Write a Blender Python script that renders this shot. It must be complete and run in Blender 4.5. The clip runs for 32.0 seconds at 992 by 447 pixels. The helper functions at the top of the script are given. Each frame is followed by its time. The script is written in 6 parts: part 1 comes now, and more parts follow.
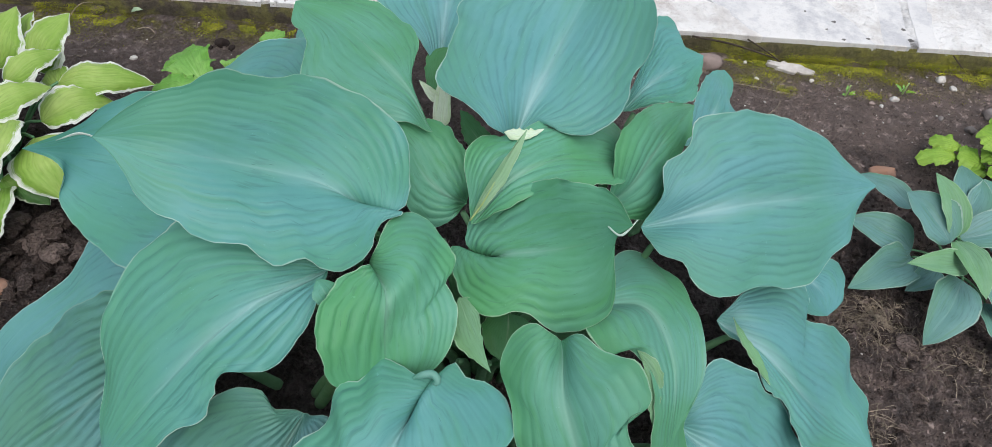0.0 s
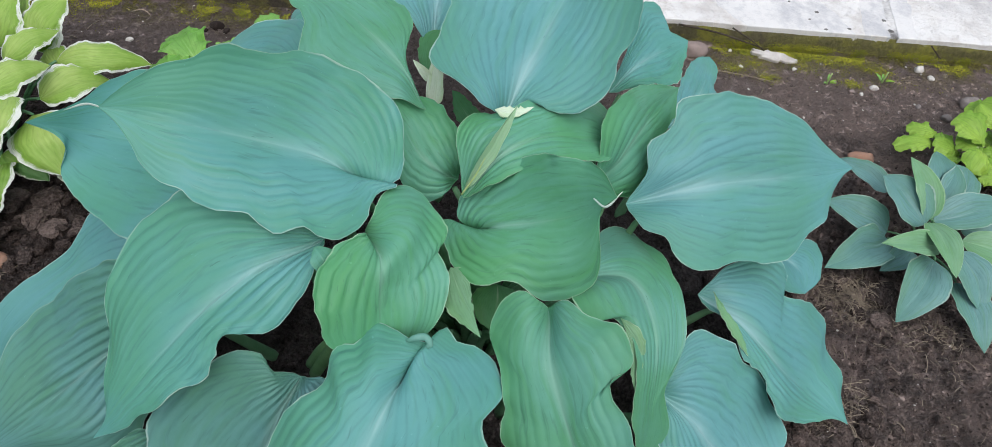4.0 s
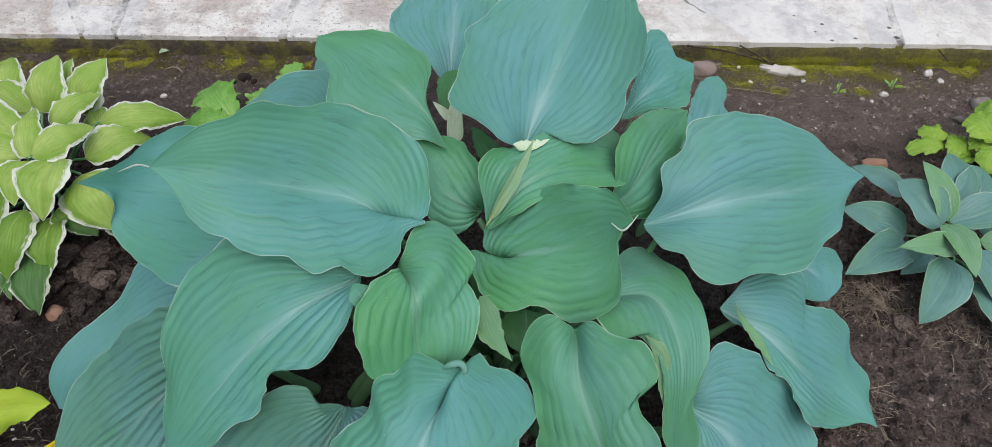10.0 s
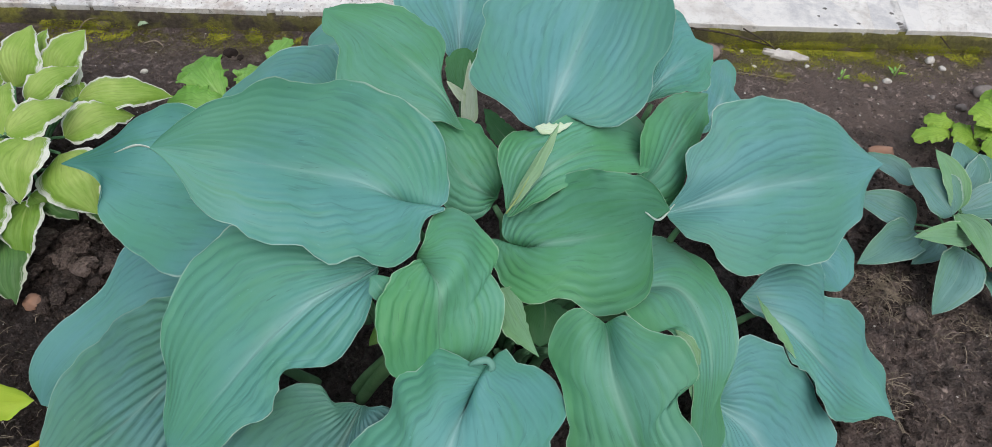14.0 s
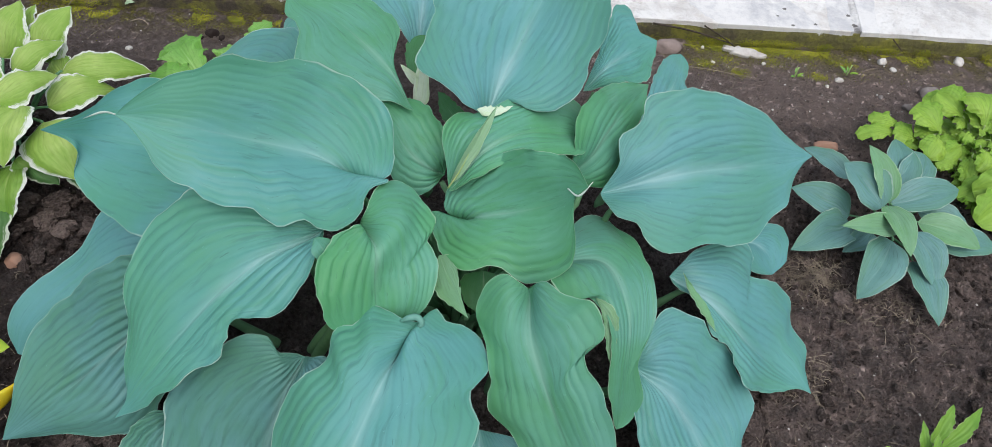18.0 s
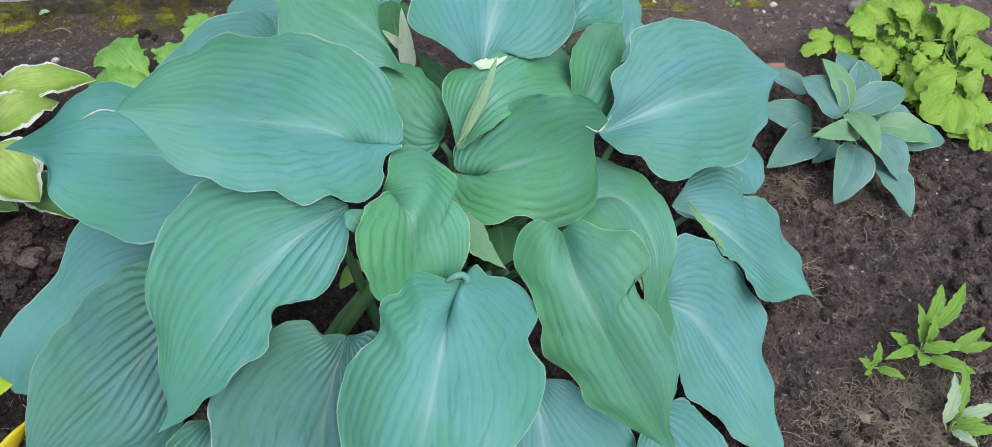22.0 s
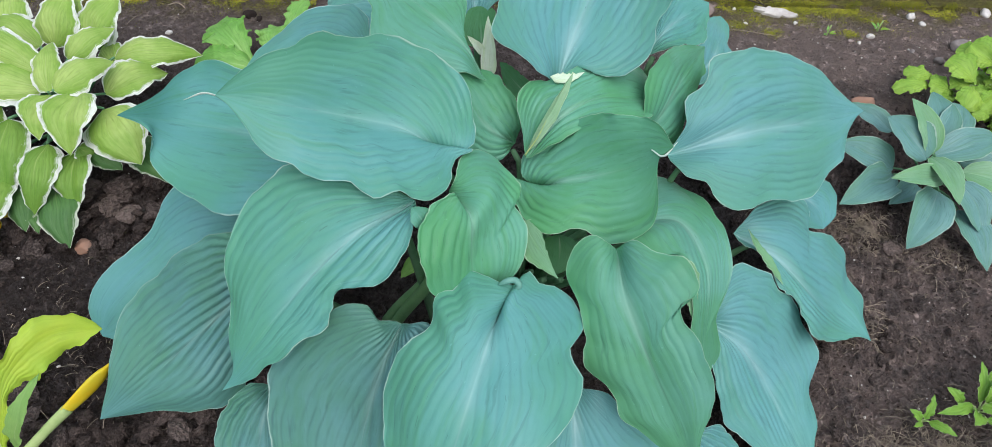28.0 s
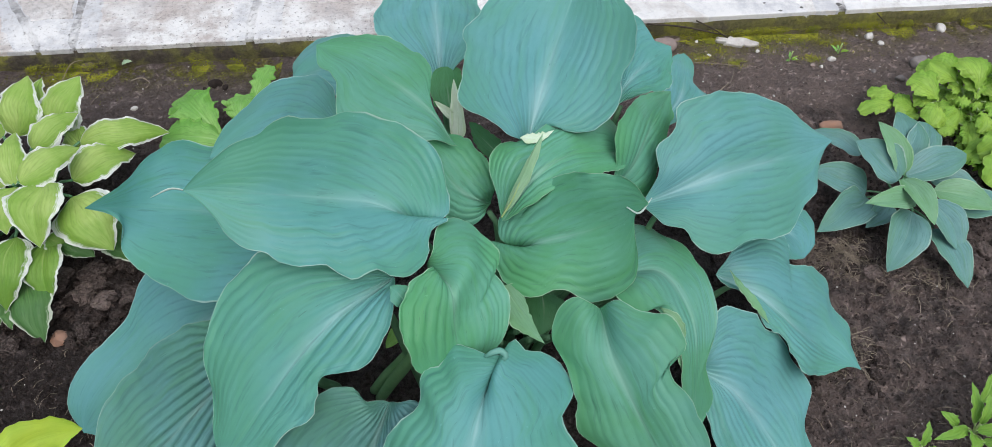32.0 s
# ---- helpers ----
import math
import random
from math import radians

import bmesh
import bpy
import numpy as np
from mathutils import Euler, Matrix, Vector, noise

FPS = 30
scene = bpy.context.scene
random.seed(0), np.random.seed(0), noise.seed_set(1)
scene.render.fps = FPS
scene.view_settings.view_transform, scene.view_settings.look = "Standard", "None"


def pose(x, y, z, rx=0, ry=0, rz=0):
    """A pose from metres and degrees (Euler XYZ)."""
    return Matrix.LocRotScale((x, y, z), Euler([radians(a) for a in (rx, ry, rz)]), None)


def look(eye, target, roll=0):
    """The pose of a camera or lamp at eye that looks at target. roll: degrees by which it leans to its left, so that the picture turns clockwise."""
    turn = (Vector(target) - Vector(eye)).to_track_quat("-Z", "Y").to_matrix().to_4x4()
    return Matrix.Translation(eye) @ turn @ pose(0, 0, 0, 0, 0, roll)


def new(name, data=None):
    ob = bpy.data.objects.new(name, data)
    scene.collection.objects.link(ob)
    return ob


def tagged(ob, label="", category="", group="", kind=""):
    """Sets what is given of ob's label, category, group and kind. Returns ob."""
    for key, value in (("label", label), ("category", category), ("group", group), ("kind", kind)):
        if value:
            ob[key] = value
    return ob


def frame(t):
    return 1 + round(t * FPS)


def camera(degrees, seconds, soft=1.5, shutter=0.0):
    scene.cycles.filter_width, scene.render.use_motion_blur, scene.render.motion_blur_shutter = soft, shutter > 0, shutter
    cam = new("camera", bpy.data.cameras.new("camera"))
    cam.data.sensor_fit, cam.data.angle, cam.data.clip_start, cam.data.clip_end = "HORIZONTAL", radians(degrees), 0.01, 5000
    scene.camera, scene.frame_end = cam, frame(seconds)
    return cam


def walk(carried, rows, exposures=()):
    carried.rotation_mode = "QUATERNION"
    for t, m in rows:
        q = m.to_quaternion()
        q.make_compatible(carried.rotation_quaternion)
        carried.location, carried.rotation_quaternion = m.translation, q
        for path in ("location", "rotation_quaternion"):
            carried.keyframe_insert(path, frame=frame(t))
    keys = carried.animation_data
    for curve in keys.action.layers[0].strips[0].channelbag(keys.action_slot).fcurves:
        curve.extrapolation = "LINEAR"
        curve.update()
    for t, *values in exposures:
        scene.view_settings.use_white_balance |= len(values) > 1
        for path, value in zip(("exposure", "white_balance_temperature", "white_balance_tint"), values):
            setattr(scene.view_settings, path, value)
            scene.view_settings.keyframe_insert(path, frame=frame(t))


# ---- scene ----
cam = camera(68.21, 32.0, soft=0.5)


def view(x, y, z, yaw, pitch, roll):
    """Camera pose: eye, turn to the left, tilt up and lean, in degrees."""
    return pose(x, y, z, 90 + pitch, 0, yaw) @ pose(0, 0, 0, 0, 0, roll)


ROWS = [
    (0.0, view(0.0521, -0.6582, 1.2443, 3.074, -51.148, 5.528)),
    (0.5, view(0.0347, -0.7122, 1.2524, 1.883, -51.811, 3.550)),
    (1.0, view(0.0151, -0.7429, 1.2261, 1.189, -52.545, 4.115)),
    (1.5, view(-0.0106, -0.7449, 1.2475, 2.024, -51.854, 3.962)),
    (2.0, view(-0.0093, -0.7591, 1.2413, 1.837, -51.274, 4.219)),
    (2.5, view(0.0102, -0.7523, 1.2643, 1.552, -51.151, 5.346)),
    (3.0, view(0.0294, -0.7174, 1.2585, 1.059, -51.380, 7.408)),
    (3.5, view(0.0436, -0.7102, 1.2596, 1.707, -51.641, 6.976)),
    (5.5, view(0.0909, -0.6881, 1.2586, 0.857, -51.193, 7.327)),
    (6.0, view(0.1099, -0.6796, 1.2508, 1.225, -51.700, 5.622)),
    (6.5, view(0.1316, -0.7051, 1.2588, 1.594, -49.993, 3.450)),
    (7.0, view(0.1024, -0.7228, 1.2652, 2.674, -48.773, 1.664)),
    (7.5, view(0.0988, -0.7279, 1.2801, 2.787, -46.471, 0.620)),
    (8.0, view(0.0904, -0.7367, 1.3035, 2.534, -45.560, 1.350)),
    (8.5, view(0.0963, -0.7486, 1.3153, 0.211, -46.202, 3.891)),
    (9.0, view(0.0593, -0.7524, 1.3440, 3.166, -48.475, 3.335)),
    (9.5, view(0.0499, -0.7513, 1.3700, 3.948, -47.862, 2.960)),
    (10.0, view(0.0580, -0.7397, 1.3124, 4.905, -49.863, 1.074)),
    (10.5, view(0.0475, -0.7462, 1.2998, 6.089, -50.194, 2.077)),
    (11.0, view(0.0379, -0.7513, 1.2733, 0.291, -51.872, 5.124)),
    (11.5, view(0.0304, -0.7479, 1.2697, -3.082, -51.314, 6.367)),
    (12.0, view(0.0183, -0.7134, 1.2339, -2.791, -51.930, 5.751)),
    (12.5, view(-0.0005, -0.6757, 1.2900, -0.384, -48.353, 4.546)),
    (13.0, view(-0.0073, -0.6632, 1.3077, -0.138, -47.508, 5.629)),
    (13.5, view(-0.0203, -0.6883, 1.2895, 0.223, -48.992, 5.071)),
    (14.0, view(-0.0273, -0.7010, 1.2662, 0.850, -51.085, 4.602)),
    (14.5, view(-0.0139, -0.7170, 1.2668, 0.779, -53.271, 6.131)),
    (15.0, view(-0.0052, -0.7392, 1.2707, 1.745, -53.491, 6.458)),
    (15.5, view(0.0148, -0.7046, 1.2551, 3.140, -52.692, 6.630)),
    (17.5, view(0.0661, -0.7698, 1.3132, 0.199, -52.402, 6.623)),
    (18.0, view(0.0711, -0.7775, 1.3318, 0.536, -51.753, 6.649)),
    (18.5, view(0.0823, -0.7693, 1.3290, 0.076, -51.247, 6.564)),
    (19.0, view(0.0927, -0.7637, 1.3352, 0.244, -51.010, 6.756)),
    (19.5, view(0.0912, -0.7539, 1.3331, 0.709, -51.317, 6.882)),
    (20.0, view(0.0921, -0.7459, 1.3255, 1.141, -51.612, 6.581)),
    (20.5, view(0.0836, -0.7580, 1.3288, 2.243, -51.324, 6.527)),
    (21.0, view(0.0366, -0.7846, 1.3298, -1.252, -51.608, 7.674)),
    (21.5, view(-0.0614, -0.8089, 1.2955, -4.133, -53.597, 4.471)),
    (22.0, view(-0.0945, -0.8113, 1.2871, -10.281, -52.527, 6.450)),
    (22.5, view(-0.0694, -0.7310, 1.3093, -4.838, -50.938, 5.681)),
    (23.0, view(-0.0661, -0.6312, 1.3058, -1.884, -50.855, 8.302)),
    (23.5, view(-0.0774, -0.5897, 1.2660, 1.355, -52.133, 5.835)),
    (24.0, view(-0.0601, -0.5665, 1.3241, -1.096, -50.034, 7.578)),
    (24.5, view(-0.0580, -0.6441, 1.3169, -4.047, -49.364, 5.894)),
    (25.0, view(-0.0770, -0.7052, 1.2865, -5.012, -52.541, 6.743)),
    (25.5, view(-0.0789, -0.7235, 1.2801, -4.568, -53.108, 6.879)),
    (27.5, view(-0.0579, -0.7826, 1.3306, -4.235, -55.366, 8.154)),
    (28.0, view(-0.0750, -0.8215, 1.3393, -0.828, -53.658, 5.271)),
    (28.5, view(-0.1244, -0.9304, 1.3152, -4.434, -53.485, 4.889)),
    (29.0, view(-0.1550, -0.9567, 1.3239, -3.330, -53.707, 4.900)),
    (29.5, view(-0.1323, -0.9235, 1.3605, 0.610, -53.736, 5.137)),
    (30.0, view(-0.0808, -0.8803, 1.3832, -3.366, -52.144, 7.820)),
    (30.5, view(-0.0637, -0.8660, 1.3653, 1.481, -51.163, 0.890)),
    (31.0, view(-0.0555, -0.8339, 1.3762, 1.014, -50.625, 1.144)),
    (31.5, view(-0.0470, -0.7948, 1.3590, 1.969, -50.979, -0.172)),
    (32.0, view(-0.0709, -0.7628, 1.3727, -2.803, -51.586, 2.321)),
]
EXPOSURES = [(0.0, 0.20, 6480, 10), (1.0, 0.29, 6420, 10), (2.0, 0.34, 6450, 10), (3.0, 0.22, 6420, 10), (6.0, 0.20, 6450, 10), (7.0, 0.15, 6480, 10), (8.0, 0.03, 6600, 10), (9.0, 0.03, 6620, 10), (10.0, 0.04, 6650, 10), (12.0, 0.31, 6430, 10), (13.0, -0.02, 6500, 10), (14.0, 0.05, 6640, 10), (15.0, 0.25, 6600, 10), (18.0, 0.20, 6420, 10), (19.0, 0.20, 6400, 10), (21.0, 0.18, 6430, 10), (22.0, 0.37, 6400, 10), (23.0, 0.14, 6560, 10), (25.0, 0.07, 6580, 10), (28.0, 0.38, 6320, 10), (29.0, 0.39, 6220, 10), (30.0, 0.28, 6350, 10), (32.0, 0.19, 6350, 10)]
walk(cam, ROWS, exposures=EXPOSURES)
# ---- end of path ----

# ---- light: an overcast sky with a faint, very soft sun ----
world = bpy.data.worlds.new("overcast_sky")
scene.world = world
world.use_nodes = True
wn = world.node_tree
bg = wn.nodes["Background"]
sky = wn.nodes.new("ShaderNodeTexSky")
sky.sky_type = 'NISHITA'
sky.sun_disc = False
sky.sun_elevation = radians(58)
sky.sun_rotation = radians(157)
sky.air_density = 1.0
sky.dust_density = 4.0
# cloud cover: the blue of the clear sky is mixed towards a level grey
cloud = wn.nodes.new("ShaderNodeMix")
cloud.data_type = 'RGBA'
cloud.inputs[0].default_value = 0.55
cloud.inputs[7].default_value = (5.6, 5.9, 6.2, 1)
wn.links.new(sky.outputs[0], cloud.inputs[6])
# bright overhead, dim towards the horizon behind the garden's houses and trees
where = wn.nodes.new("ShaderNodeTexCoord")
split = wn.nodes.new("ShaderNodeSeparateXYZ")
wn.links.new(where.outputs["Generated"], split.inputs[0])
rise = wn.nodes.new("ShaderNodeMapRange")
rise.inputs[1].default_value, rise.inputs[2].default_value = 0.0, 1.0
rise.inputs[3].default_value, rise.inputs[4].default_value = 0.22, 1.36
wn.links.new(split.outputs[2], rise.inputs[0])
dome = wn.nodes.new("ShaderNodeMix")
dome.data_type, dome.blend_type = 'RGBA', 'MULTIPLY'
dome.inputs[0].default_value = 1.0
wn.links.new(cloud.outputs[2], dome.inputs[6])
wn.links.new(rise.outputs[0], dome.inputs[7])
wn.links.new(dome.outputs[2], bg.inputs[0])
bg.inputs[1].default_value = 0.128
sun_data = bpy.data.lights.new("sun", "SUN")
sun_data.energy, sun_data.angle, sun_data.color = 1.05, radians(50), (1.0, 0.97, 0.93)
sun = new("sun", sun_data)
sun.matrix_world = look((0.55, -1.3, 2.4), (0, 0, 0))


# ---- materials ----
def nodes_of(name):
    m = bpy.data.materials.new(name)
    m.use_nodes = True
    t = m.node_tree
    return m, t, t.nodes["Principled BSDF"]


def node(t, kind, **inputs):
    n = t.nodes.new(kind)
    for k, v in inputs.items():
        n.inputs[k].default_value = v
    return n


def noise_fac(t, scale, detail=4.0, rough=0.6, coords="Object", lo=0.35, hi=0.65):
    """Noise between 0 and 1, stretched between lo and hi."""
    tc = t.nodes.new("ShaderNodeTexCoord")
    n = node(t, "ShaderNodeTexNoise", Scale=scale, Detail=detail, Roughness=rough)
    r = t.nodes.new("ShaderNodeMapRange")
    r.inputs[1].default_value, r.inputs[2].default_value = lo, hi
    t.links.new(tc.outputs[coords], n.inputs["Vector"])
    t.links.new(n.outputs["Fac"], r.inputs[0])
    return r.outputs[0]


def mix(t, fac, a, b, mode='MIX'):
    """Mixes two colours; each input a socket or a colour or a number."""
    n = t.nodes.new("ShaderNodeMix")
    n.data_type, n.blend_type = 'RGBA', mode
    for slot, v in ((0, fac), (6, a), (7, b)):
        if isinstance(v, bpy.types.NodeSocket):
            t.links.new(v, n.inputs[slot])
        elif slot == 0:
            n.inputs[0].default_value = v
        else:
            n.inputs[slot].default_value = (*v, 1)
    return n.outputs[2]


def calc(t, op, a, b=0.0, c=0.0):
    n = t.nodes.new("ShaderNodeMath")
    n.operation = op
    for i, v in enumerate((a, b, c)):
        if isinstance(v, bpy.types.NodeSocket):
            t.links.new(v, n.inputs[i])
        else:
            n.inputs[i].default_value = v
    return n.outputs[0]


def ramp(t, x, lo, hi, a=0.0, b=1.0):
    n = t.nodes.new("ShaderNodeMapRange")
    n.interpolation_type = 'SMOOTHSTEP'
    n.inputs[1].default_value, n.inputs[2].default_value = lo, hi
    n.inputs[3].default_value, n.inputs[4].default_value = a, b
    t.links.new(x, n.inputs[0])
    return n.outputs[0]


def bump(t, p, height, strength, distance):
    b = t.nodes.new("ShaderNodeBump")
    b.inputs["Strength"].default_value, b.inputs["Distance"].default_value = strength, distance
    t.links.new(height, b.inputs["Height"])
    t.links.new(b.outputs[0], p.inputs["Normal"])


def leaf_material(name, colour, deep, rib, rim, rough=0.5, veins=10, rim_from=0.965, rib_width=0.14, seep=0.05, vein_dark=0.34, worn=0.68, vein_reach=0.8):
    """A leaf blade. UV x runs from the midrib (0) to the margin (1), UV y from stalk to tip."""
    m, t, p = nodes_of(name)
    uv = t.nodes.new("ShaderNodeUVMap")
    uv.uv_map = "UVMap"
    sep = t.nodes.new("ShaderNodeSeparateXYZ")
    t.links.new(uv.outputs[0], sep.inputs[0])
    u, v = sep.outputs[0], sep.outputs[1]
    tint = t.nodes.new("ShaderNodeObjectInfo").outputs["Random"]
    local = t.nodes.new("ShaderNodeSeparateXYZ")
    t.links.new(t.nodes.new("ShaderNodeTexCoord").outputs["Object"], local.inputs[0])
    apart = calc(t, 'ADD', calc(t, 'MULTIPLY', tint, 60.0), calc(t, 'MULTIPLY', local.outputs[1], 9.0))

    def streaks(across, along, detail, lo, hi):
        """Noise drawn out along the veins."""
        c = t.nodes.new("ShaderNodeCombineXYZ")
        t.links.new(calc(t, 'MULTIPLY', u, across), c.inputs[0])
        t.links.new(calc(t, 'MULTIPLY', v, along), c.inputs[1])
        t.links.new(apart, c.inputs[2])
        n = node(t, "ShaderNodeTexNoise", Scale=1.0, Detail=detail, Roughness=0.6)
        t.links.new(c.outputs[0], n.inputs["Vector"])
        return ramp(t, n.outputs["Fac"], lo, hi)

    broad = noise_fac(t, 9.0, 3)
    fine = noise_fac(t, 90.0, 4)
    col = mix(t, broad, colour, deep)
    col = mix(t, calc(t, 'MULTIPLY', fine, 0.18), col, tuple(c * 1.2 for c in colour))
    col = mix(t, calc(t, 'MULTIPLY', tint, 0.35), col, deep)
    # the waxy bloom is rubbed off in soft patches and in streaks along the veins
    bare = (deep[0] * 0.88, deep[1] * 0.97, deep[2] * 0.60)
    col = mix(t, calc(t, 'MULTIPLY', noise_fac(t, 5.0, 3, 0.55, "Object", 0.44, 0.68), worn), col, bare)
    col = mix(t, calc(t, 'MULTIPLY', streaks(7.0, 2.0, 3, 0.46, 0.74), worn * 0.8), col, bare)
    col = mix(t, calc(t, 'MULTIPLY', streaks(11.0, 3.5, 3, 0.50, 0.74), 0.20), col, tuple(min(1, c * 1.16 + 0.03) for c in colour))
    # less bloom is left along the margins
    worn_rim = calc(t, 'MULTIPLY', ramp(t, u, 0.45, 1.0), noise_fac(t, 8.0, 3, 0.6, "Object", 0.36, 0.62))
    col = mix(t, calc(t, 'MULTIPLY', worn_rim, worn * 0.7), col, bare)
    # short dark strokes along the veins, where the bloom is scuffed through
    col = mix(t, calc(t, 'MULTIPLY', streaks(17.0, 6.0, 3, 0.56, 0.70), worn * 0.65), col, tuple(c * 0.62 for c in deep))
    # side veins: they leave the midrib one after another and arch out to the margin
    ribs = t.nodes.new("ShaderNodeUVMap")
    ribs.uv_map = "veins"
    rsep = t.nodes.new("ShaderNodeSeparateXYZ")
    t.links.new(ribs.outputs[0], rsep.inputs[0])
    bent = calc(t, 'ADD', rsep.outputs[0], calc(t, 'MULTIPLY', calc(t, 'SUBTRACT', noise_fac(t, 7.0, 2, 0.5, "Object", 0.0, 1.0), 0.5), 0.04))
    bent = calc(t, 'SUBTRACT', bent, calc(t, 'MULTIPLY', calc(t, 'POWER', v, 1.2), 0.5))
    wave = calc(t, 'ABSOLUTE', calc(t, 'COSINE', calc(t, 'MULTIPLY', bent, math.pi * veins)))
    line = calc(t, 'POWER', wave, 9.0)
    broken = streaks(5.0, 4.0, 3, 0.34, 0.62)
    # dark vein lines, with the shade of their grooves put into the colour
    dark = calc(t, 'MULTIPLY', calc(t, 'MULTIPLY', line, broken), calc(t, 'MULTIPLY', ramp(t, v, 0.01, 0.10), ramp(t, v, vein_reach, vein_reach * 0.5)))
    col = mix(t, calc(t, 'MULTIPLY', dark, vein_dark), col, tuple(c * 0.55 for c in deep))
    fan = calc(t, 'MULTIPLY', calc(t, 'POWER', wave, 2.0), ramp(t, v, 0.20, 0.02))
    col = mix(t, calc(t, 'MULTIPLY', fan, 0.08), col, rib)
    # shading of the folds around the stalk funnel, painted as dark streaks
    furrow_shade = calc(t, 'MULTIPLY', calc(t, 'POWER', calc(t, 'SUBTRACT', 1.0, wave), 2.0), calc(t, 'MULTIPLY', ramp(t, v, 0.30, 0.05), broken))
    col = mix(t, calc(t, 'MULTIPLY', furrow_shade, 0.5), col, tuple(c * 0.6 for c in deep))
    # pale midrib: a soft broad streak that fades towards the tip, with a finer line in it
    width = ramp(t, v, 0.0, 0.7, rib_width, rib_width * 0.35)
    ribf = calc(t, 'SUBTRACT', 1.0, calc(t, 'MINIMUM', calc(t, 'DIVIDE', u, width), 1.0))
    ribf = calc(t, 'MULTIPLY', calc(t, 'POWER', ribf, 1.3), ramp(t, v, 0.75, 0.2, 0.04, 1.0))
    col = mix(t, calc(t, 'MULTIPLY', ribf, calc(t, 'MULTIPLY_ADD', broken, 0.30, 0.36)), col, rib)
    thin = calc(t, 'SUBTRACT', 1.0, calc(t, 'MINIMUM', calc(t, 'DIVIDE', u, calc(t, 'MULTIPLY', width, 0.16)), 1.0))
    col = mix(t, calc(t, 'MULTIPLY', thin, ramp(t, v, 0.9, 0.3, 0.04, 0.20)), col, rib)
    if rim_from < 0.9:
        # the white margin runs inwards in ragged streaks
        ragged = calc(t, 'ADD', calc(t, 'MULTIPLY', streaks(22.0, 2.5, 4, 0.30, 0.75), 0.16), calc(t, 'MULTIPLY', streaks(2.0, 9.0, 4, 0.3, 0.7), 0.12))
        edge = calc(t, 'ADD', u, calc(t, 'SUBTRACT', ragged, 0.15))
        col = mix(t, calc(t, 'MULTIPLY', ramp(t, edge, rim_from - 0.08, rim_from + 0.05), 0.95), col, mix(t, fine, rim, tuple(c * 0.86 for c in rim)))
    else:
        edge = calc(t, 'ADD', u, calc(t, 'MULTIPLY', calc(t, 'SUBTRACT', streaks(0.5, 12.0, 3, 0.3, 0.7), 0.5), (1 - rim_from) * 1.1))
        col = mix(t, calc(t, 'MULTIPLY', ramp(t, edge, rim_from - 0.006, rim_from + 0.006), calc(t, 'MULTIPLY_ADD', broken, 0.45, 0.2)), col, rim)
    # scratches and dusty specks
    speck = ramp(t, noise_fac(t, 160.0, 2, 0.5, "Object", 0.0, 1.0), 0.735, 0.76)
    col = mix(t, calc(t, 'MULTIPLY', speck, 0.14), col, tuple(min(1, c * 1.8 + 0.08) for c in colour))
    scar = calc(t, 'MULTIPLY', streaks(60.0, 14.0, 2, 0.70, 0.76), worn * 0.8)
    col = mix(t, scar, col, tuple(c * 0.45 for c in deep))
    t.links.new(col, p.inputs["Base Color"])
    t.links.new(ramp(t, broad, 0.0, 1.0, rough - 0.06, rough + 0.08), p.inputs["Roughness"])
    p.inputs["Specular IOR Level"].default_value = 0.35
    h = calc(t, 'ADD', calc(t, 'MULTIPLY', calc(t, 'MULTIPLY', line, broken), -1.0), calc(t, 'MULTIPLY', fine, 0.25))
    bump(t, p, h, 0.10, 0.0012)
    tr = t.nodes.new("ShaderNodeBsdfTranslucent")
    t.links.new(col, tr.inputs[0])
    ms = t.nodes.new("ShaderNodeMixShader")
    ms.inputs[0].default_value = seep
    t.links.new(p.outputs[0], ms.inputs[1])
    t.links.new(tr.outputs[0], ms.inputs[2])
    t.links.new(ms.outputs[0], t.nodes["Material Output"].inputs[0])
    return m


def plain(name, a, b, scale=40.0, rough=0.7, bump_by=0.3, dist=0.002, detail=5.0):
    m, t, p = nodes_of(name)
    f = noise_fac(t, scale, detail)
    col = mix(t, f, a, b)
    col = mix(t, calc(t, 'MULTIPLY', t.nodes.new("ShaderNodeObjectInfo").outputs["Random"], 0.35), col, tuple(0.5 * (x + y) * 0.75 for x, y in zip(a, b)))
    t.links.new(col, p.inputs["Base Color"])
    p.inputs["Roughness"].default_value = rough
    p.inputs["Specular IOR Level"].default_value = 0.3
    bump(t, p, noise_fac(t, scale * 4, 4), bump_by, dist)
    return m


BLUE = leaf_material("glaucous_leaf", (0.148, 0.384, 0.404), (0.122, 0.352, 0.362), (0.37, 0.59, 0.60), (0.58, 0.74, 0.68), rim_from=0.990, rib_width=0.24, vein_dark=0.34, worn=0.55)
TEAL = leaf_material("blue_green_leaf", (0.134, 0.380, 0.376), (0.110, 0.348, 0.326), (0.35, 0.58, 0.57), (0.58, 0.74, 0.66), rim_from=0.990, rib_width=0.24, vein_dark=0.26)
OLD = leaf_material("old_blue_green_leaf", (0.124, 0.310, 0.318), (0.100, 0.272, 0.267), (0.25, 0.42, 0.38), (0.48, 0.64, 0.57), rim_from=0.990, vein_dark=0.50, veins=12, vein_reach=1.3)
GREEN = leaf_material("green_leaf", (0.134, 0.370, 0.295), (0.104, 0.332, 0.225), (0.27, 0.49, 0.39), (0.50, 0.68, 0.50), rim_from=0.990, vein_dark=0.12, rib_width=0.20)
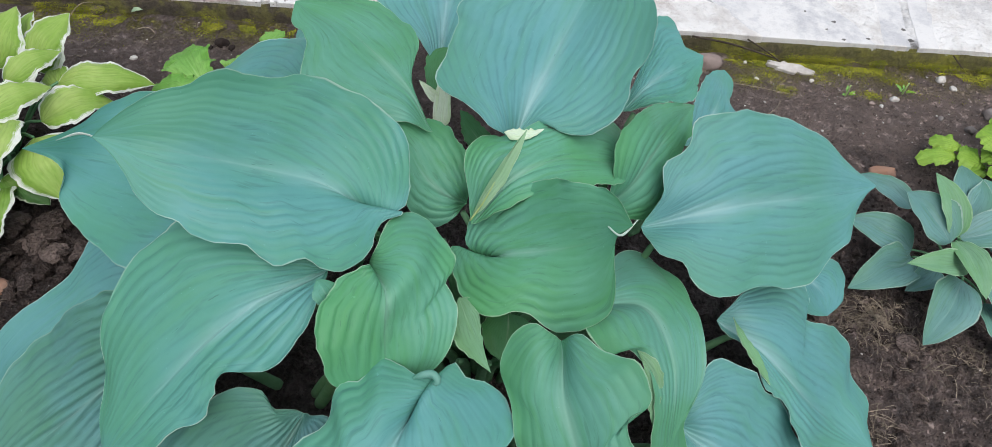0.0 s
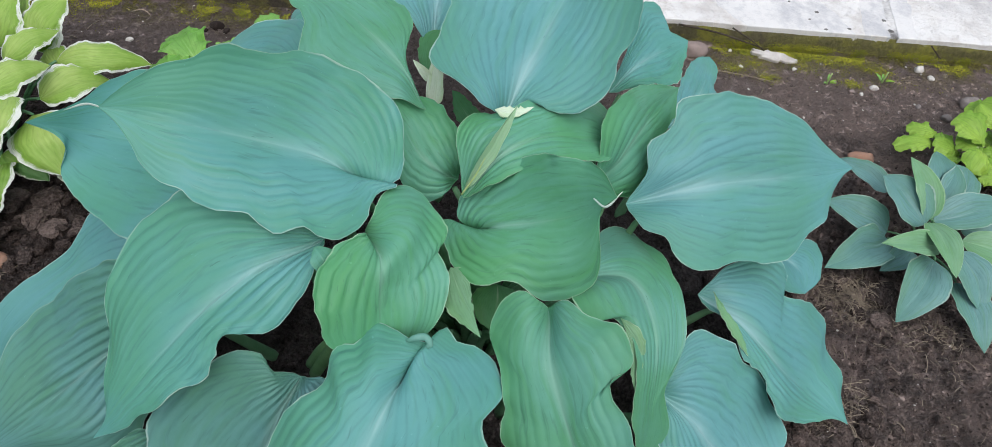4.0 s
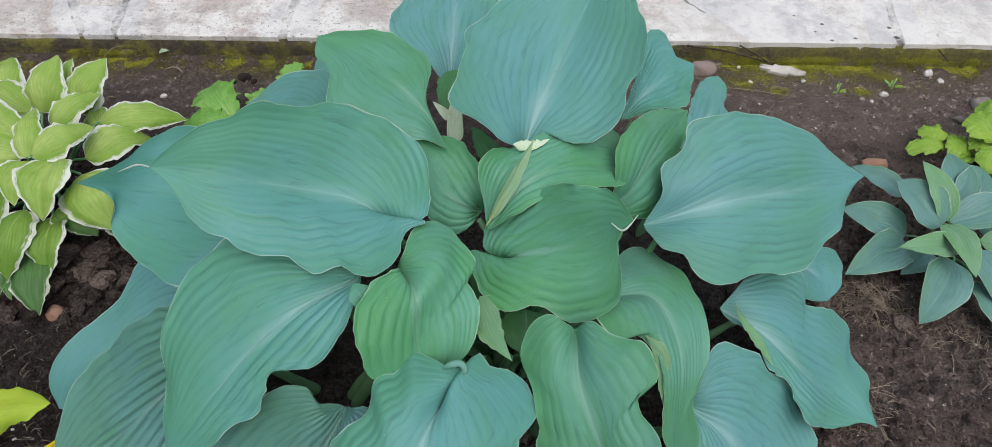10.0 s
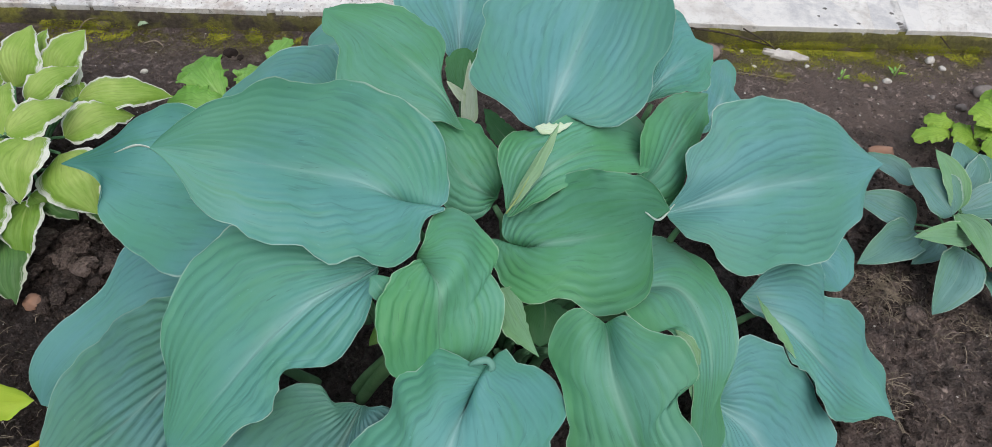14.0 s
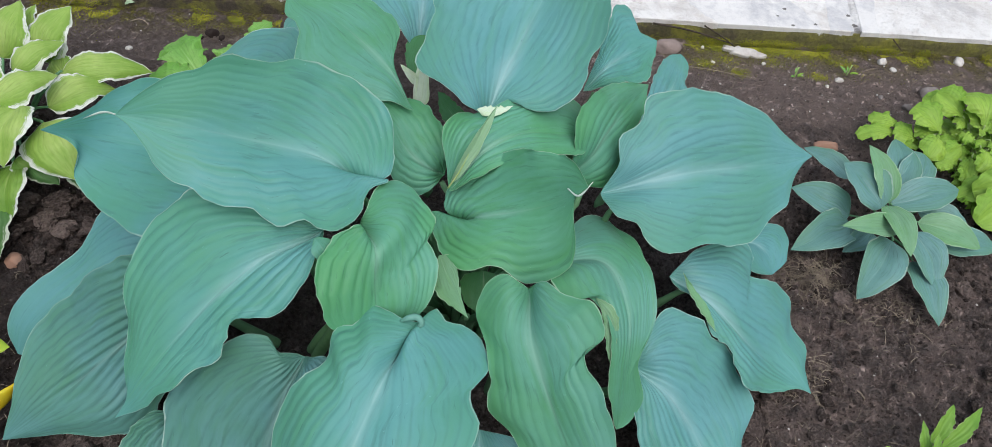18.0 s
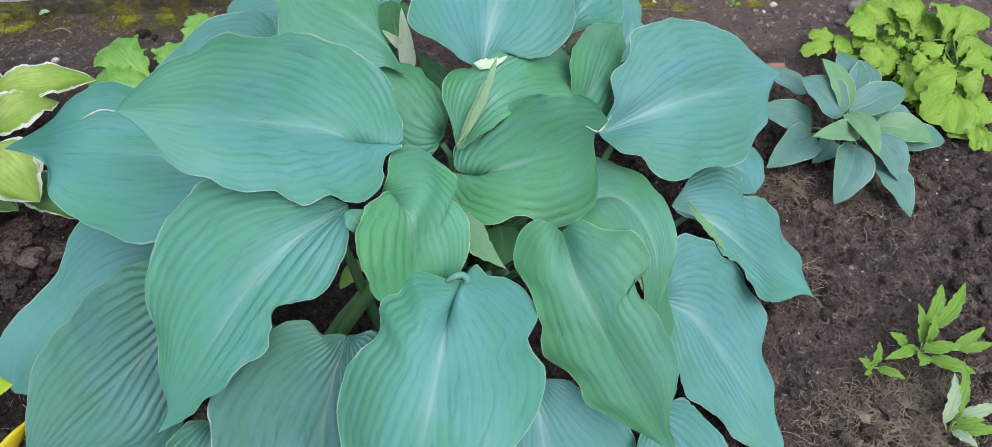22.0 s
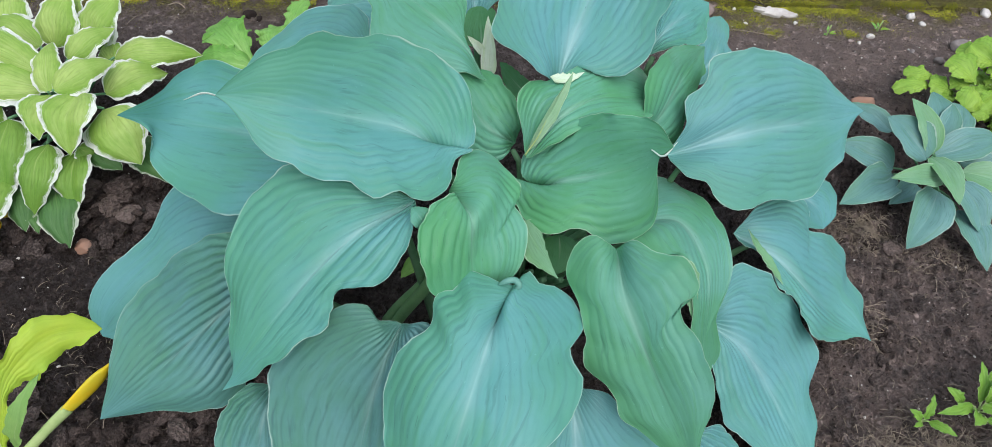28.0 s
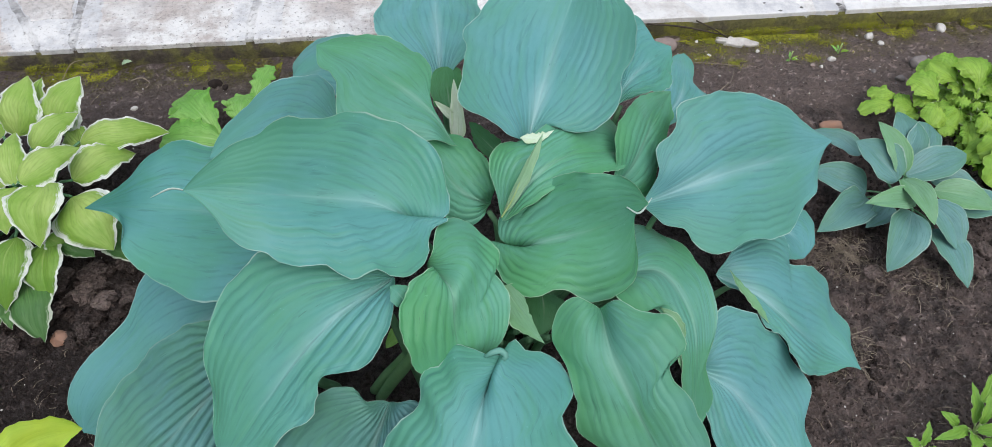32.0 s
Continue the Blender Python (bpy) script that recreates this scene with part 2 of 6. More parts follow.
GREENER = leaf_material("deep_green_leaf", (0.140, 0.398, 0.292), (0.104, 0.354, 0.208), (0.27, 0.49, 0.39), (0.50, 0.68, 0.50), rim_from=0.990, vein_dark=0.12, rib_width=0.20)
FRESH = leaf_material("fresh_green_leaf", (0.080, 0.270, 0.110), (0.050, 0.205, 0.070), (0.25, 0.42, 0.25), (0.42, 0.58, 0.34), rim_from=0.988)
PALE = leaf_material("pale_leaf_underside", (0.72, 0.84, 0.72), (0.60, 0.75, 0.60), (0.5, 0.62, 0.45), (0.55, 0.66, 0.5), rim_from=0.99)
SMALL_BLUE = leaf_material("small_glaucous_leaf", (0.170, 0.350, 0.345), (0.125, 0.290, 0.275), (0.26, 0.40, 0.38), (0.42, 0.56, 0.48), veins=5, rim_from=0.95, rib_width=0.07)
SMALL_GREEN = leaf_material("small_young_leaf", (0.215, 0.415, 0.250), (0.160, 0.355, 0.195), (0.3, 0.5, 0.3), (0.40, 0.58, 0.40), veins=5, rim_from=0.94, rib_width=0.07)
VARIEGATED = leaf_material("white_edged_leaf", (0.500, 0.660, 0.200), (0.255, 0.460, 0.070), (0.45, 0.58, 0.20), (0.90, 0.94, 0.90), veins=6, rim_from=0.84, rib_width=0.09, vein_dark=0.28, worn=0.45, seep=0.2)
# darker copy of the same leaf: shade low in the plant put into its colour
VARIEGATED_SHADED = leaf_material("white_edged_shaded_leaf", (0.270, 0.460, 0.085), (0.150, 0.320, 0.045), (0.45, 0.58, 0.20), (0.90, 0.94, 0.90), veins=6, rim_from=0.84, rib_width=0.09, vein_dark=0.28, worn=0.45, seep=0.2)
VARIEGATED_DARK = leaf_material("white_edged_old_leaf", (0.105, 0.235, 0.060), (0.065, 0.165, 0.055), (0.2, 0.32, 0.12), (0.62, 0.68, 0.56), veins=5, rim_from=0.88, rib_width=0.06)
YELLOWGREEN = leaf_material("yellow_green_leaf", (0.60, 0.76, 0.085), (0.46, 0.68, 0.090), (0.55, 0.68, 0.20), (0.50, 0.64, 0.15), veins=3, rim_from=0.98, rib_width=0.08, vein_dark=0.08, worn=0.25, seep=0.35)
FOLDED = leaf_material("folded_leaf_underside", (0.24, 0.47, 0.29), (0.16, 0.38, 0.20), (0.40, 0.60, 0.40), (0.58, 0.74, 0.60), veins=3, rim_from=0.97, worn=0.3)
FADED = leaf_material("faded_green_leaf", (0.36, 0.58, 0.19), (0.27, 0.50, 0.15), (0.50, 0.66, 0.32), (0.50, 0.66, 0.30), veins=5, rim_from=0.98, rib_width=0.10, vein_dark=0.12, worn=0.25, seep=0.3)
YELLOW = leaf_material("yellowed_leaf", (0.78, 0.52, 0.015), (0.62, 0.50, 0.04), (0.6, 0.6, 0.1), (0.7, 0.5, 0.05), veins=3, rim_from=0.98, rib_width=0.08, vein_dark=0.08, worn=0.2)
LETTUCE = leaf_material("bright_herb_leaf", (0.390, 0.600, 0.095), (0.235, 0.455, 0.062), (0.42, 0.60, 0.16), (0.36, 0.54, 0.10), worn=0.35, vein_dark=0.35, seep=0.2, veins=4, rim_from=0.97, rib_width=0.08, vein_reach=1.2)
HERB = leaf_material("herb_leaf", (0.310, 0.560, 0.150), (0.165, 0.400, 0.085), (0.42, 0.62, 0.28), (0.30, 0.50, 0.12), veins=5, rim_from=0.97, rib_width=0.10, vein_dark=0.38, vein_reach=1.3)
WEED = leaf_material("weed_leaf", (0.250, 0.450, 0.066), (0.145, 0.335, 0.048), (0.30, 0.45, 0.14), (0.50, 0.60, 0.32), veins=2, rim_from=0.94, rib_width=0.08, worn=0.3, seep=0.15)
WEED_PALE = leaf_material("weed_leaf_underside", (0.40, 0.52, 0.36), (0.30, 0.44, 0.28), (0.45, 0.58, 0.40), (0.52, 0.62, 0.42), veins=2, rim_from=0.94, rib_width=0.08, worn=0.2)
YELLOWED = plain("yellowed_leaf_end", (0.80, 0.56, 0.015), (0.66, 0.62, 0.05), 18, 0.5, 0.2)
EDGE = plain("pale_rolled_edge", (0.70, 0.82, 0.76), (0.52, 0.68, 0.60), 50, 0.5, 0.2)
LOBE = plain("rolled_green_lobe", (0.170, 0.390, 0.330), (0.125, 0.340, 0.260), 30, 0.5, 0.2)
TWIG = plain("dark_twig", (0.10, 0.080, 0.062), (0.050, 0.040, 0.032), 60, 0.9)
STALK = plain("leaf_stalk", (0.175, 0.37, 0.20), (0.12, 0.29, 0.14), 30, 0.5, 0.2)
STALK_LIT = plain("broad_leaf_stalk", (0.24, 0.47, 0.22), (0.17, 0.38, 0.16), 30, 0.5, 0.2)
STALK_PALE = plain("pale_stalk", (0.50, 0.62, 0.28), (0.38, 0.53, 0.20), 30, 0.5, 0.2)
BUD = leaf_material("rolled_leaf", (0.40, 0.60, 0.42), (0.28, 0.50, 0.30), (0.50, 0.68, 0.50), (0.62, 0.76, 0.60), veins=3, rim_from=0.96, worn=0.3)


def soil_material():
    """Dug soil: grey-brown crumbs over darker, damp earth; olive moss films where it meets the paving."""
    m, t, p = nodes_of("garden_soil")
    big = noise_fac(t, 2.2, 4)
    mid = noise_fac(t, 34.0, 6, 0.72, "Object", 0.43, 0.59)
    fine = noise_fac(t, 130.0, 2, 0.6, "Object", 0.42, 0.60)
    col = mix(t, big, (0.118, 0.096, 0.092), (0.150, 0.124, 0.119))
    col = mix(t, calc(t, 'MULTIPLY', mid, 0.8), col, (0.036, 0.028, 0.026))
    col = mix(t, calc(t, 'MULTIPLY', fine, 0.5), col, (0.225, 0.190, 0.180))
    # the trodden strip along the paving is drier and paler
    tc = t.nodes.new("ShaderNodeTexCoord")
    sep = t.nodes.new("ShaderNodeSeparateXYZ")
    t.links.new(tc.outputs["Object"], sep.inputs[0])
    gap = calc(t, 'SUBTRACT', calc(t, 'MULTIPLY_ADD', sep.outputs[0], 0.098, 1.012), sep.outputs[1])
    dry = calc(t, 'MULTIPLY', ramp(t, sep.outputs[0], 0.0, 0.6, 0.6, 1.0), ramp(t, calc(t, 'ADD', gap, calc(t, 'MULTIPLY', calc(t, 'SUBTRACT', big, 0.5), 0.3)), 0.60, 0.25))
    col = mix(t, calc(t, 'MULTIPLY', dry, 0.8), col, mix(t, mid, (0.390, 0.312, 0.288), (0.290, 0.228, 0.208)))
    # freshly dug and damp at one end of the bed, trodden and drier at the other
    damp = ramp(t, calc(t, 'ADD', sep.outputs[0], calc(t, 'MULTIPLY', calc(t, 'SUBTRACT', big, 0.5), 0.5)), -0.2, -0.75)
    damp = calc(t, 'MULTIPLY', calc(t, 'MULTIPLY', damp, ramp(t, sep.outputs[0], -2.6, -1.7)), ramp(t, gap, 0.15, 0.50))
    col = mix(t, calc(t, 'MULTIPLY', damp, 0.50), col, (0.030, 0.021, 0.018))
    firm = ramp(t, calc(t, 'ADD', sep.outputs[0], calc(t, 'MULTIPLY', calc(t, 'SUBTRACT', big, 0.5), 0.4)), 0.45, 0.85)
    firm = calc(t, 'MULTIPLY', firm, ramp(t, sep.outputs[0], 2.6, 1.7))
    col = mix(t, calc(t, 'MULTIPLY', firm, calc(t, 'MULTIPLY', noise_fac(t, 16.0, 6, 0.7, "Object", 0.38, 0.58), 0.72)), col, (0.370, 0.285, 0.255))
    grit = ramp(t, noise_fac(t, 420.0, 2, 0.5, "Object", 0.0, 1.0), 0.68, 0.72)
    col = mix(t, calc(t, 'MULTIPLY', grit, 0.6), col, (0.34, 0.30, 0.27))
    film = calc(t, 'MULTIPLY', ramp(t, gap, 0.17, 0.01), noise_fac(t, 9.0, 7, 0.7, "Object", 0.44, 0.56))
    col = mix(t, calc(t, 'MULTIPLY', film, 0.85), col, mix(t, fine, (0.150, 0.140, 0.026), (0.290, 0.270, 0.035)))
    t.links.new(col, p.inputs["Base Color"])
    p.inputs["Roughness"].default_value = 0.9
    p.inputs["Specular IOR Level"].default_value = 0.2
    bump(t, p, calc(t, 'ADD', fine, calc(t, 'MULTIPLY', mid, 2.0)), 1.0, 0.010)
    return m


def clod_material(name, apart):
    m, t, p = nodes_of(name)
    isl = t.nodes.new("ShaderNodeNewGeometry").outputs["Random Per Island"] if apart else t.nodes.new("ShaderNodeObjectInfo").outputs["Random"]
    size = 1.0 if apart else 0.03
    mid = noise_fac(t, 70.0 * size, 3, 0.65, "Object", 0.40, 0.60)
    fine = noise_fac(t, 200.0 * size, 2, 0.6, "Object", 0.42, 0.60)
    col = mix(t, calc(t, 'POWER', isl, 2.0), (0.052, 0.039, 0.035), (0.250, 0.195, 0.176))
    col = mix(t, calc(t, 'MULTIPLY', mid, 0.5), col, (0.048, 0.037, 0.035))
    col = mix(t, calc(t, 'MULTIPLY', fine, 0.45), col, (0.235, 0.188, 0.170))
    if apart:
        tc = t.nodes.new("ShaderNodeTexCoord")
        sep = t.nodes.new("ShaderNodeSeparateXYZ")
        t.links.new(tc.outputs["Object"], sep.inputs[0])
        gap = calc(t, 'SUBTRACT', calc(t, 'MULTIPLY_ADD', sep.outputs[0], 0.098, 1.012), sep.outputs[1])
        col = mix(t, calc(t, 'MULTIPLY', ramp(t, sep.outputs[0], -0.2, -0.75, 0.0, 0.5), ramp(t, gap, 0.15, 0.50)), col, (0.034, 0.024, 0.021))
        col = mix(t, ramp(t, gap, 0.45, 0.20, 0.0, 0.6), col, (0.26, 0.21, 0.19))
    t.links.new(col, p.inputs["Base Color"])
    p.inputs["Roughness"].default_value = 0.92
    p.inputs["Specular IOR Level"].default_value = 0.2
    bump(t, p, calc(t, 'ADD', fine, mid), 1.0, 0.005)
    return m


def limewash(t, under, cover=1.0):
    """Flaking limewash over a surface: bright where it has stayed, thickest at the front edge, with dark pits and grey smears."""
    flake = noise_fac(t, 9.0, 8, 0.72, "Object", 0.40, 0.56)
    wide = noise_fac(t, 3.0, 4, 0.6, "Object", 0.35, 0.65)
    tc = t.nodes.new("ShaderNodeTexCoord")
    sep = t.nodes.new("ShaderNodeSeparateXYZ")
    t.links.new(tc.outputs["Object"], sep.inputs[0])
    clean = ramp(t, sep.outputs[0], -0.4, 0.5, 1.0, 0.14)
    speck = noise_fac(t, 70.0, 3, 0.7, "Object", 0.48, 0.64)
    back = calc(t, 'SUBTRACT', sep.outputs[1], calc(t, 'MULTIPLY_ADD', sep.outputs[0], 0.098, 1.012))
    front = ramp(t, calc(t, 'ADD', back, calc(t, 'MULTIPLY', calc(t, 'SUBTRACT', wide, 0.5), 0.22)), 0.30, 0.12, 0.0, 1.0)
    # more of the wash has stayed towards one end of the strip
    front = calc(t, 'MAXIMUM', front, ramp(t, calc(t, 'ADD', sep.outputs[0], calc(t, 'MULTIPLY', wide, 0.8)), -0.5, 1.5, 0.15, 0.80))
    col = mix(t, calc(t, 'MULTIPLY', calc(t, 'MULTIPLY', speck, 0.45), clean), under, (0.34, 0.31, 0.29))
    smear = noise_fac(t, 4.0, 5, 0.6, "Object", 0.48, 0.64)
    col = mix(t, calc(t, 'MULTIPLY', smear, 0.5), col, (0.56, 0.565, 0.59))
    keep = calc(t, 'MULTIPLY', flake, front)
    keep = calc(t, 'MULTIPLY', keep, cover)
    col = mix(t, keep, col, (0.88, 0.875, 0.865))
    pit = ramp(t, noise_fac(t, 95.0, 5, 0.7, "Object", 0.0, 1.0), 0.585, 0.64)
    col = mix(t, calc(t, 'MULTIPLY', calc(t, 'MULTIPLY', pit, calc(t, 'MULTIPLY_ADD', front, 0.5, 0.25)), clean), col, (0.20, 0.19, 0.18))
    return col, calc(t, 'ADD', calc(t, 'SUBTRACT', speck, pit), flake)


def whitewash_material():
    m, t, p = nodes_of("whitewashed_stone")
    rnd = t.nodes.new("ShaderNodeObjectInfo").outputs["Random"]
    tc = t.nodes.new("ShaderNodeTexCoord")
    sep = t.nodes.new("ShaderNodeSeparateXYZ")
    t.links.new(tc.outputs["Object"], sep.inputs[0])
    bleached = ramp(t, calc(t, 'ADD', sep.outputs[0], noise_fac(t, 2.5, 3)), 0.4, 1.6)
    col, h = limewash(t, mix(t, bleached, mix(t, rnd, (0.57, 0.505, 0.475), (0.64, 0.60, 0.575)), (0.74, 0.715, 0.69)))
    t.links.new(col, p.inputs["Base Color"])
    p.inputs["Roughness"].default_value = 0.88
    bump(t, p, h, 0.7, 0.003)
    return m


def mortar_material():
    m, t, p = nodes_of("smooth_mortar")
    col, h = limewash(t, mix(t, noise_fac(t, 7.0, 4), (0.53, 0.54, 0.575), (0.63, 0.635, 0.65)), 0.75)
    t.links.new(col, p.inputs["Base Color"])
    p.inputs["Roughness"].default_value = 0.8
    bump(t, p, h, 0.4, 0.0015)
    return m


def joint_material():
    """Worn filler between the paving stones: grey, dark in places, washed white towards the front."""
    m, t, p = nodes_of("worn_joint")
    col, h = limewash(t, mix(t, noise_fac(t, 26.0, 6, 0.7, "Object", 0.40, 0.62), (0.56, 0.56, 0.575), (0.19, 0.185, 0.185)), 0.85)
    t.links.new(col, p.inputs["Base Color"])
    p.inputs["Roughness"].default_value = 0.9
    bump(t, p, h, 0.8, 0.003)
    return m


def kerb_material():
    """Concrete, its face darkened for the shade under the edge, green with algae in patches, streaked with old limewash
    along its upper edge.
    """
    m, t, p = nodes_of("mossy_concrete")
    patch = noise_fac(t, 3.0, 6, 0.65, "Object", 0.42, 0.58)
    tc = t.nodes.new("ShaderNodeTexCoord")
    sep = t.nodes.new("ShaderNodeSeparateXYZ")
    t.links.new(tc.outputs["Object"], sep.inputs[0])
    # algae and moss run down the face in streaks
    drip = t.nodes.new("ShaderNodeCombineXYZ")
    t.links.new(calc(t, 'MULTIPLY', sep.outputs[0], 16.0), drip.inputs[0])
    t.links.new(calc(t, 'MULTIPLY', sep.outputs[2], 22.0), drip.inputs[2])
    run = node(t, "ShaderNodeTexNoise", Scale=1.0, Detail=5.0, Roughness=0.65)
    t.links.new(drip.outputs[0], run.inputs["Vector"])
    run = ramp(t, run.outputs["Fac"], 0.42, 0.58)
    patch = calc(t, 'MAXIMUM', calc(t, 'MULTIPLY', calc(t, 'MAXIMUM', patch, 0.35), calc(t, 'MULTIPLY', run, 0.8)), ramp(t, calc(t, 'ADD', sep.outputs[0], calc(t, 'MULTIPLY', patch, 0.3)), 0.55, 0.95, 0.0, 0.55))
    patch = calc(t, 'MINIMUM', 1.0, calc(t, 'MULTIPLY', patch, calc(t, 'MULTIPLY_ADD', run, 0.7, 0.65)))
    fine = noise_fac(t, 90.0, 7, 0.75)
    # dark base colour stands in for the shadow below the overhanging edge
    col = mix(t, fine, (0.130, 0.108, 0.082), (0.060, 0.050, 0.038))
    col = mix(t, calc(t, 'MULTIPLY', patch, 0.8), col, mix(t, fine, (0.400, 0.390, 0.055), (0.230, 0.235, 0.040)))
    edge = calc(t, 'ADD', sep.outputs[2], calc(t, 'MULTIPLY', calc(t, 'SUBTRACT', noise_fac(t, 30.0, 6, 0.7), 0.5), 0.016))
    col = mix(t, ramp(t, edge, 0.039, 0.044), col, (0.70, 0.69, 0.67))
    t.links.new(col, p.inputs["Base Color"])
    p.inputs["Roughness"].default_value = 0.9
    bump(t, p, fine, 0.9, 0.005)
    return m


CLOD_PIECE = clod_material("soil_clod", False)
SOIL, CLOD, WHITE, MORTAR, KERB = soil_material(), clod_material("soil_clods", True), whitewash_material(), mortar_material(), kerb_material()
CRACK = joint_material()
MOSS = plain("moss", (0.420, 0.410, 0.040), (0.180, 0.205, 0.026), 22, 0.95, 0.6, 0.003)
CHIPPED = plain("chipped_mortar", (0.34, 0.335, 0.33), (0.13, 0.125, 0.12), 90, 0.9, 0.8, 0.003)
STRAW = plain("dry_straw", (0.42, 0.35, 0.265), (0.20, 0.165, 0.130), 20, 0.85)
STONE_WHITE = plain("white_stone", (0.76, 0.74, 0.71), (0.50, 0.46, 0.43), 40, 0.8)
STONE_PINK = plain("pinkish_stone", (0.36, 0.285, 0.265), (0.28, 0.225, 0.205), 40, 0.8)
STONE_GREY = plain("grey_stone", (0.30, 0.27, 0.26), (0.20, 0.17, 0.16), 40, 0.8)
STONE_BROWN = plain("brown_stone", (0.20, 0.165, 0.12), (0.11, 0.09, 0.065), 40, 0.85)
DARK_CLOD = plain("damp_earth", (0.050, 0.036, 0.032), (0.024, 0.017, 0.015), 60, 0.9, 0.8, 0.004)
BRICK = plain("weathered_brick", (0.42, 0.235, 0.16), (0.34, 0.22, 0.17), 60, 0.85)


# ---- shapes ----
def part(name, mesh, material, parent=None, label=""):
    """Links a mesh as one object, under a thing or a part where one is given."""
    if isinstance(mesh, bmesh.types.BMesh):
        me = bpy.data.meshes.new(name)
        mesh.to_mesh(me)
        mesh.free()
        mesh = me
    if not mesh.materials:
        mesh.materials.append(material)
    ob = new(name, mesh)
    ob.parent = parent
    if label:
        ob["label"] = label
    return ob


def stands(ob):
    """Where a thing or a part of it stands in the world."""
    return stands(ob.parent) @ ob.matrix_basis if ob.parent else ob.matrix_basis.copy()


def thing(name, at, label, category, group=""):
    ob = new(name)
    ob.location = at
    ob.empty_display_size = 0.05
    return tagged(ob, label, category, group)


def from_arrays(name, verts, faces, smooth=True):
    me = bpy.data.meshes.new(name)
    me.from_pydata([tuple(v) for v in verts], [], [tuple(f) for f in faces])
    if smooth:
        me.polygons.foreach_set("use_smooth", [True] * len(me.polygons))
    return me


def spline(points, n):
    """n points, evenly spaced, on a smooth curve through the given ones."""
    p = np.array(points, float)
    e = np.vstack([2 * p[0] - p[1], p, 2 * p[-1] - p[-2]])
    s = np.linspace(0, 1, 14, endpoint=False)[:, None]
    dense = []
    for i in range(1, len(e) - 2):
        a, b, c, d = e[i - 1:i + 3]
        dense.append(0.5 * (2 * b + (c - a) * s + (2 * a - 5 * b + 4 * c - d) * s**2 + (3 * b - a - 3 * c + d) * s**3))
    dense = np.vstack(dense + [p[-1:]])
    run = np.r_[0, np.cumsum(np.linalg.norm(np.diff(dense, axis=0), axis=1))]
    want = np.linspace(0, run[-1], n)
    return np.stack([np.interp(want, run, dense[:, k]) for k in range(dense.shape[1])], 1)


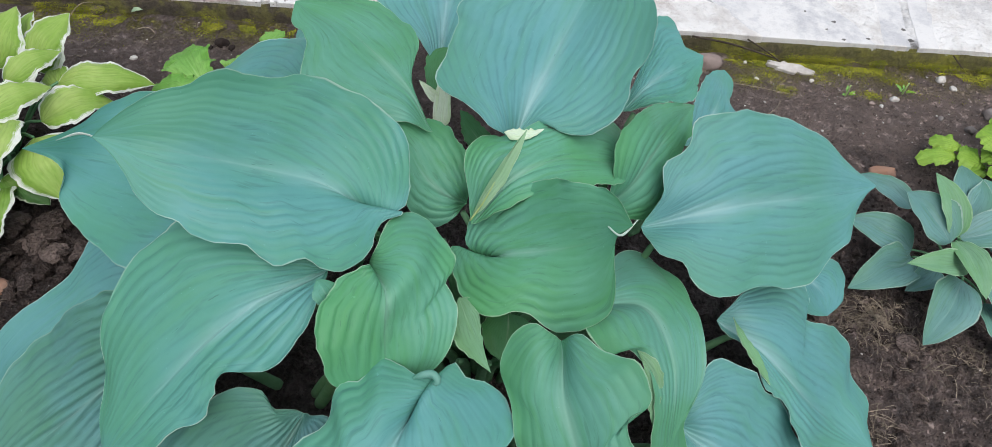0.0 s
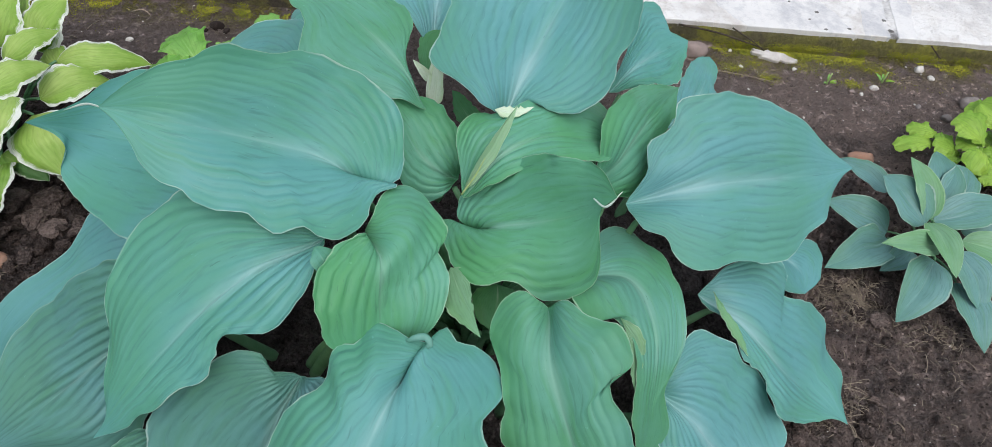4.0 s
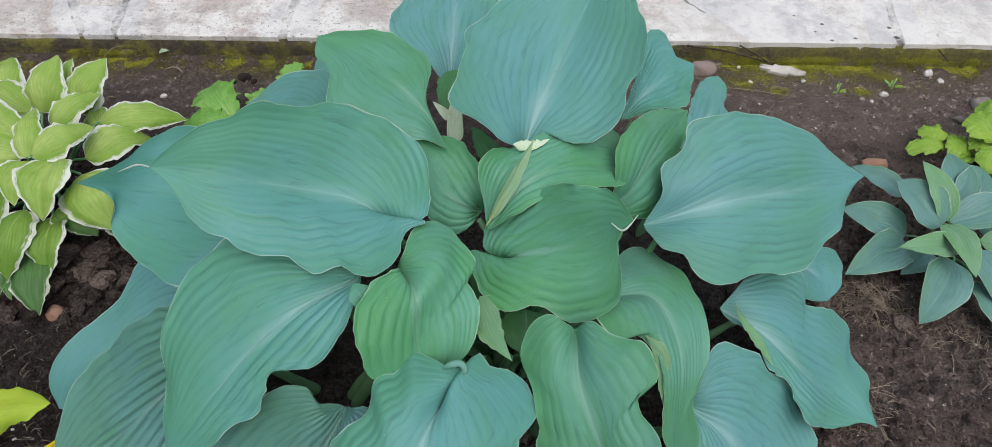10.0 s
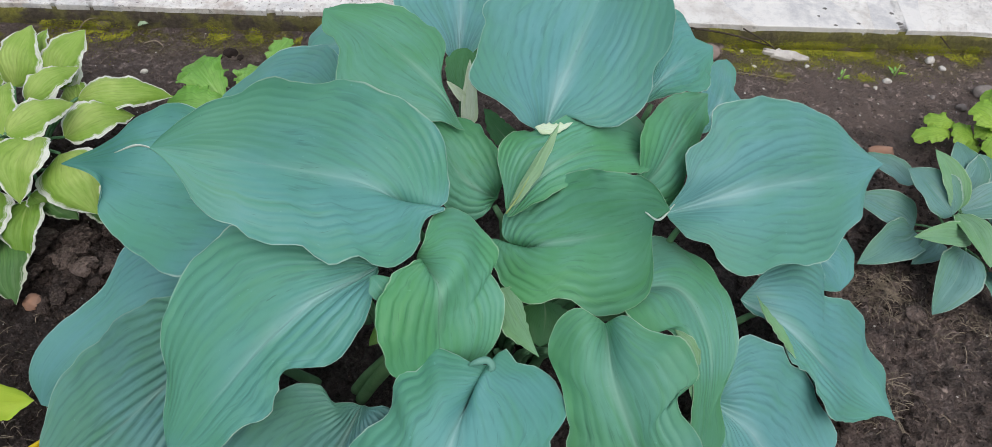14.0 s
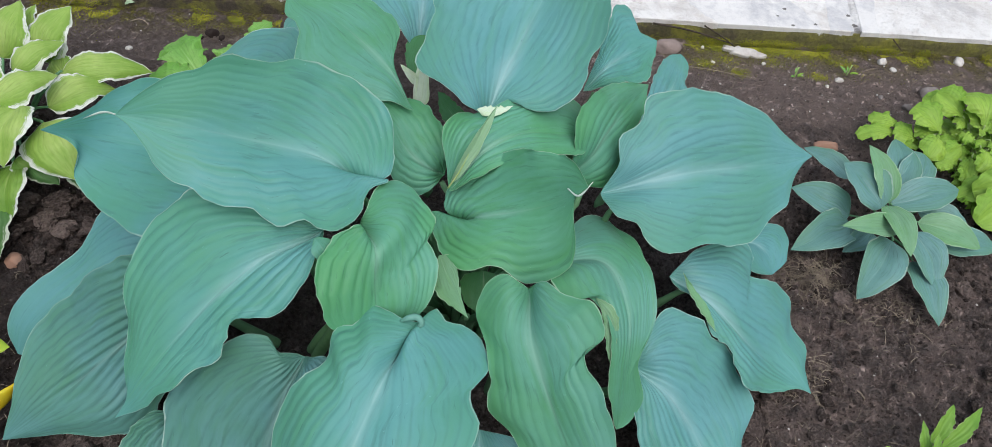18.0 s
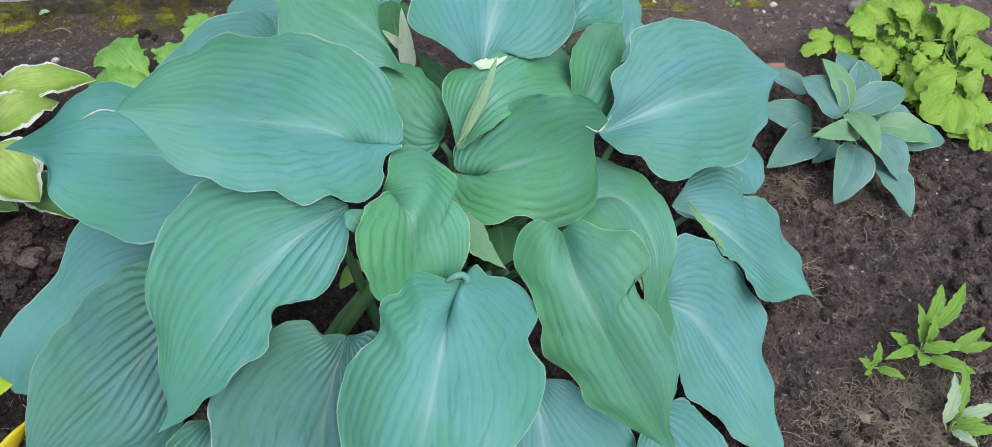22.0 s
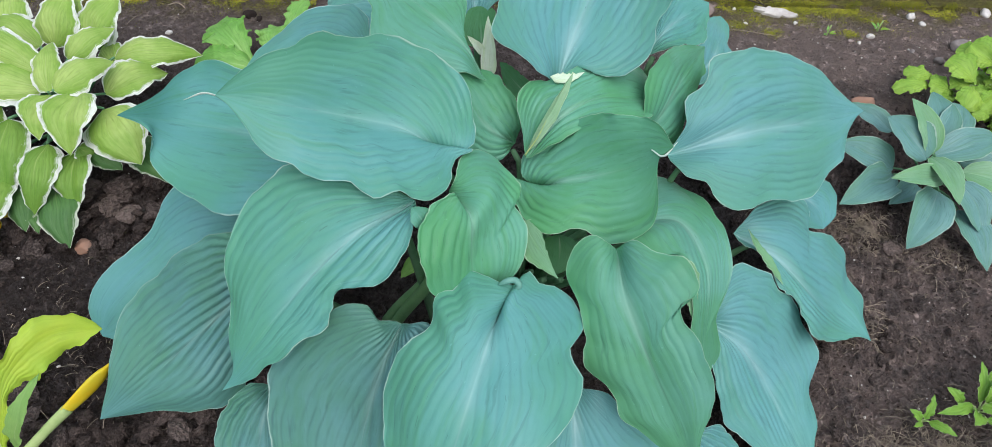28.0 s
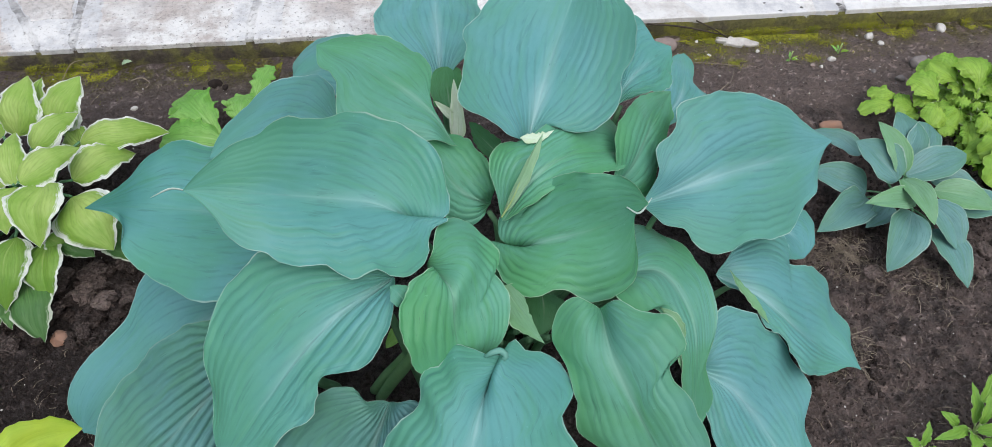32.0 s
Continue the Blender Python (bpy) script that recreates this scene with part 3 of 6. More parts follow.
def blade(name, rib, left, right, rows=56, cols=50, veins=10, groove=0.0007, bulge=0.05, wave=0.006, seed=0, thick=0.0012, pit=0.0, scallop=0.0, level=0.0, crisp=4.0):
    """A leaf blade as a mesh, in metres: a midrib from stalk to tip and the margins on both sides of it. The side veins fan out
    from the stalk and meet at the tip; between them the blade swells a little."""
    rnd = np.random.RandomState(seed)
    mid = spline(rib, rows)
    long_ribs = veins > 6
    v = np.linspace(0, 1, rows)[:, None]
    u = np.linspace(0, 1, cols + 1)[None, :]
    cover = np.sin(np.pi * np.clip(v, 0.0, 1)) ** 0.6
    spread = rnd.uniform(0.7, 1.25, veins + 6)
    turns = 6.28 * rnd.rand(2)
    verts, uvs, ribs, faces = [], [], [], []
    grid = {}
    for side, margin in ((-1, left), (1, right)):
        edge = spline([rib[0], *margin, rib[-1]], rows)
        span = edge - mid
        wide = np.linalg.norm(span, axis=1)[:, None]
        nick = rnd.uniform(0, 6.28, 3)
        jag = np.sin(2 * np.pi * 7 * v + nick[0]) + 0.8 * np.sin(2 * np.pi * 12 * v + nick[1]) * np.sin(9 * v + nick[2]) + 0.5 * np.sin(2 * np.pi * 19 * v + nick[2])
        # the veins follow the general line of the margin, unevenly spaced and unevenly deep
        k = max(3, rows // 3) | 1
        even = np.convolve(np.pad(wide[:, 0], k // 2, mode="edge"), np.ones(k) / k, "valid")[:, None]
        count = float(np.clip(round(even.max() / 0.0165), 3, veins)) if long_ribs else veins
        vein = u * wide / np.maximum(even, 0.004) - 0.5 * v**1.2
        uneven = vein + 0.02 * np.sin(2 * np.pi * 1.3 * u + turns[0]) * u * (1 - u) * 4
        deep = np.interp(uneven, np.linspace(-0.5, 1.2, veins + 6), spread)
        deep = deep * np.clip(0.9 + 0.4 * np.sin(4.0 * v + 3.0 * u + turns[1]) + 0.2 * np.sin(11 * v + 5 * u), 0.2, 2)
        span = span * (1 + scallop * jag * cover / np.maximum(wide, 0.01))
        x = mid[:, None, :] + span[:, None, :] * u[..., None]
        # the cross-section runs smoothly over the midrib instead of folding there
        run = np.linalg.norm(span[:, :2], axis=1)
        other = (spline([rib[0], *(right if side < 0 else left), rib[-1]], rows) - mid)
        across = np.linalg.norm(other[:, :2], axis=1)
        lean = (span[:, 2] * across / np.maximum(run, 0.012) - other[:, 2] * run / np.maximum(across, 0.012)) / np.maximum(run + across, 0.02)
        lean = np.convolve(np.pad(np.clip(lean, -1, 1), 3, mode="edge"), np.ones(7) / 7, "valid") * np.sin(np.pi * v[:, 0]) ** 0.5
        x[..., 2] += level * (span[:, 2] - lean * run)[:, None] * (u**2 - u)
        ph = rnd.uniform(0, 6.28, 4)
        lift = bulge * wide * np.sin(np.pi * u) ** 2
        lift = lift - 1.5 * groove * min(1.8, veins / count) * cover * (0.55 + 1.9 * np.exp(-v / 0.14)) * np.clip((1.0 - v) / 0.55, 0, 1) ** 1.3 * deep * np.abs(np.cos(np.pi * count * uneven)) ** crisp
        lift = lift + wave * u**4 * (np.sin(6.4 * np.pi * v + ph[0]) + 0.7 * np.sin(11 * np.pi * v + ph[1]) * np.sin(5 * v + ph[2]) + 0.25 * np.sin(23 * np.pi * v + ph[3])) * cover
        lift = lift + 0.012 * wide * cover * np.sin(5 * u + ph[2]) * np.sin(7 * v + ph[3])
        # the midrib lies in a shallow channel
        lift = lift - 0.010 * wide * cover * (1 - v) * np.exp(-((u / 0.06) ** 2))
        # the blade sinks into a funnel where the stalk joins
        lift = lift - pit * np.exp(-((v / 0.13) ** 2)) * np.exp(-((u * wide / 0.035) ** 2))
        x[..., 2] += lift
        for i in range(rows):
            for j in range(cols + 1):
                if j == 0 and side == 1:
                    grid[side, i, 0] = grid[-1, i, 0]
                    continue
                grid[side, i, j] = len(verts)
                verts.append(x[i, j])
                uvs.append((u[0, j], v[i, 0]))
                ribs.append((vein[i, j] * count / veins + 0.5 * v[i, 0] ** 1.2, v[i, 0]))
        for i in range(rows - 1):
            for j in range(cols):
                q = [grid[side, i, j], grid[side, i + 1, j], grid[side, i + 1, j + 1], grid[side, i, j + 1]]
                faces.append(q if side == 1 else q[::-1])
    # all faces look up; the underside is the same sheet, a leaf's thickness lower
    a, b, c = (np.array(verts[faces[len(faces) // 3][k]]) for k in range(3))
    if np.cross(b - a, c - a)[2] < 0:
        faces = [f[::-1] for f in faces]
    count = len(verts)
    under = [np.array(p) - (0, 0, thick) for p in verts]
    faces = faces + [[count + k for k in f[::-1]] for f in faces]
    rimloop = [grid[-1, i, cols] for i in range(rows)] + [grid[1, i, cols] for i in range(rows - 1, -1, -1)]
    # the cut edge has its own points, so that the upper side is shaded right up to the margin
    wall = 2 * count
    wallv = [verts[k] for k in rimloop] + [under[k] for k in rimloop]
    n = len(rimloop)
    for k in range(n - 1):
        faces.append([wall + k, wall + k + 1, wall + n + k + 1, wall + n + k])
    me = from_arrays(name, verts + under + wallv, faces)
    walluv = [uvs[k] for k in rimloop] * 2
    layer = me.uv_layers.new(name="UVMap")
    index = np.zeros(len(me.loops), int)
    me.loops.foreach_get("vertex_index", index)
    layer.data.foreach_set("uv", np.array(uvs + uvs + walluv)[index].ravel())
    second = me.uv_layers.new(name="veins")
    second.data.foreach_set("uv", np.array(ribs + ribs + [ribs[k] for k in rimloop] * 2)[index].ravel())
    return me


def hosta_leaf(plant, place, rib, left, right, material, label="", stalk=True, **kw):
    """A large leaf; the curves are given in centimetres in the leaf's own frame, x towards the tip."""
    cm = lambda pts: [tuple(0.01 * c for c in p) for p in pts]
    me = blade("leaf", [(0, 0, 0), *cm(rib)], cm(left), cm(right), seed=len(plant.children) + 1, **{"wave": 0.0035, "level": 0.75, "scallop": 0.0012, **kw})
    ob = part("leaf", me, material, plant, label)
    m = pose(*place)
    ob.matrix_local = plant.matrix_basis.inverted() @ m
    if stalk:
        base, ahead = m.translation, m.to_3x3() @ Vector((1, 0, 0))
        side = Vector((base.x, base.y - 0.05, 0))
        close = side.length < 0.22
        foot = Vector((0, 0.05, -0.02)) + (0.16 if close else 0.80) * side
        near = base + (0.0 if close else 0.012) * ahead - Vector((0, 0, 0.07 if close else 0.060))
        half = foot.lerp(near, 0.5)
        half.z = min(half.z, near.z)
        tube("leaf_stalk", [foot, half, near, base + 0.022 * ahead - Vector((0, 0, 0.010 + kw.get("pit", 0.0)))], (0.012, 0.010, 0.008, 0.005), STALK, ob)
    return ob


def ovate(plant, base, tip, width, material, arch=0.18, shape=1.0, facing=(0, -0.35, 0.9), wave=0.0015, rows=22, cols=9, cup=0.12, seed=0, name="leaf", veins=5, label="", scallop=0.0, groove=0.0005, bulge=0.03):
    """A small pointed leaf from base to tip, arched upwards, that faces the given way."""
    base, tip = Vector(base), Vector(tip)
    axis = tip - base
    long = axis.length
    ex = axis.normalized()
    ez = Vector(facing)
    ez = (ez - ez.dot(ex) * ex).normalized()
    ey = ez.cross(ex)
    rnd = random.Random(seed)
    rib = [(long * s, 0.04 * long * rnd.uniform(-1, 1) * math.sin(math.pi * s), arch * long * math.sin(math.pi * s) ** 0.9) for s in (0, 0.25, 0.5, 0.75, 1)]
    sides = []
    for k in (1, -1):
        row = []
        for s in (0.06, 0.18, 0.32, 0.46, 0.6, 0.74, 0.88):
            w = 0.5 * width * (math.sin(math.pi * s ** (0.72 * shape)) ** 0.75) * rnd.uniform(0.93, 1.05)
            row.append((long * s, k * w, arch * long * math.sin(math.pi * s) ** 0.9 + cup * w))
        sides.append(row)
    me = blade(name, rib, sides[0], sides[1], rows=rows, cols=cols, veins=veins, groove=groove, bulge=bulge, wave=wave, seed=seed, thick=0.0008, scallop=scallop)
    ob = part(name, me, material, plant, label)
    m = Matrix((ex, ey, ez)).transposed().to_4x4()
    m.translation = base
    ob.matrix_local = plant.matrix_basis.inverted() @ m
    return ob


def tube(name, points, radii, material, parent=None, label="", sides=10, steps=14, flat=1.0):
    """A round stalk along a smooth curve, thinner or thicker as the radii say; flat squeezes it."""
    c = spline(points, steps)
    r = np.interp(np.linspace(0, 1, steps), np.linspace(0, 1, len(radii)), radii)
    verts, faces = [], []
    for i in range(steps):
        d = c[min(i + 1, steps - 1)] - c[max(i - 1, 0)]
        d = d / np.linalg.norm(d)
        a = np.cross(d, (0.3, 1, 0.2))
        a /= np.linalg.norm(a)
        b = np.cross(d, a)
        for k in range(sides):
            w = 2 * math.pi * k / sides
            verts.append(c[i] + r[i] * (math.cos(w) * a + flat * math.sin(w) * b))
    for i in range(steps - 1):
        for k in range(sides):
            q = (k + 1) % sides
            faces.append((i * sides + k, i * sides + q, (i + 1) * sides + q, (i + 1) * sides + k))
    faces += [tuple(range(sides - 1, -1, -1)), tuple((steps - 1) * sides + k for k in range(sides))]
    ob = part(name, from_arrays(name, verts, faces), material, parent, label)
    if parent:
        ob.matrix_local = stands(parent).inverted()
    return ob


def stone(name, at, size, material, label, turn=0.0, seed=0, category="stone", group=""):
    """A worn stone: a rounded lump, knocked out of true, half bedded in the soil."""
    bm = bmesh.new()
    bmesh.ops.create_icosphere(bm, subdivisions=3, radius=0.5)
    off = Vector((seed * 3.1, seed * 1.7, seed * 0.9))
    facets = [(Vector((noise.noise(off + Vector((k, 0.5, 0))), noise.noise(off + Vector((0.5, k, 1))), 0.6 * noise.noise(off + Vector((1, 0, k))) + 0.1)).normalized(), 0.33 + 0.1 * (k % 3) / 2) for k in range(1, 8)]
    for w in bm.verts:
        d = noise.noise(w.co * 2.2 + off) * 0.28 + noise.noise(w.co * 6 + off) * 0.08
        for n, far in facets:
            over = w.co.dot(n) - far
            if over > 0:
                w.co -= n * over * 0.85
        w.co = w.co * (1 + d * 0.8)
        w.co = Vector((w.co.x * size[0], w.co.y * size[1], w.co.z * size[2]))
    me = bpy.data.meshes.new(name)
    bm.to_mesh(me)
    bm.free()
    me.polygons.foreach_set("use_smooth", [True] * len(me.polygons))
    ob = part(name, me, material)
    ob.matrix_basis = pose(at[0], at[1], height(at[0], at[1]) + 0.22 * size[2], 0, 0, turn)
    return tagged(ob, label, category, group)


# ---- ground: one sheet to the horizon, dug soil in the bed ----
def kerb_y(x):
    """The front line of the paving."""
    return 1.012 + 0.098 * x


def height(x, y):
    """Relief of the soil: trodden smooth along the paving, dug and lumpy in front."""
    if abs(x) > 4 or y < -3 or y > 3:
        return -0.012
    near = min(1.0, max(0.0, (kerb_y(x) - 0.25 - y) / 0.35))
    lump = noise.noise(Vector((x * 5, y * 5, 0.3))) * 0.009 + noise.noise(Vector((x * 15, y * 15, 4.1))) * 0.007
    lump += (abs(noise.noise(Vector((x * 30, y * 30, 1.7)))) - 0.15) * 0.030 + noise.noise(Vector((x * 58, y * 58, 3.7))) * 0.012
    flat = noise.noise(Vector((x * 4, y * 4, 7.7))) * 0.004 + noise.noise(Vector((x * 26, y * 26, 2.2))) * 0.003 + noise.noise(Vector((x * 60, y * 60, 6.2))) * 0.0018
    return -0.012 + near * lump + (1 - near) * (flat + 0.006)


def axis_steps(lo, hi, step):
    inner = list(np.arange(lo, hi + 1e-6, step))
    out = [0.3, 0.9, 2, 5, 12, 30, 80]
    return [lo - d for d in out[::-1]] + inner + [hi + d for d in out]


xs, ys = axis_steps(-1.75, 1.75, 0.0065), axis_steps(-0.85, 1.25, 0.0065)
ground_verts = [(x, y, height(x, y)) for y in ys for x in xs]
nx = len(xs)
ground_faces = [(j * nx + i, j * nx + i + 1, (j + 1) * nx + i + 1, (j + 1) * nx + i) for j in range(len(ys) - 1) for i in range(nx - 1)]
ground = part("ground", from_arrays("ground", ground_verts, ground_faces), SOIL)
tagged(ground, "dark brown dug garden soil with crumbs and clods", "soil", kind="structure")


# ---- paving along the house: whitewashed stones in broad mortar joints, on a mossy concrete edge ----
def prism(outline, z0, z1, bevel=0.004, rough=0.0, seed=0):
    """A flat slab over an outline, its upper edge rounded and slightly uneven."""
    bm = bmesh.new()
    pts = []
    n = len(outline)
    for i in range(n):
        a, b = Vector(outline[i]), Vector(outline[(i + 1) % n])
        k = max(1, int((b - a).length / 0.022))
        for s in range(k):
            p = a.lerp(b, s / k)
            w = (noise.noise(Vector((p.x * 9, p.y * 9, seed))) + 0.5 * noise.noise(Vector((p.x * 31, p.y * 31, seed)))) * rough
            w *= min(1.0, 0.15 + max(0.0, p.y - kerb_y(p.x) - 0.01) / 0.08)
            pts.append(Vector((p.x + w, p.y + w)))
    c = sum(pts, Vector((0, 0))) / len(pts)
    rings = []
    for z, inset in ((z0, 0), (z1 - bevel, 0), (z1 - 0.3 * bevel, bevel * 0.4), (z1, bevel * 1.6)):
        rings.append([bm.verts.new((*(p + (c - p).normalized() * inset), z)) for p in pts])
    for lo, hi in zip(rings, rings[1:]):
        for i in range(len(pts)):
            q = (i + 1) % len(pts)
            bm.faces.new((lo[i], lo[q], hi[q], hi[i]))
    bm.faces.new(rings[-1])
    bmesh.ops.recalc_face_normals(bm, faces=bm.faces)
    return bm


def on_slab(x, d):
    """A point of the paving: x along it, d metres behind its front line."""
    return (x, kerb_y(x) + d)


def slab_body():
    """The concrete bed: its front face is worn and bulges where the stones overhang."""
    n = 160
    verts, faces = [], []
    prof = [(-0.012, -0.05), (-0.006, 0.0), (-0.004, 0.018), (0.002, 0.034), (0.012, 0.042), (0.06, 0.043), (1.25, 0.055), (1.25, -0.05)]
    for i in range(n + 1):
        x = -4.2 + 8.4 * i / n
        for d, z in prof:
            w = 0.006 * noise.noise(Vector((x * 7, z * 30, 3.0))) if d < 0.05 else 0
            verts.append((*on_slab(x, d + w), z))
    k = len(prof)
    for i in range(n):
        for j in range(k - 1):
            faces.append((i * k + j, (i + 1) * k + j, (i + 1) * k + j + 1, i * k + j + 1))
    return from_arrays("paving", verts, faces)


paving = part("paving", slab_body(), KERB)
tagged(paving, "whitewashed stone paving strip with a mossy concrete edge", "paving", kind="structure")

# joints as lines: where they start at the front and where they run to, half a metre behind
JOINTS = [(-4.3, -4.2), (-3.6, -3.75), (-3.0, -3.1), (-2.4, -2.7), (-1.95, -2.3), (-1.272, -1.60), (-1.188, -1.284), (-0.708, -0.742), (0.12, -0.28), (0.706, 0.288), (0.862, 0.60), (1.056, 1.086), (1.66, 1.74), (2.3, 2.2), (2.95, 3.0), (3.6, 3.5), (4.3, 4.3)]
SMEARED = (8, 9, 10)  # joints whose cracks are filled
DEEP = 1.15


def at_depth(j, d):
    return j[0] + (j[1] - j[0]) * d / 0.5


FRONT = 0.004
for k, (a, b) in enumerate(zip(JOINTS, JOINTS[1:])):
    half = 0.066 if b[0] - a[0] > 0.25 else 0.02
    for d0, d1 in ((FRONT if b[0] - a[0] > 0.1 else 0.14, DEEP),):
        quad = [(at_depth(a, d0) + half, d0), (at_depth(b, d0) - half, d0), (at_depth(b, d1) - half, d1), (at_depth(a, d1) + half, d1)]
        if quad[2][0] - quad[3][0] < 0.02:
            quad = quad[:2] + [((quad[2][0] + quad[3][0]) / 2, d1)]
        if quad[1][0] - quad[0][0] < 0.02:
            continue
        if k == 9:
            # a broad patch of mortar fills the wedge between two joints
            part("mortar_joint", prism([on_slab(*p) for p in quad], 0.03, 0.0507, 0.0005, 0.010, k), MORTAR, paving)
            continue
        part("stone", prism([on_slab(*p) for p in quad], 0.03, 0.0514 + 0.0006 * math.sin(k * 1.7) + 0.01 * d0, 0.002, 0.022, k + d0), WHITE, paving)
for k, (a, b) in enumerate(zip(JOINTS, JOINTS[1:])):
    if b[0] - a[0] < 0.1:
        # the wedge where two joints meet is filled
        quad = [(a[0], FRONT), (b[0], FRONT), (at_depth(b, 0.2), 0.2), (at_depth(a, 0.2), 0.2)]
        part("mortar_joint", prism([on_slab(*p) for p in quad], 0.03, 0.0499, 0.003, 0.004, k), MORTAR, paving)
for k, j in enumerate(JOINTS):
    for side in (-1, 1):
        open_by = 0.012
        lo, hi = (open_by, 0.085) if side > 0 else (-0.085, -open_by)
        if k in SMEARED:
            lo, hi = (-0.010, 0.085) if side > 0 else (-0.075, 0.010)
        quad = [(at_depth(j, FRONT) + lo, FRONT), (at_depth(j, FRONT) + hi, FRONT), (at_depth(j, DEEP) + hi, DEEP), (at_depth(j, DEEP) + lo, DEEP)]
        part("mortar_joint", prism([on_slab(*p) for p in quad], 0.03, 0.0508 + 0.0002 * (k % 3) + 0.00015 * side, 0.0025, 0.007, k + 20 * side), MORTAR, paving)
    if k in SMEARED:
        continue
    # worn filler, lower than the mortar bands
    quad = [(at_depth(j, 0.01) - 0.03, 0.01), (at_depth(j, 0.01) + 0.03, 0.01), (at_depth(j, DEEP) + 0.03, DEEP), (at_depth(j, DEEP) - 0.03, DEEP)]
    part("crack", prism([on_slab(*p) for p in quad], 0.03, 0.0502, 0.001, 0.003, k), CRACK, paving)



# the mortar is chipped in places
for k, (x, y, r) in enumerate(((0.846, 1.190, 0.006), (0.860, 1.112, 0.005), (1.050, 1.148, 0.008), (1.040, 1.195, 0.006), (-1.00, 1.31, 0.007), (0.770, 1.225, 0.004), (0.82, 1.15, 0.004), (0.93, 1.13, 0.005))):
    ring = [(x + r * (1 + 0.3 * math.sin(2.7 * i + k)) * math.cos(i * math.pi / 5), y + 0.8 * r * (1 + 0.3 * math.cos(3.1 * i + k)) * math.sin(i * math.pi / 5)) for i in range(10)]
    part("chipped_spot", prism(ring, 0.045, 0.0525 if x > 0 else 0.0518, 0.0005, 0.0, k), CHIPPED, paving)


# ---- the large blue-green hosta ----
hosta = thing("hosta_plant", (0.0, 0.05, -0.01), "large blue-green hosta with broad ribbed wavy leaves in soil", "plant")
hosta_leaf(hosta, (-0.152, -0.022, 0.456, -24.7, -21.9, -169.1),
           rib=[(8.6, -1.9, -1.5), (17.6, -1.4, -0.6), (26.6, -0.5, 0.6), (35.7, 0, 0)],
           left=[(-3.4, 0.1, 1.5), (-4.3, -2.9, 0.7), (-4.2, -6.4, -0.3), (-3.8, -10, -0.5), (-2, -12.9, -0.8), (0.6, -14.2, -0.8), (3.5, -15.5, -0.3), (7.2, -15.4, 0.3), (10.3, -15.8, 1.5), (13.6, -15, 2.3), (16.8, -13.1, 3), (19.6, -12.3, 3.7), (22.4, -11.5, 4.5), (25, -10.1, 4.7), (26.8, -8.2, 4.5), (29.7, -6.7, 4), (32.3, -4.2, 2.9), (34.4, -1.9, 1.4)],
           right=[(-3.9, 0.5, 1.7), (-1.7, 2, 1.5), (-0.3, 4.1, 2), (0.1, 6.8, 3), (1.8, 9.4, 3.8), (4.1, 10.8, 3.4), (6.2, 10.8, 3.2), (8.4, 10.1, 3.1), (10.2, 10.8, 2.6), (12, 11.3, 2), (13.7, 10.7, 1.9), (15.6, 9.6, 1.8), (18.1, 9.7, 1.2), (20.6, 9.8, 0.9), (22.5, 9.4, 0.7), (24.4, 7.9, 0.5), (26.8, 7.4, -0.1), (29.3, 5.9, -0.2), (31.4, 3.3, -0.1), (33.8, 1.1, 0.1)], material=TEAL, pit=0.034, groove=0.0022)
hosta_leaf(hosta, (-0.347, 0.046, 0.356, 4.4, -0.2, 176.1),
           rib=[(10.9, -5.1, -5.7), (22.7, -9.8, -9.6), (35.4, -8.6, -8.1), (41.2, 0, 0)],
           left=[(2.3, -9.4, -2), (6.8, -17.9, -4.4), (13.1, -25.4, -7.4), (20.7, -30.6, -10.1), (26.9, -30.9, -10.6), (30.5, -27.7, -9.3), (33.4, -26.5, -6.7), (35, -23.3, -4.2), (36.5, -19.1, -3.3), (37.8, -14.4, -2.3), (38.4, -9.9, -2.1), (39.4, -5.5, -1.4)],
           right=[(-0.8, 5.6, 1.1), (-0.9, 11.2, 1.9), (3.1, 14.7, 0.2), (8.1, 15.4, -2.3), (13.3, 14.8, -4.7), (17.7, 13.7, -6.4), (22.1, 11.6, -8.2), (26.6, 9, -9.4), (30.4, 6.8, -9.9), (33.7, 4.7, -9.6), (36.4, 2.5, -8.5), (37, 0.9, -7.4), (36.5, -0.7, -6.2), (37.9, -2.1, -5), (39.5, -2.1, -3.3)], material=TEAL, pit=0.034)
hosta_leaf(hosta, (-0.508, -0.006, 0.189, -2.6, 24.2, -146.2),
           rib=[(9.5, -3.5, -3.6), (19.9, -5.8, -5.6), (30.2, -4.6, -4.3), (38.9, -0, -0)],
           left=[(0.6, -7.2, -1), (3.9, -13.6, -2.6), (8, -19.4, -4.4), (12.5, -25, -5.8), (19.3, -25, -6.4), (24.6, -20.1, -6.1), (31.1, -17.2, -4.3), (36.7, -13.3, -1.6), (39.9, -7.3, 0.1)],
           right=[(5.8, 7, -1.7), (14.7, 8.7, -4.3), (23.9, 7.4, -5.6), (32.6, 6.3, -2.6)], material=BLUE, wave=0.002, groove=0.0008)
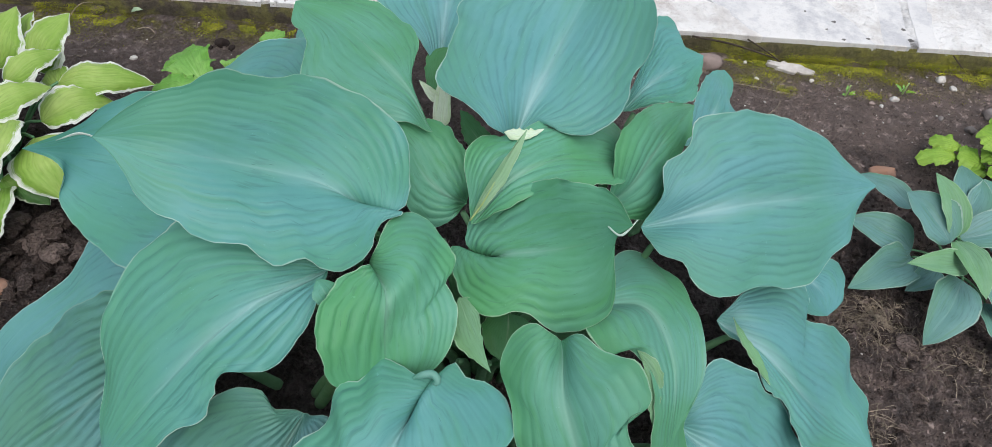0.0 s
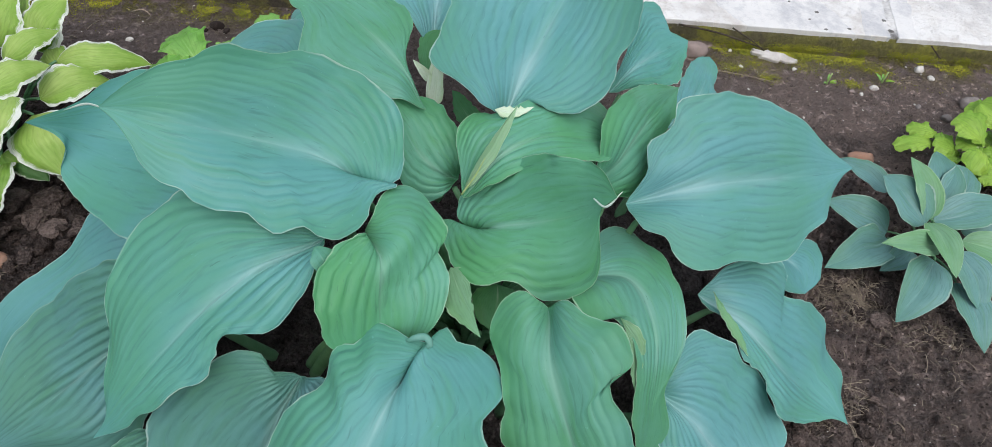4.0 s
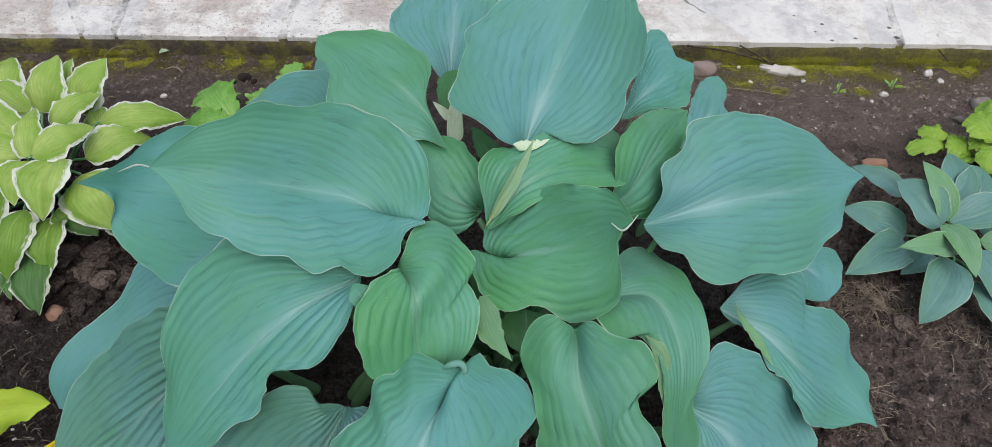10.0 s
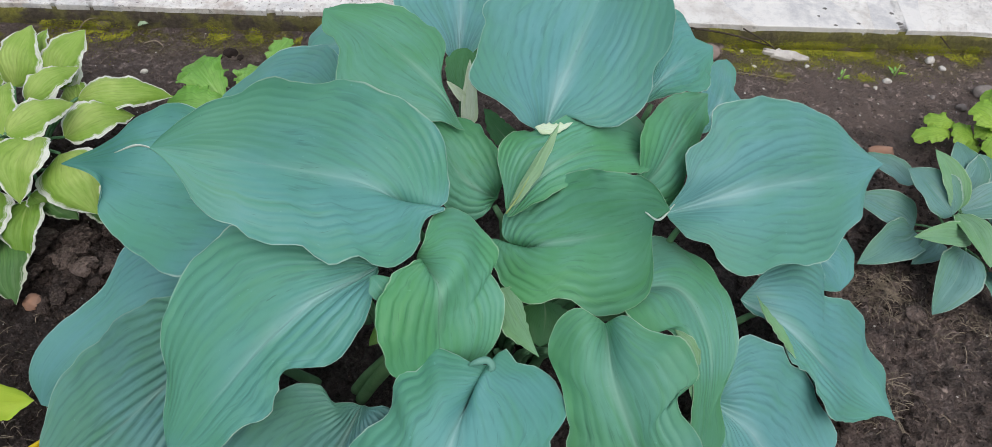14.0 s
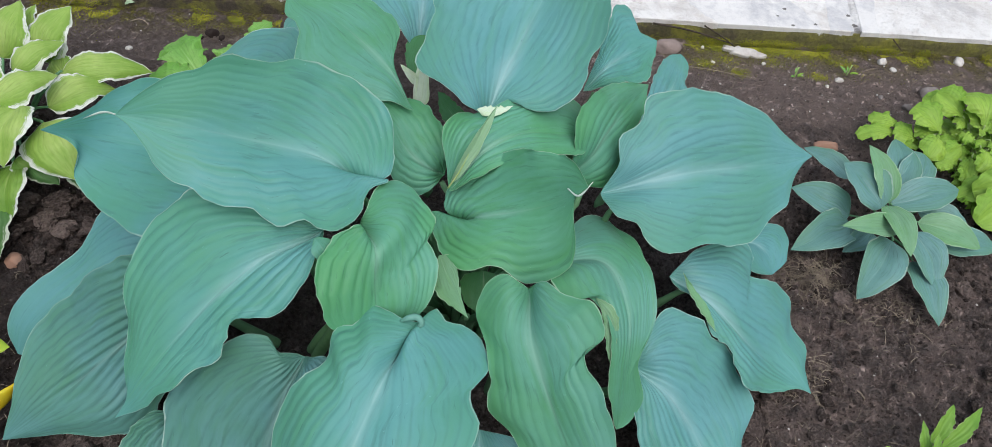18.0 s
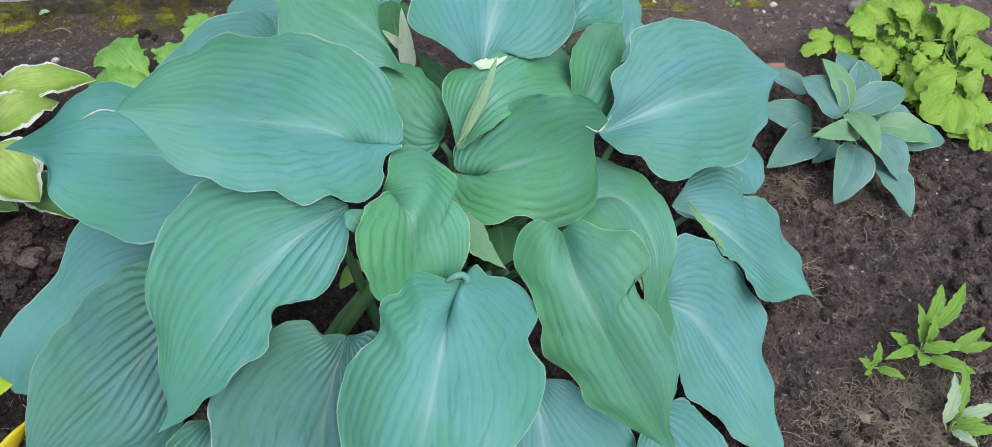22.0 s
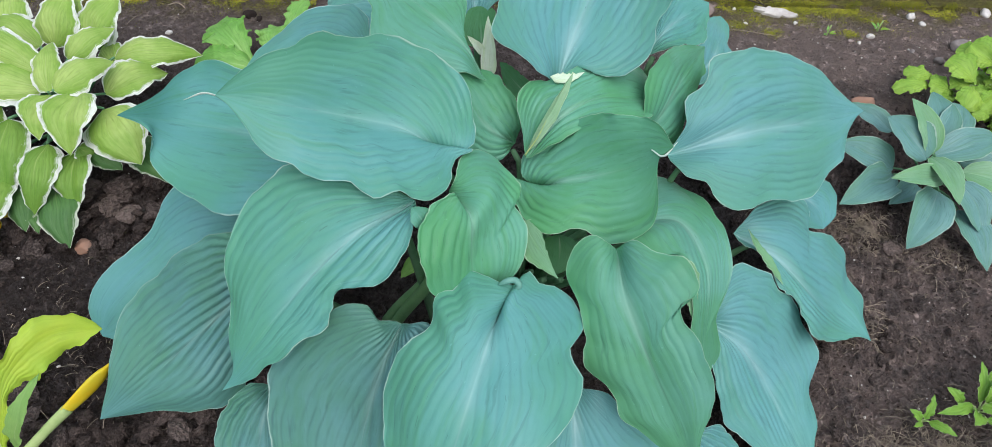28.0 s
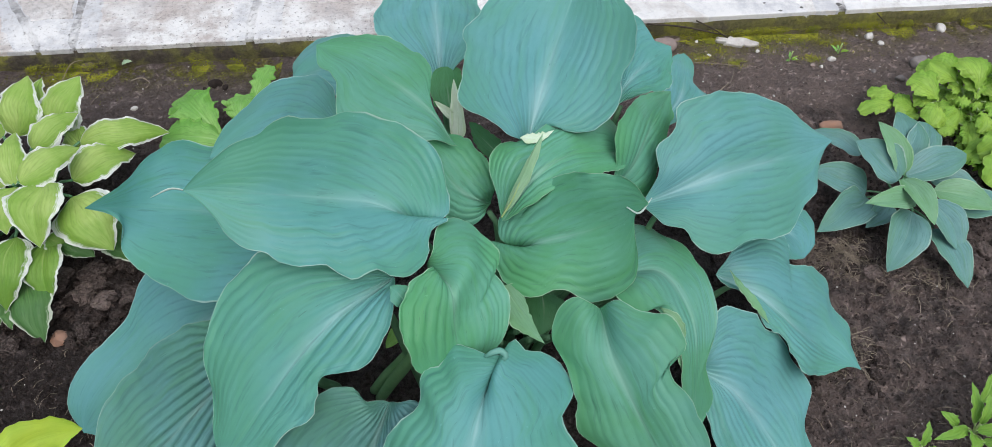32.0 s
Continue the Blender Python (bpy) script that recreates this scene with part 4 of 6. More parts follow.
hosta_leaf(hosta, (-0.432, -0.128, 0.246, -46.0, 28.1, -142.3),
           rib=[(11.1, 0.1, 0.2), (22.2, 0.3, 0.2), (33.4, 0.4, 0.1), (44.5, 0, 0)],
           left=[(-1.7, -5.2, 2.6), (0.1, -8.2, 2.8), (3, -9.9, 2.2), (6.6, -11.4, 0.3), (10.2, -11.9, -1.5), (14, -12.5, -3.5), (17.6, -12.1, -4.9), (21.1, -11.5, -5.9), (23.8, -12.1, -6), (26.9, -11.5, -5.7), (29.6, -10.9, -4.6), (32.1, -9.2, -3), (34.7, -7.1, -1.4), (38, -4.3, -0.1)],
           right=[(3.1, 3.6, -1.8), (7, 6.7, -2.9), (11.3, 9.5, -3.6), (16, 11.5, -3.7), (21.1, 12.2, -3.4), (24.5, 14.3, -1.9), (28.8, 12.9, 0.2), (32.9, 9.9, 0.2), (36.4, 6.3, -0.8), (40.6, 3.3, -0.8)], material=OLD, pit=0.034, groove=0.0034, veins=12, crisp=4.0)
hosta_leaf(hosta, (-0.203, -0.141, 0.464, -9.8, 32.1, -138.5),
           rib=[(10.4, -1, 2.6), (21.1, -0.7, 3.6), (31.8, -0.3, 2.7), (42.3, 0, 0)],
           left=[(1.4, -4.6, 0.2), (3.5, -9.2, 0.9), (6.1, -13.8, 2.1), (9.5, -16.6, 3.5), (12.8, -16.8, 4.3), (16.3, -17.1, 4.9), (19.7, -16.2, 5), (23.3, -14.8, 4.8), (26.7, -12.7, 4.1), (29.6, -10, 3.3), (32, -7.1, 2.5), (34.7, -5, 2), (36.6, -2.6, 1.4), (38.6, -0.4, 0.5)],
           right=[(0.9, 2.1, 0.5), (2, 4.2, 1), (3.8, 5.8, 1.7), (5.8, 6.8, 2.3), (8.2, 7.6, 3), (11, 7.6, 3.4), (13.4, 6.3, 3.6), (15.2, 4.7, 3.6), (16.9, 3.7, 3.8), (18.4, 4.7, 3.8), (20.4, 6.2, 3.8), (22.9, 6.3, 3.5), (25.2, 5.2, 3.6), (27.4, 5.1, 3.4), (30.1, 4.7, 3), (32.9, 3.6, 2.5), (35.9, 3, 1.6), (38.8, 1.8, 0.9)], material=TEAL, pit=0.034, groove=0.0040)
hosta_leaf(hosta, (-0.118, -0.116, 0.444, -21.6, 52.5, -55.1),
           rib=[(2.2, -3.8, 4.4), (6.9, -5.3, 3.9), (11.9, -6.2, 2.8), (17.5, -6.4, 0.6)],
           left=[(-2.2, 0.7, -0.6), (-3.6, 2.7, -2.6), (-4.5, 5.9, -4.1), (-4.3, 9.4, -4), (-2.4, 10.6, -1.8), (0, 10.1, 1), (1.9, 9.1, 3.4), (3.3, 7.5, 4.4), (4.3, 5.9, 4.5), (6, 5.4, 5.8), (8.4, 4.4, 6.9), (10.7, 2.8, 6.9), (12.8, 0.8, 5.9), (14.8, -1.2, 4.3), (16.7, -3.5, 2.4)],
           right=[(-2.4, -3.7, 2.7), (-2.1, -5.5, 1.1), (-1.8, -7.8, 0.6), (-0.8, -9.8, 1.3), (0.2, -11.7, 1.7), (1.8, -13.1, 2.2), (4.1, -13.7, 2.4), (6.7, -13.7, 2.2), (9.6, -13.1, 1.6), (12.7, -11.2, 0.9), (15.6, -8.8, 0.5)], material=GREENER, pit=0.034, wave=0.002, groove=0.0018)
hosta_leaf(hosta, (-0.050, -0.269, 0.395, 0.9, 25.5, -105.6),
           rib=[(8.9, 0.7, 4), (18.3, 1.1, 6.2), (27.9, 1.1, 4.9), (36.3, 0, 0)],
           left=[(-2.9, 1.2, -2.1), (-2.8, -1, -1.1), (-3.1, -3.9, -1.3), (-3, -6, -0.4), (-1.4, -6.8, 0), (0.4, -7.2, 0.4), (1.6, -8.9, 1.2), (3.2, -9.2, 1.7), (5.1, -8.6, 1.7), (7.2, -8.7, 1.9), (9.7, -10.5, 1.9), (12.1, -11.8, 1.7), (14.8, -12.2, 1.5), (17.6, -11.9, 1.5), (20.5, -11, 1.4), (23.8, -9.5, 1.4), (27.2, -7.7, 1.2), (30.4, -5.6, 0.9), (33.7, -3.1, 0.3)],
           right=[(-4.7, 1.4, -3), (-6.1, 2.5, -3.4), (-4.8, 4.3, -4.7), (-5.2, 6.7, -5.8), (-4.6, 9.4, -7), (-2.5, 11.7, -6), (-0.5, 12.7, -5.3), (2, 12.3, -3), (3.6, 11.9, -1.6), (5.3, 13.2, -0.7), (7, 14.9, 0.1), (9.7, 15.4, 1.6), (12.6, 15, 3.5), (15.7, 13.7, 5.4), (19.2, 12.1, 7), (23.3, 10.8, 7.6), (27.2, 9, 7.2), (30.5, 6.3, 5.5), (33.3, 2.9, 3.2)], material=TEAL, pit=0.034, groove=0.0016)
hosta_leaf(hosta, (-0.203, -0.297, 0.327, -8.6, 47.8, -105.0),
           rib=[(8.4, -1.2, -0.8), (16.9, -1.6, -1.2), (25.3, -1.1, -0.8), (33.7, 0, 0)],
           left=[(-0.5, -1.4, -0), (-0.7, -3.5, -0), (-2.3, -4.9, -0.2), (-2.6, -6.7, -0.1), (-2, -8.6, -0), (0.5, -11.6, -0.3), (4.4, -14.2, -0.5), (8.1, -17, -0.4), (11.9, -18.2, -0.3), (15.9, -17.7, -0.3), (20.5, -16.5, -0.1), (25.2, -14.9, 0.1), (29.1, -12.5, 0.4), (31.5, -8.7, 0.4), (33.4, -4.5, 0.3)],
           right=[(-3, 4.3, 0.8), (0.6, 7.9, 0.7), (5.8, 9.2, 0.3), (11.1, 10, -0.1), (16.4, 10.4, -0.4), (21.7, 9.8, -0.6), (26.6, 7.6, -0.7), (31, 4.5, -0.5)], material=OLD, pit=0.034, groove=0.0034, veins=12, crisp=4.0)
hosta_leaf(hosta, (-0.428, -0.335, 0.143, -1.0, 38.2, -95.5),
           rib=[(5.7, -0.2, 0.2), (11.4, -0.2, 0.2), (17.1, 0, 0)],
           left=[(-0.8, -3.3, -0), (1.6, -5.7, 0.1), (4.7, -7.4, 0.2), (8, -8, 0.3), (11.4, -7.3, 0.2), (14.6, -5.9, 0.1), (16.9, -3.4, 0)],
           right=[(2.2, 3.9, 0.1), (6.5, 5.6, 0.2), (11, 5.9, 0.2), (15.2, 4, 0.1)], material=OLD, pit=0.034, groove=0.0024, veins=12)
hosta_leaf(hosta, (-0.014, -0.028, 0.369, 35.0, -37.7, -7.9),
           rib=[(6.6, -0.2, -1.1), (13.3, -0.7, -1.9), (19.9, -0.7, -1.7), (26.4, 0, 0)],
           left=[(-1.5, 2.7, -0.9), (-1.9, 5.7, -2), (-0.4, 7.6, -2.7), (2.8, 7.2, -2.5), (5.7, 8.5, -2.6), (8.7, 9.6, -2.5), (11.9, 9.8, -2.2), (14.9, 9.1, -1.6), (17.9, 8, -0.9), (20.7, 6.7, -0.3), (23.5, 5.5, 0.4), (25.6, 3, 0.7)],
           right=[(-0.7, 0.7, -0.2), (-3, 2.7, -0.8), (-4, 2.2, -0), (-3, -0.2, 1), (-1.7, -3, 1.6), (0.1, -5.7, 2.7), (1.6, -7.8, 3), (3.6, -8.8, 2.5), (5.6, -8.8, 1.4), (7.4, -8.6, 0.1), (8.9, -9.3, -1.2), (10.1, -10.9, -2.4), (11.8, -12.1, -4.1), (14, -12, -5.4), (16.2, -11.1, -6.4), (18.3, -10, -6.3), (19.9, -8.1, -5.4), (21.1, -5.9, -4), (22.1, -3.3, -2.2), (23.2, -1.1, -1)], material=GREENER, pit=0.034, groove=0.0022)
hosta_leaf(hosta, (-0.018, 0.026, 0.421, 1.4, 5.8, 34.7),
           rib=[(6.1, 0.3, 4.5), (13.6, 1, 5), (20.9, 0.6, 2.9), (28, 0, 0)],
           left=[(0.5, 2.7, 0.9), (0.9, 5.7, 1.7), (2, 8.2, 2.8), (3.6, 9.4, 3.9), (5.5, 9.4, 4.7), (8.5, 8.4, 5.1), (12.9, 8.2, 5.5), (17.8, 9.3, 4.5), (23.5, 10.4, 3.1), (29.4, 10, 1.1), (31.9, 7.4, -0.5), (31.6, 3.7, -1)],
           right=[(2.4, -2.5, 1.8), (6.6, -3.3, 3.8), (11.3, -3.6, 4.3), (15.9, -4, 3.5), (20.4, -4, 2.2), (24.8, -3.2, 0.6)], material=GREENER, pit=0.034, groove=0.0018)
hosta_leaf(hosta, (0.025, 0.145, 0.477, 6.5, -17.9, 71.8),
           rib=[(9.9, 0.4, -2.3), (20, 0.5, -3.2), (30.2, 0.3, -2.4), (40, 0, 0)],
           left=[(-2.1, 2.7, 1.7), (-2, 4.7, 3), (-1.6, 6.8, 4.1), (-1.9, 9.2, 5.5), (-2.3, 11.3, 7.2), (-0.7, 12.8, 7.2), (2.2, 13.4, 6.2), (5.2, 13.6, 5.1), (8.2, 14.5, 4.2), (10.8, 14.9, 4.1), (13.1, 16.4, 3.5), (16.9, 16.3, 2.1), (20.9, 15.5, 0.3), (24.7, 14.7, -0.9), (28.9, 13.6, -1.9), (32.5, 11.7, -2.6), (35.6, 8.9, -2.9), (37.9, 5.6, -2.2), (39.3, 2.4, -1)],
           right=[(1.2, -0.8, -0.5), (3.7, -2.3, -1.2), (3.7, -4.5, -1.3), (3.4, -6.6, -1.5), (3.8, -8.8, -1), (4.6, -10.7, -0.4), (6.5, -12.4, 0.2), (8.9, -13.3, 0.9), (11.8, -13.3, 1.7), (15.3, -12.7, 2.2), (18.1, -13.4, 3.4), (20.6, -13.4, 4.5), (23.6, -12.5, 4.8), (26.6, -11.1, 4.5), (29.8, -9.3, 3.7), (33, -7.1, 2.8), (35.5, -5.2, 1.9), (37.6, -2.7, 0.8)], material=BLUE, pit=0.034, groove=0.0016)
hosta_leaf(hosta, (-0.136, 0.419, 0.386, 5.6, 1.2, 93.2),
           rib=[(10.9, 0.7, 0.6), (21.9, 1, 0.7), (32.8, 0.6, 0.4), (43.7, 0, 0)],
           left=[(1, 2.5, -0.2), (3.4, 5.6, 0.3), (6.2, 9.2, 0.4), (8.8, 12.3, 0.3), (12.4, 14.2, 0.6), (17.8, 14.4, 0.7), (23.8, 12.3, 0.4), (30.1, 11.3, 0.2), (35.6, 8.8, -0.1), (38.3, 4.9, -0.2), (41, 1.7, -0.1)],
           right=[(3.8, -4.1, 0.2), (8.5, -7.1, 0.4), (13.6, -9.5, 0.5), (18.5, -10.3, 0.6), (25.4, -8.6, 0.3), (30.6, -7.4, 0.8), (35.2, -4.8, -0), (39, -2.5, -0.1)], material=BLUE, pit=0.034, groove=0.0018)
hosta_leaf(hosta, (-0.096, 0.137, 0.487, 1.1, -9.1, 146.5),
           rib=[(7.8, -1.5, -0.3), (15.7, -2.5, -0.6), (23.7, -2.5, -0.7), (31.2, 0, 0)],
           left=[(3, -0.9, -0.2), (6, -2, -0.4), (8.4, -3.4, -0), (10.3, -6, 0), (12.1, -8.6, 0.1), (15, -10.6, -0), (18.4, -11.3, -0.4), (21.8, -11.1, -0.7), (25.2, -10.2, -0.9), (28.2, -8.5, -1.2), (30.2, -5.4, -1), (30.8, -2.2, -0.5)],
           right=[(3.7, 4, -1), (7.6, 7.1, -1.3), (12.2, 9.7, -1.1), (17.2, 10.5, -0.5), (19.9, 8.3, 0.5), (22.1, 5.5, 0.9), (24.8, 4.2, 0.8), (27.9, 3.6, 0.3)], material=GREEN, pit=0.034, stalk=False)
hosta_leaf(hosta, (-0.333, 0.235, 0.407, -10.6, 26.7, 169.7),
           rib=[(8, -2.2, -0.9), (16.1, -3.6, -1.4), (24.3, -3.1, -1.1), (31.9, 0, 0)],
           left=[(0.8, -4.9, 0.1), (2.4, -9.6, -0), (5.7, -13.3, -0.5), (9.8, -16.2, -1), (14.4, -17.8, -1.5), (19.4, -18.3, -1.9), (24.2, -17, -1.9), (27.9, -13.7, -1.6), (30.8, -9.7, -1.1), (32.1, -5, -0.5)],
           right=[(2.4, 5.4, -0.6), (9.9, 4.8, -1.3), (17.5, 4.1, -1.2), (24.9, 2.7, -0.9)], material=BLUE, pit=0.034)
hosta_leaf(hosta, (0.260, 0.097, 0.356, 36.0, 9.8, 29.0),
           rib=[(12.3, 0.7, 3.5), (25.2, 0.3, 3.3), (38, -0.2, 1.8), (50.8, 0, 0)],
           left=[(2.4, 4.1, 0.7), (3.5, 9.1, 0.9), (7.5, 11.4, 2.7), (9.7, 15.5, 3.8), (14.7, 15.9, 4.7), (19.7, 15.6, 5), (24.8, 14.7, 4.7), (29.6, 13.1, 4.2), (34.1, 10.9, 3.4), (38.5, 8.6, 2.5), (42.3, 5.3, 1.7), (46.5, 2.7, 0.8)],
           right=[(-0.7, -4, 0.7), (0.7, -5.5, 1.7), (2.4, -6.8, 2.7), (2.9, -9, 3.1), (4.2, -11.5, 3.8), (6.4, -12.8, 4.5), (9.7, -13, 5), (13.8, -12.6, 4.8), (17.9, -13.2, 4.6), (21.7, -14.1, 4.2), (26, -14.3, 3.7), (30.1, -13.1, 3), (33.3, -11.1, 2.4), (36.7, -9.5, 1.9), (39.9, -8.5, 1.5), (41.9, -5.7, 1.1), (44.3, -3.1, 0.8), (47.2, -1.3, 0.5)], material=BLUE, pit=0.034, groove=0.0016)
hosta_leaf(hosta, (0.422, 0.040, 0.223, -4.2, 30.7, -21.7),
           rib=[(9.4, -2.2, 1), (19.1, -2.4, 0.3), (28.4, -0.1, -1.4), (37.7, 0, 0)],
           left=[(0.5, 5.3, -0.1), (3, 9.9, 0.5), (6.3, 14, 1.1), (10.2, 17.6, 1.5), (14, 16.5, 1.3), (14.4, 11.9, 0.9), (19.1, 14.4, 0.6), (23.3, 17.6, 0.1), (28.2, 17.3, -0.8), (30.4, 12.7, -1.5), (34.7, 10, -1), (35.8, 4.9, -0.8)],
           right=[(2.1, -1.9, 0.4), (4.6, -3.1, 1.1), (7.4, -4.9, 0.7), (9.7, -6.9, 0.6), (12.3, -7.2, 0.9), (15.1, -7.3, 1), (16.8, -9.4, 0.8), (18.8, -11, 0.8), (21.1, -11.5, 0.8), (25.7, -8.6, -0.6), (30.4, -5, -1.5), (33.8, -1.6, -0.8), (35.7, -0.5, -0.2)], material=BLUE, pit=0.034, groove=0.0016)
hosta_leaf(hosta, (0.355, -0.159, 0.200, -4.5, 28.6, -51.4),
           rib=[(8.8, 3.7, -2.7), (17.9, 6.1, -5.3), (27.4, 4.1, -3.9), (35.5, 0, 0)],
           left=[(-3.2, 1.2, 0.2), (-5.7, 4.4, 0.8), (-7.1, 7.7, 1.1), (-6.5, 10.1, 1.2), (-4.1, 12.6, 0.6), (-1.4, 15.2, -0.1), (2, 16.4, -1.4), (4.2, 18.7, -1.7), (7.4, 19.7, -2.7), (10.7, 20.2, -4), (14.6, 21.5, -5.3), (18.3, 21.3, -5.9), (20.9, 18.5, -6.2), (22.8, 15.1, -5.7), (25.3, 12.9, -4.5), (27.7, 10.5, -3.2), (29.4, 7.2, -2.8), (31.5, 4.4, -1.8), (33.7, 2.5, -0.7)],
           right=[(2.2, -4.1, -0.3), (6.4, -5.9, -1.2), (10.9, -7.2, -2), (16, -7.8, -2.7), (19.4, -6.9, -2.6), (22.4, -5.3, -3), (25.8, -4.6, -3.6), (28.7, -3.9, -3.7), (31.2, -3, -2.8), (33.4, -1, -1.2)], material=BLUE, pit=0.034, groove=0.0022)
hosta_leaf(hosta, (0.111, -0.182, 0.419, 44.1, 29.2, -60.3),
           rib=[(9.1, 0.3, 2.4), (18.5, 0.8, 3.2), (28, 0.9, 2.3), (37.1, 0, 0)],
           left=[(-3.1, -1.3, -1.2), (-3.3, -3.8, -0.7), (-1.9, -6.1, -0.3), (0.1, -7.5, 0.8), (2.6, -7.6, 1.6), (5.2, -7, 2), (8.2, -7, 2.7), (11, -7.4, 2.9), (12.8, -8.6, 3.6), (15.1, -9.1, 3.9), (18.2, -7.4, 3.5), (21, -6.5, 3.1), (24, -6.8, 3.2), (26.4, -5.3, 2.4), (29.3, -3.6, 2), (32, -2, 1.5), (34.6, -0.4, 0.8)],
           right=[(-0.5, 4, -0.5), (1.7, 6.3, 0.2), (3.3, 8.4, 0.4), (4.4, 10.6, 0.4), (6.3, 11.4, -0), (8.4, 11.3, 0.6), (10.1, 10.3, 1.4), (10.4, 8.3, 2.5), (11.6, 7.7, 2.9), (13.8, 7.8, 3), (16.3, 8.7, 3), (19.6, 8.8, 3), (23.4, 8.2, 2.8), (26.6, 6.5, 2.6), (29.1, 4.1, 2.4), (32.2, 2.3, 1.4), (35.1, 1.5, 0.3)], material=GREEN, pit=0.034, groove=0.0004)
hosta_leaf(hosta, (0.186, -0.051, 0.339, -33.3, 37.8, -58.9),
           rib=[(3.2, 5.5, 4.4), (11.9, 1.7, 7.7), (21.5, -0.2, 4.8), (30.6, 0, 0)],
           left=[(-2.5, 4.2, -2.7), (-3.8, 11.2, -4.1), (-4.5, 17.1, -3.2), (-2.7, 19.4, -1.5), (-0.3, 16.8, 2.1), (1.7, 15, 5.4), (4.4, 12, 8.3), (7.3, 9.6, 9.9), (10.7, 7.6, 10.5), (14, 6, 10), (16.4, 4.1, 8.5), (18.2, 2.6, 7.3), (20.6, 2.5, 6.1), (23.9, 3.5, 5.4), (26.9, 4.3, 4.5), (29.3, 3.4, 2.6), (30.5, 1.5, 1.3)],
           right=[(0.5, -4.4, 0.3), (2.5, -8.1, 1.7), (5.8, -7, 3.5), (6.6, -2.9, 4.7), (10.2, -2.3, 5.9), (14.6, -3.1, 5.8), (18.9, -3.6, 4.6), (23, -3.5, 3), (27, -2.2, 1.4)], material=GREEN, pit=0.034)
hosta_leaf(hosta, (0.082, -0.340, 0.248, 1.4, 40.4, -77.1),
           rib=[(8.4, -0.3, -1.2), (16.9, -0.2, -1.9), (25.3, -0.1, -1), (33.7, 0, 0)],
           left=[(3.5, -3.7, -0.7), (8.2, -6.5, -1.4), (13.2, -8.8, -1.9), (18.4, -10.3, -2.1), (23.8, -11, -2.1), (29, -9.4, -1.8), (32.1, -5.1, -1)],
           right=[(1, 5.6, -0.2), (6.6, 9, -1.1), (10.7, 14.1, -1.9), (17, 15.2, -2.4), (23.6, 14.3, -2.6), (29.5, 11.6, -1.9), (33.4, 6.6, -0.8)], material=BLUE, pit=0.034)
hosta_leaf(hosta, (0.293, -0.372, 0.169, -14.5, 31.9, -74.8),
           rib=[(6.6, 0.9, -1.4), (13.2, 1.6, -2.3), (19.9, 1.3, -1.9), (26.3, 0, 0)],
           left=[(1.6, -5.1, -0.3), (7, -6.6, -1.2), (12.7, -7.3, -1.7), (18.4, -6.9, -1.9), (23.8, -4.7, -1.7)],
           right=[(-1.7, 4.7, 0.4), (1.9, 8.6, -0.7), (6.2, 11.9, -1.7), (10.7, 14.2, -2.5), (15.4, 11.4, -2.7), (20.1, 8.8, -1.9), (23.7, 4.8, -0.4)], material=BLUE, pit=0.034, groove=0.003)
hosta_leaf(hosta, (-0.096, -0.404, 0.098, 2.9, 20.5, -87.0),
           rib=[(6.4, -0.2, -1.1), (13, -0.3, -1.4), (19.3, -0, 0)],
           left=[(1.8, -5.3, -0.4), (5.8, -9, -1.2), (10.2, -11.8, -2), (15.2, -9.9, -1), (18.2, -5.4, -0.2)],
           right=[(1.8, 5.2, -0.3), (3.6, 10.4, -0.7), (8.4, 11.2, -1.4), (13.3, 8.6, -1.5), (17.5, 5.1, -1)], material=OLD, pit=0.034, groove=0.0034, veins=12, crisp=4.0)
hosta_leaf(hosta, (0.616, 0.248, 0.077, -12.2, 28.7, -35.3),
           rib=[(3.2, 3.2, -0.2), (7, 3.9, -0.3), (9.4, -0, 0)],
           left=[(0.6, 5.5, -0.5), (1.8, 11, -0.6), (4.9, 14.8, 0.3), (8.2, 10.6, 1.4), (10, 5.3, 1.3)],
           right=[(-0.3, -3.9, 0.3), (0.7, -7.2, 0.5), (4.4, -5.9, 0.4), (7.2, -3.3, 0.2)], material=BLUE, rows=24, cols=12, veins=4, wave=0.002)
hosta_leaf(hosta, (0.208, 0.306, 0.428, 16.4, 6.7, 52.4),
           rib=[(7.6, 0.7, 0.2), (15.1, 0.6, 0.2), (22.7, -0, 0)],
           left=[(5.3, 3.1, 0.1), (10.6, 6.1, 0.2), (16.1, 8.9, 0.1), (21.7, 11.4, 0), (24.5, 9.2, 0), (20.3, 4.7, 0.1)],
           right=[(3.2, -2.5, 0.1), (7.2, -4.5, 0.1), (11.2, -6, 0.1), (15.2, -4.4, 0.1), (19, -2.3, 0.1)], material=TEAL, pit=0.034, groove=0.0018)
hosta_leaf(hosta, (0.206, 0.127, 0.333, 58.8, -11.0, 62.6),
           rib=[(7.8, 4.3, 2.9), (17.5, 2.3, 1.6), (27.1, 0, 0)],
           left=[(0.4, 6.6, 1.8), (4.2, 11.9, 3), (10.9, 12.1, 2.3), (16.9, 9, 1.3), (22.2, 4.8, 0.6)],
           right=[(3.2, -4.6, 0.1), (6.4, -6.8, 1.2), (8.7, -4.6, 2.1), (11.2, -2.3, 2.6), (13.4, -0.6, 2.9), (16.4, -1.1, 3.1), (19.8, -1, 2.5), (23.6, -0.7, 1.2)], material=GREENER, pit=0.034, groove=0.0006)
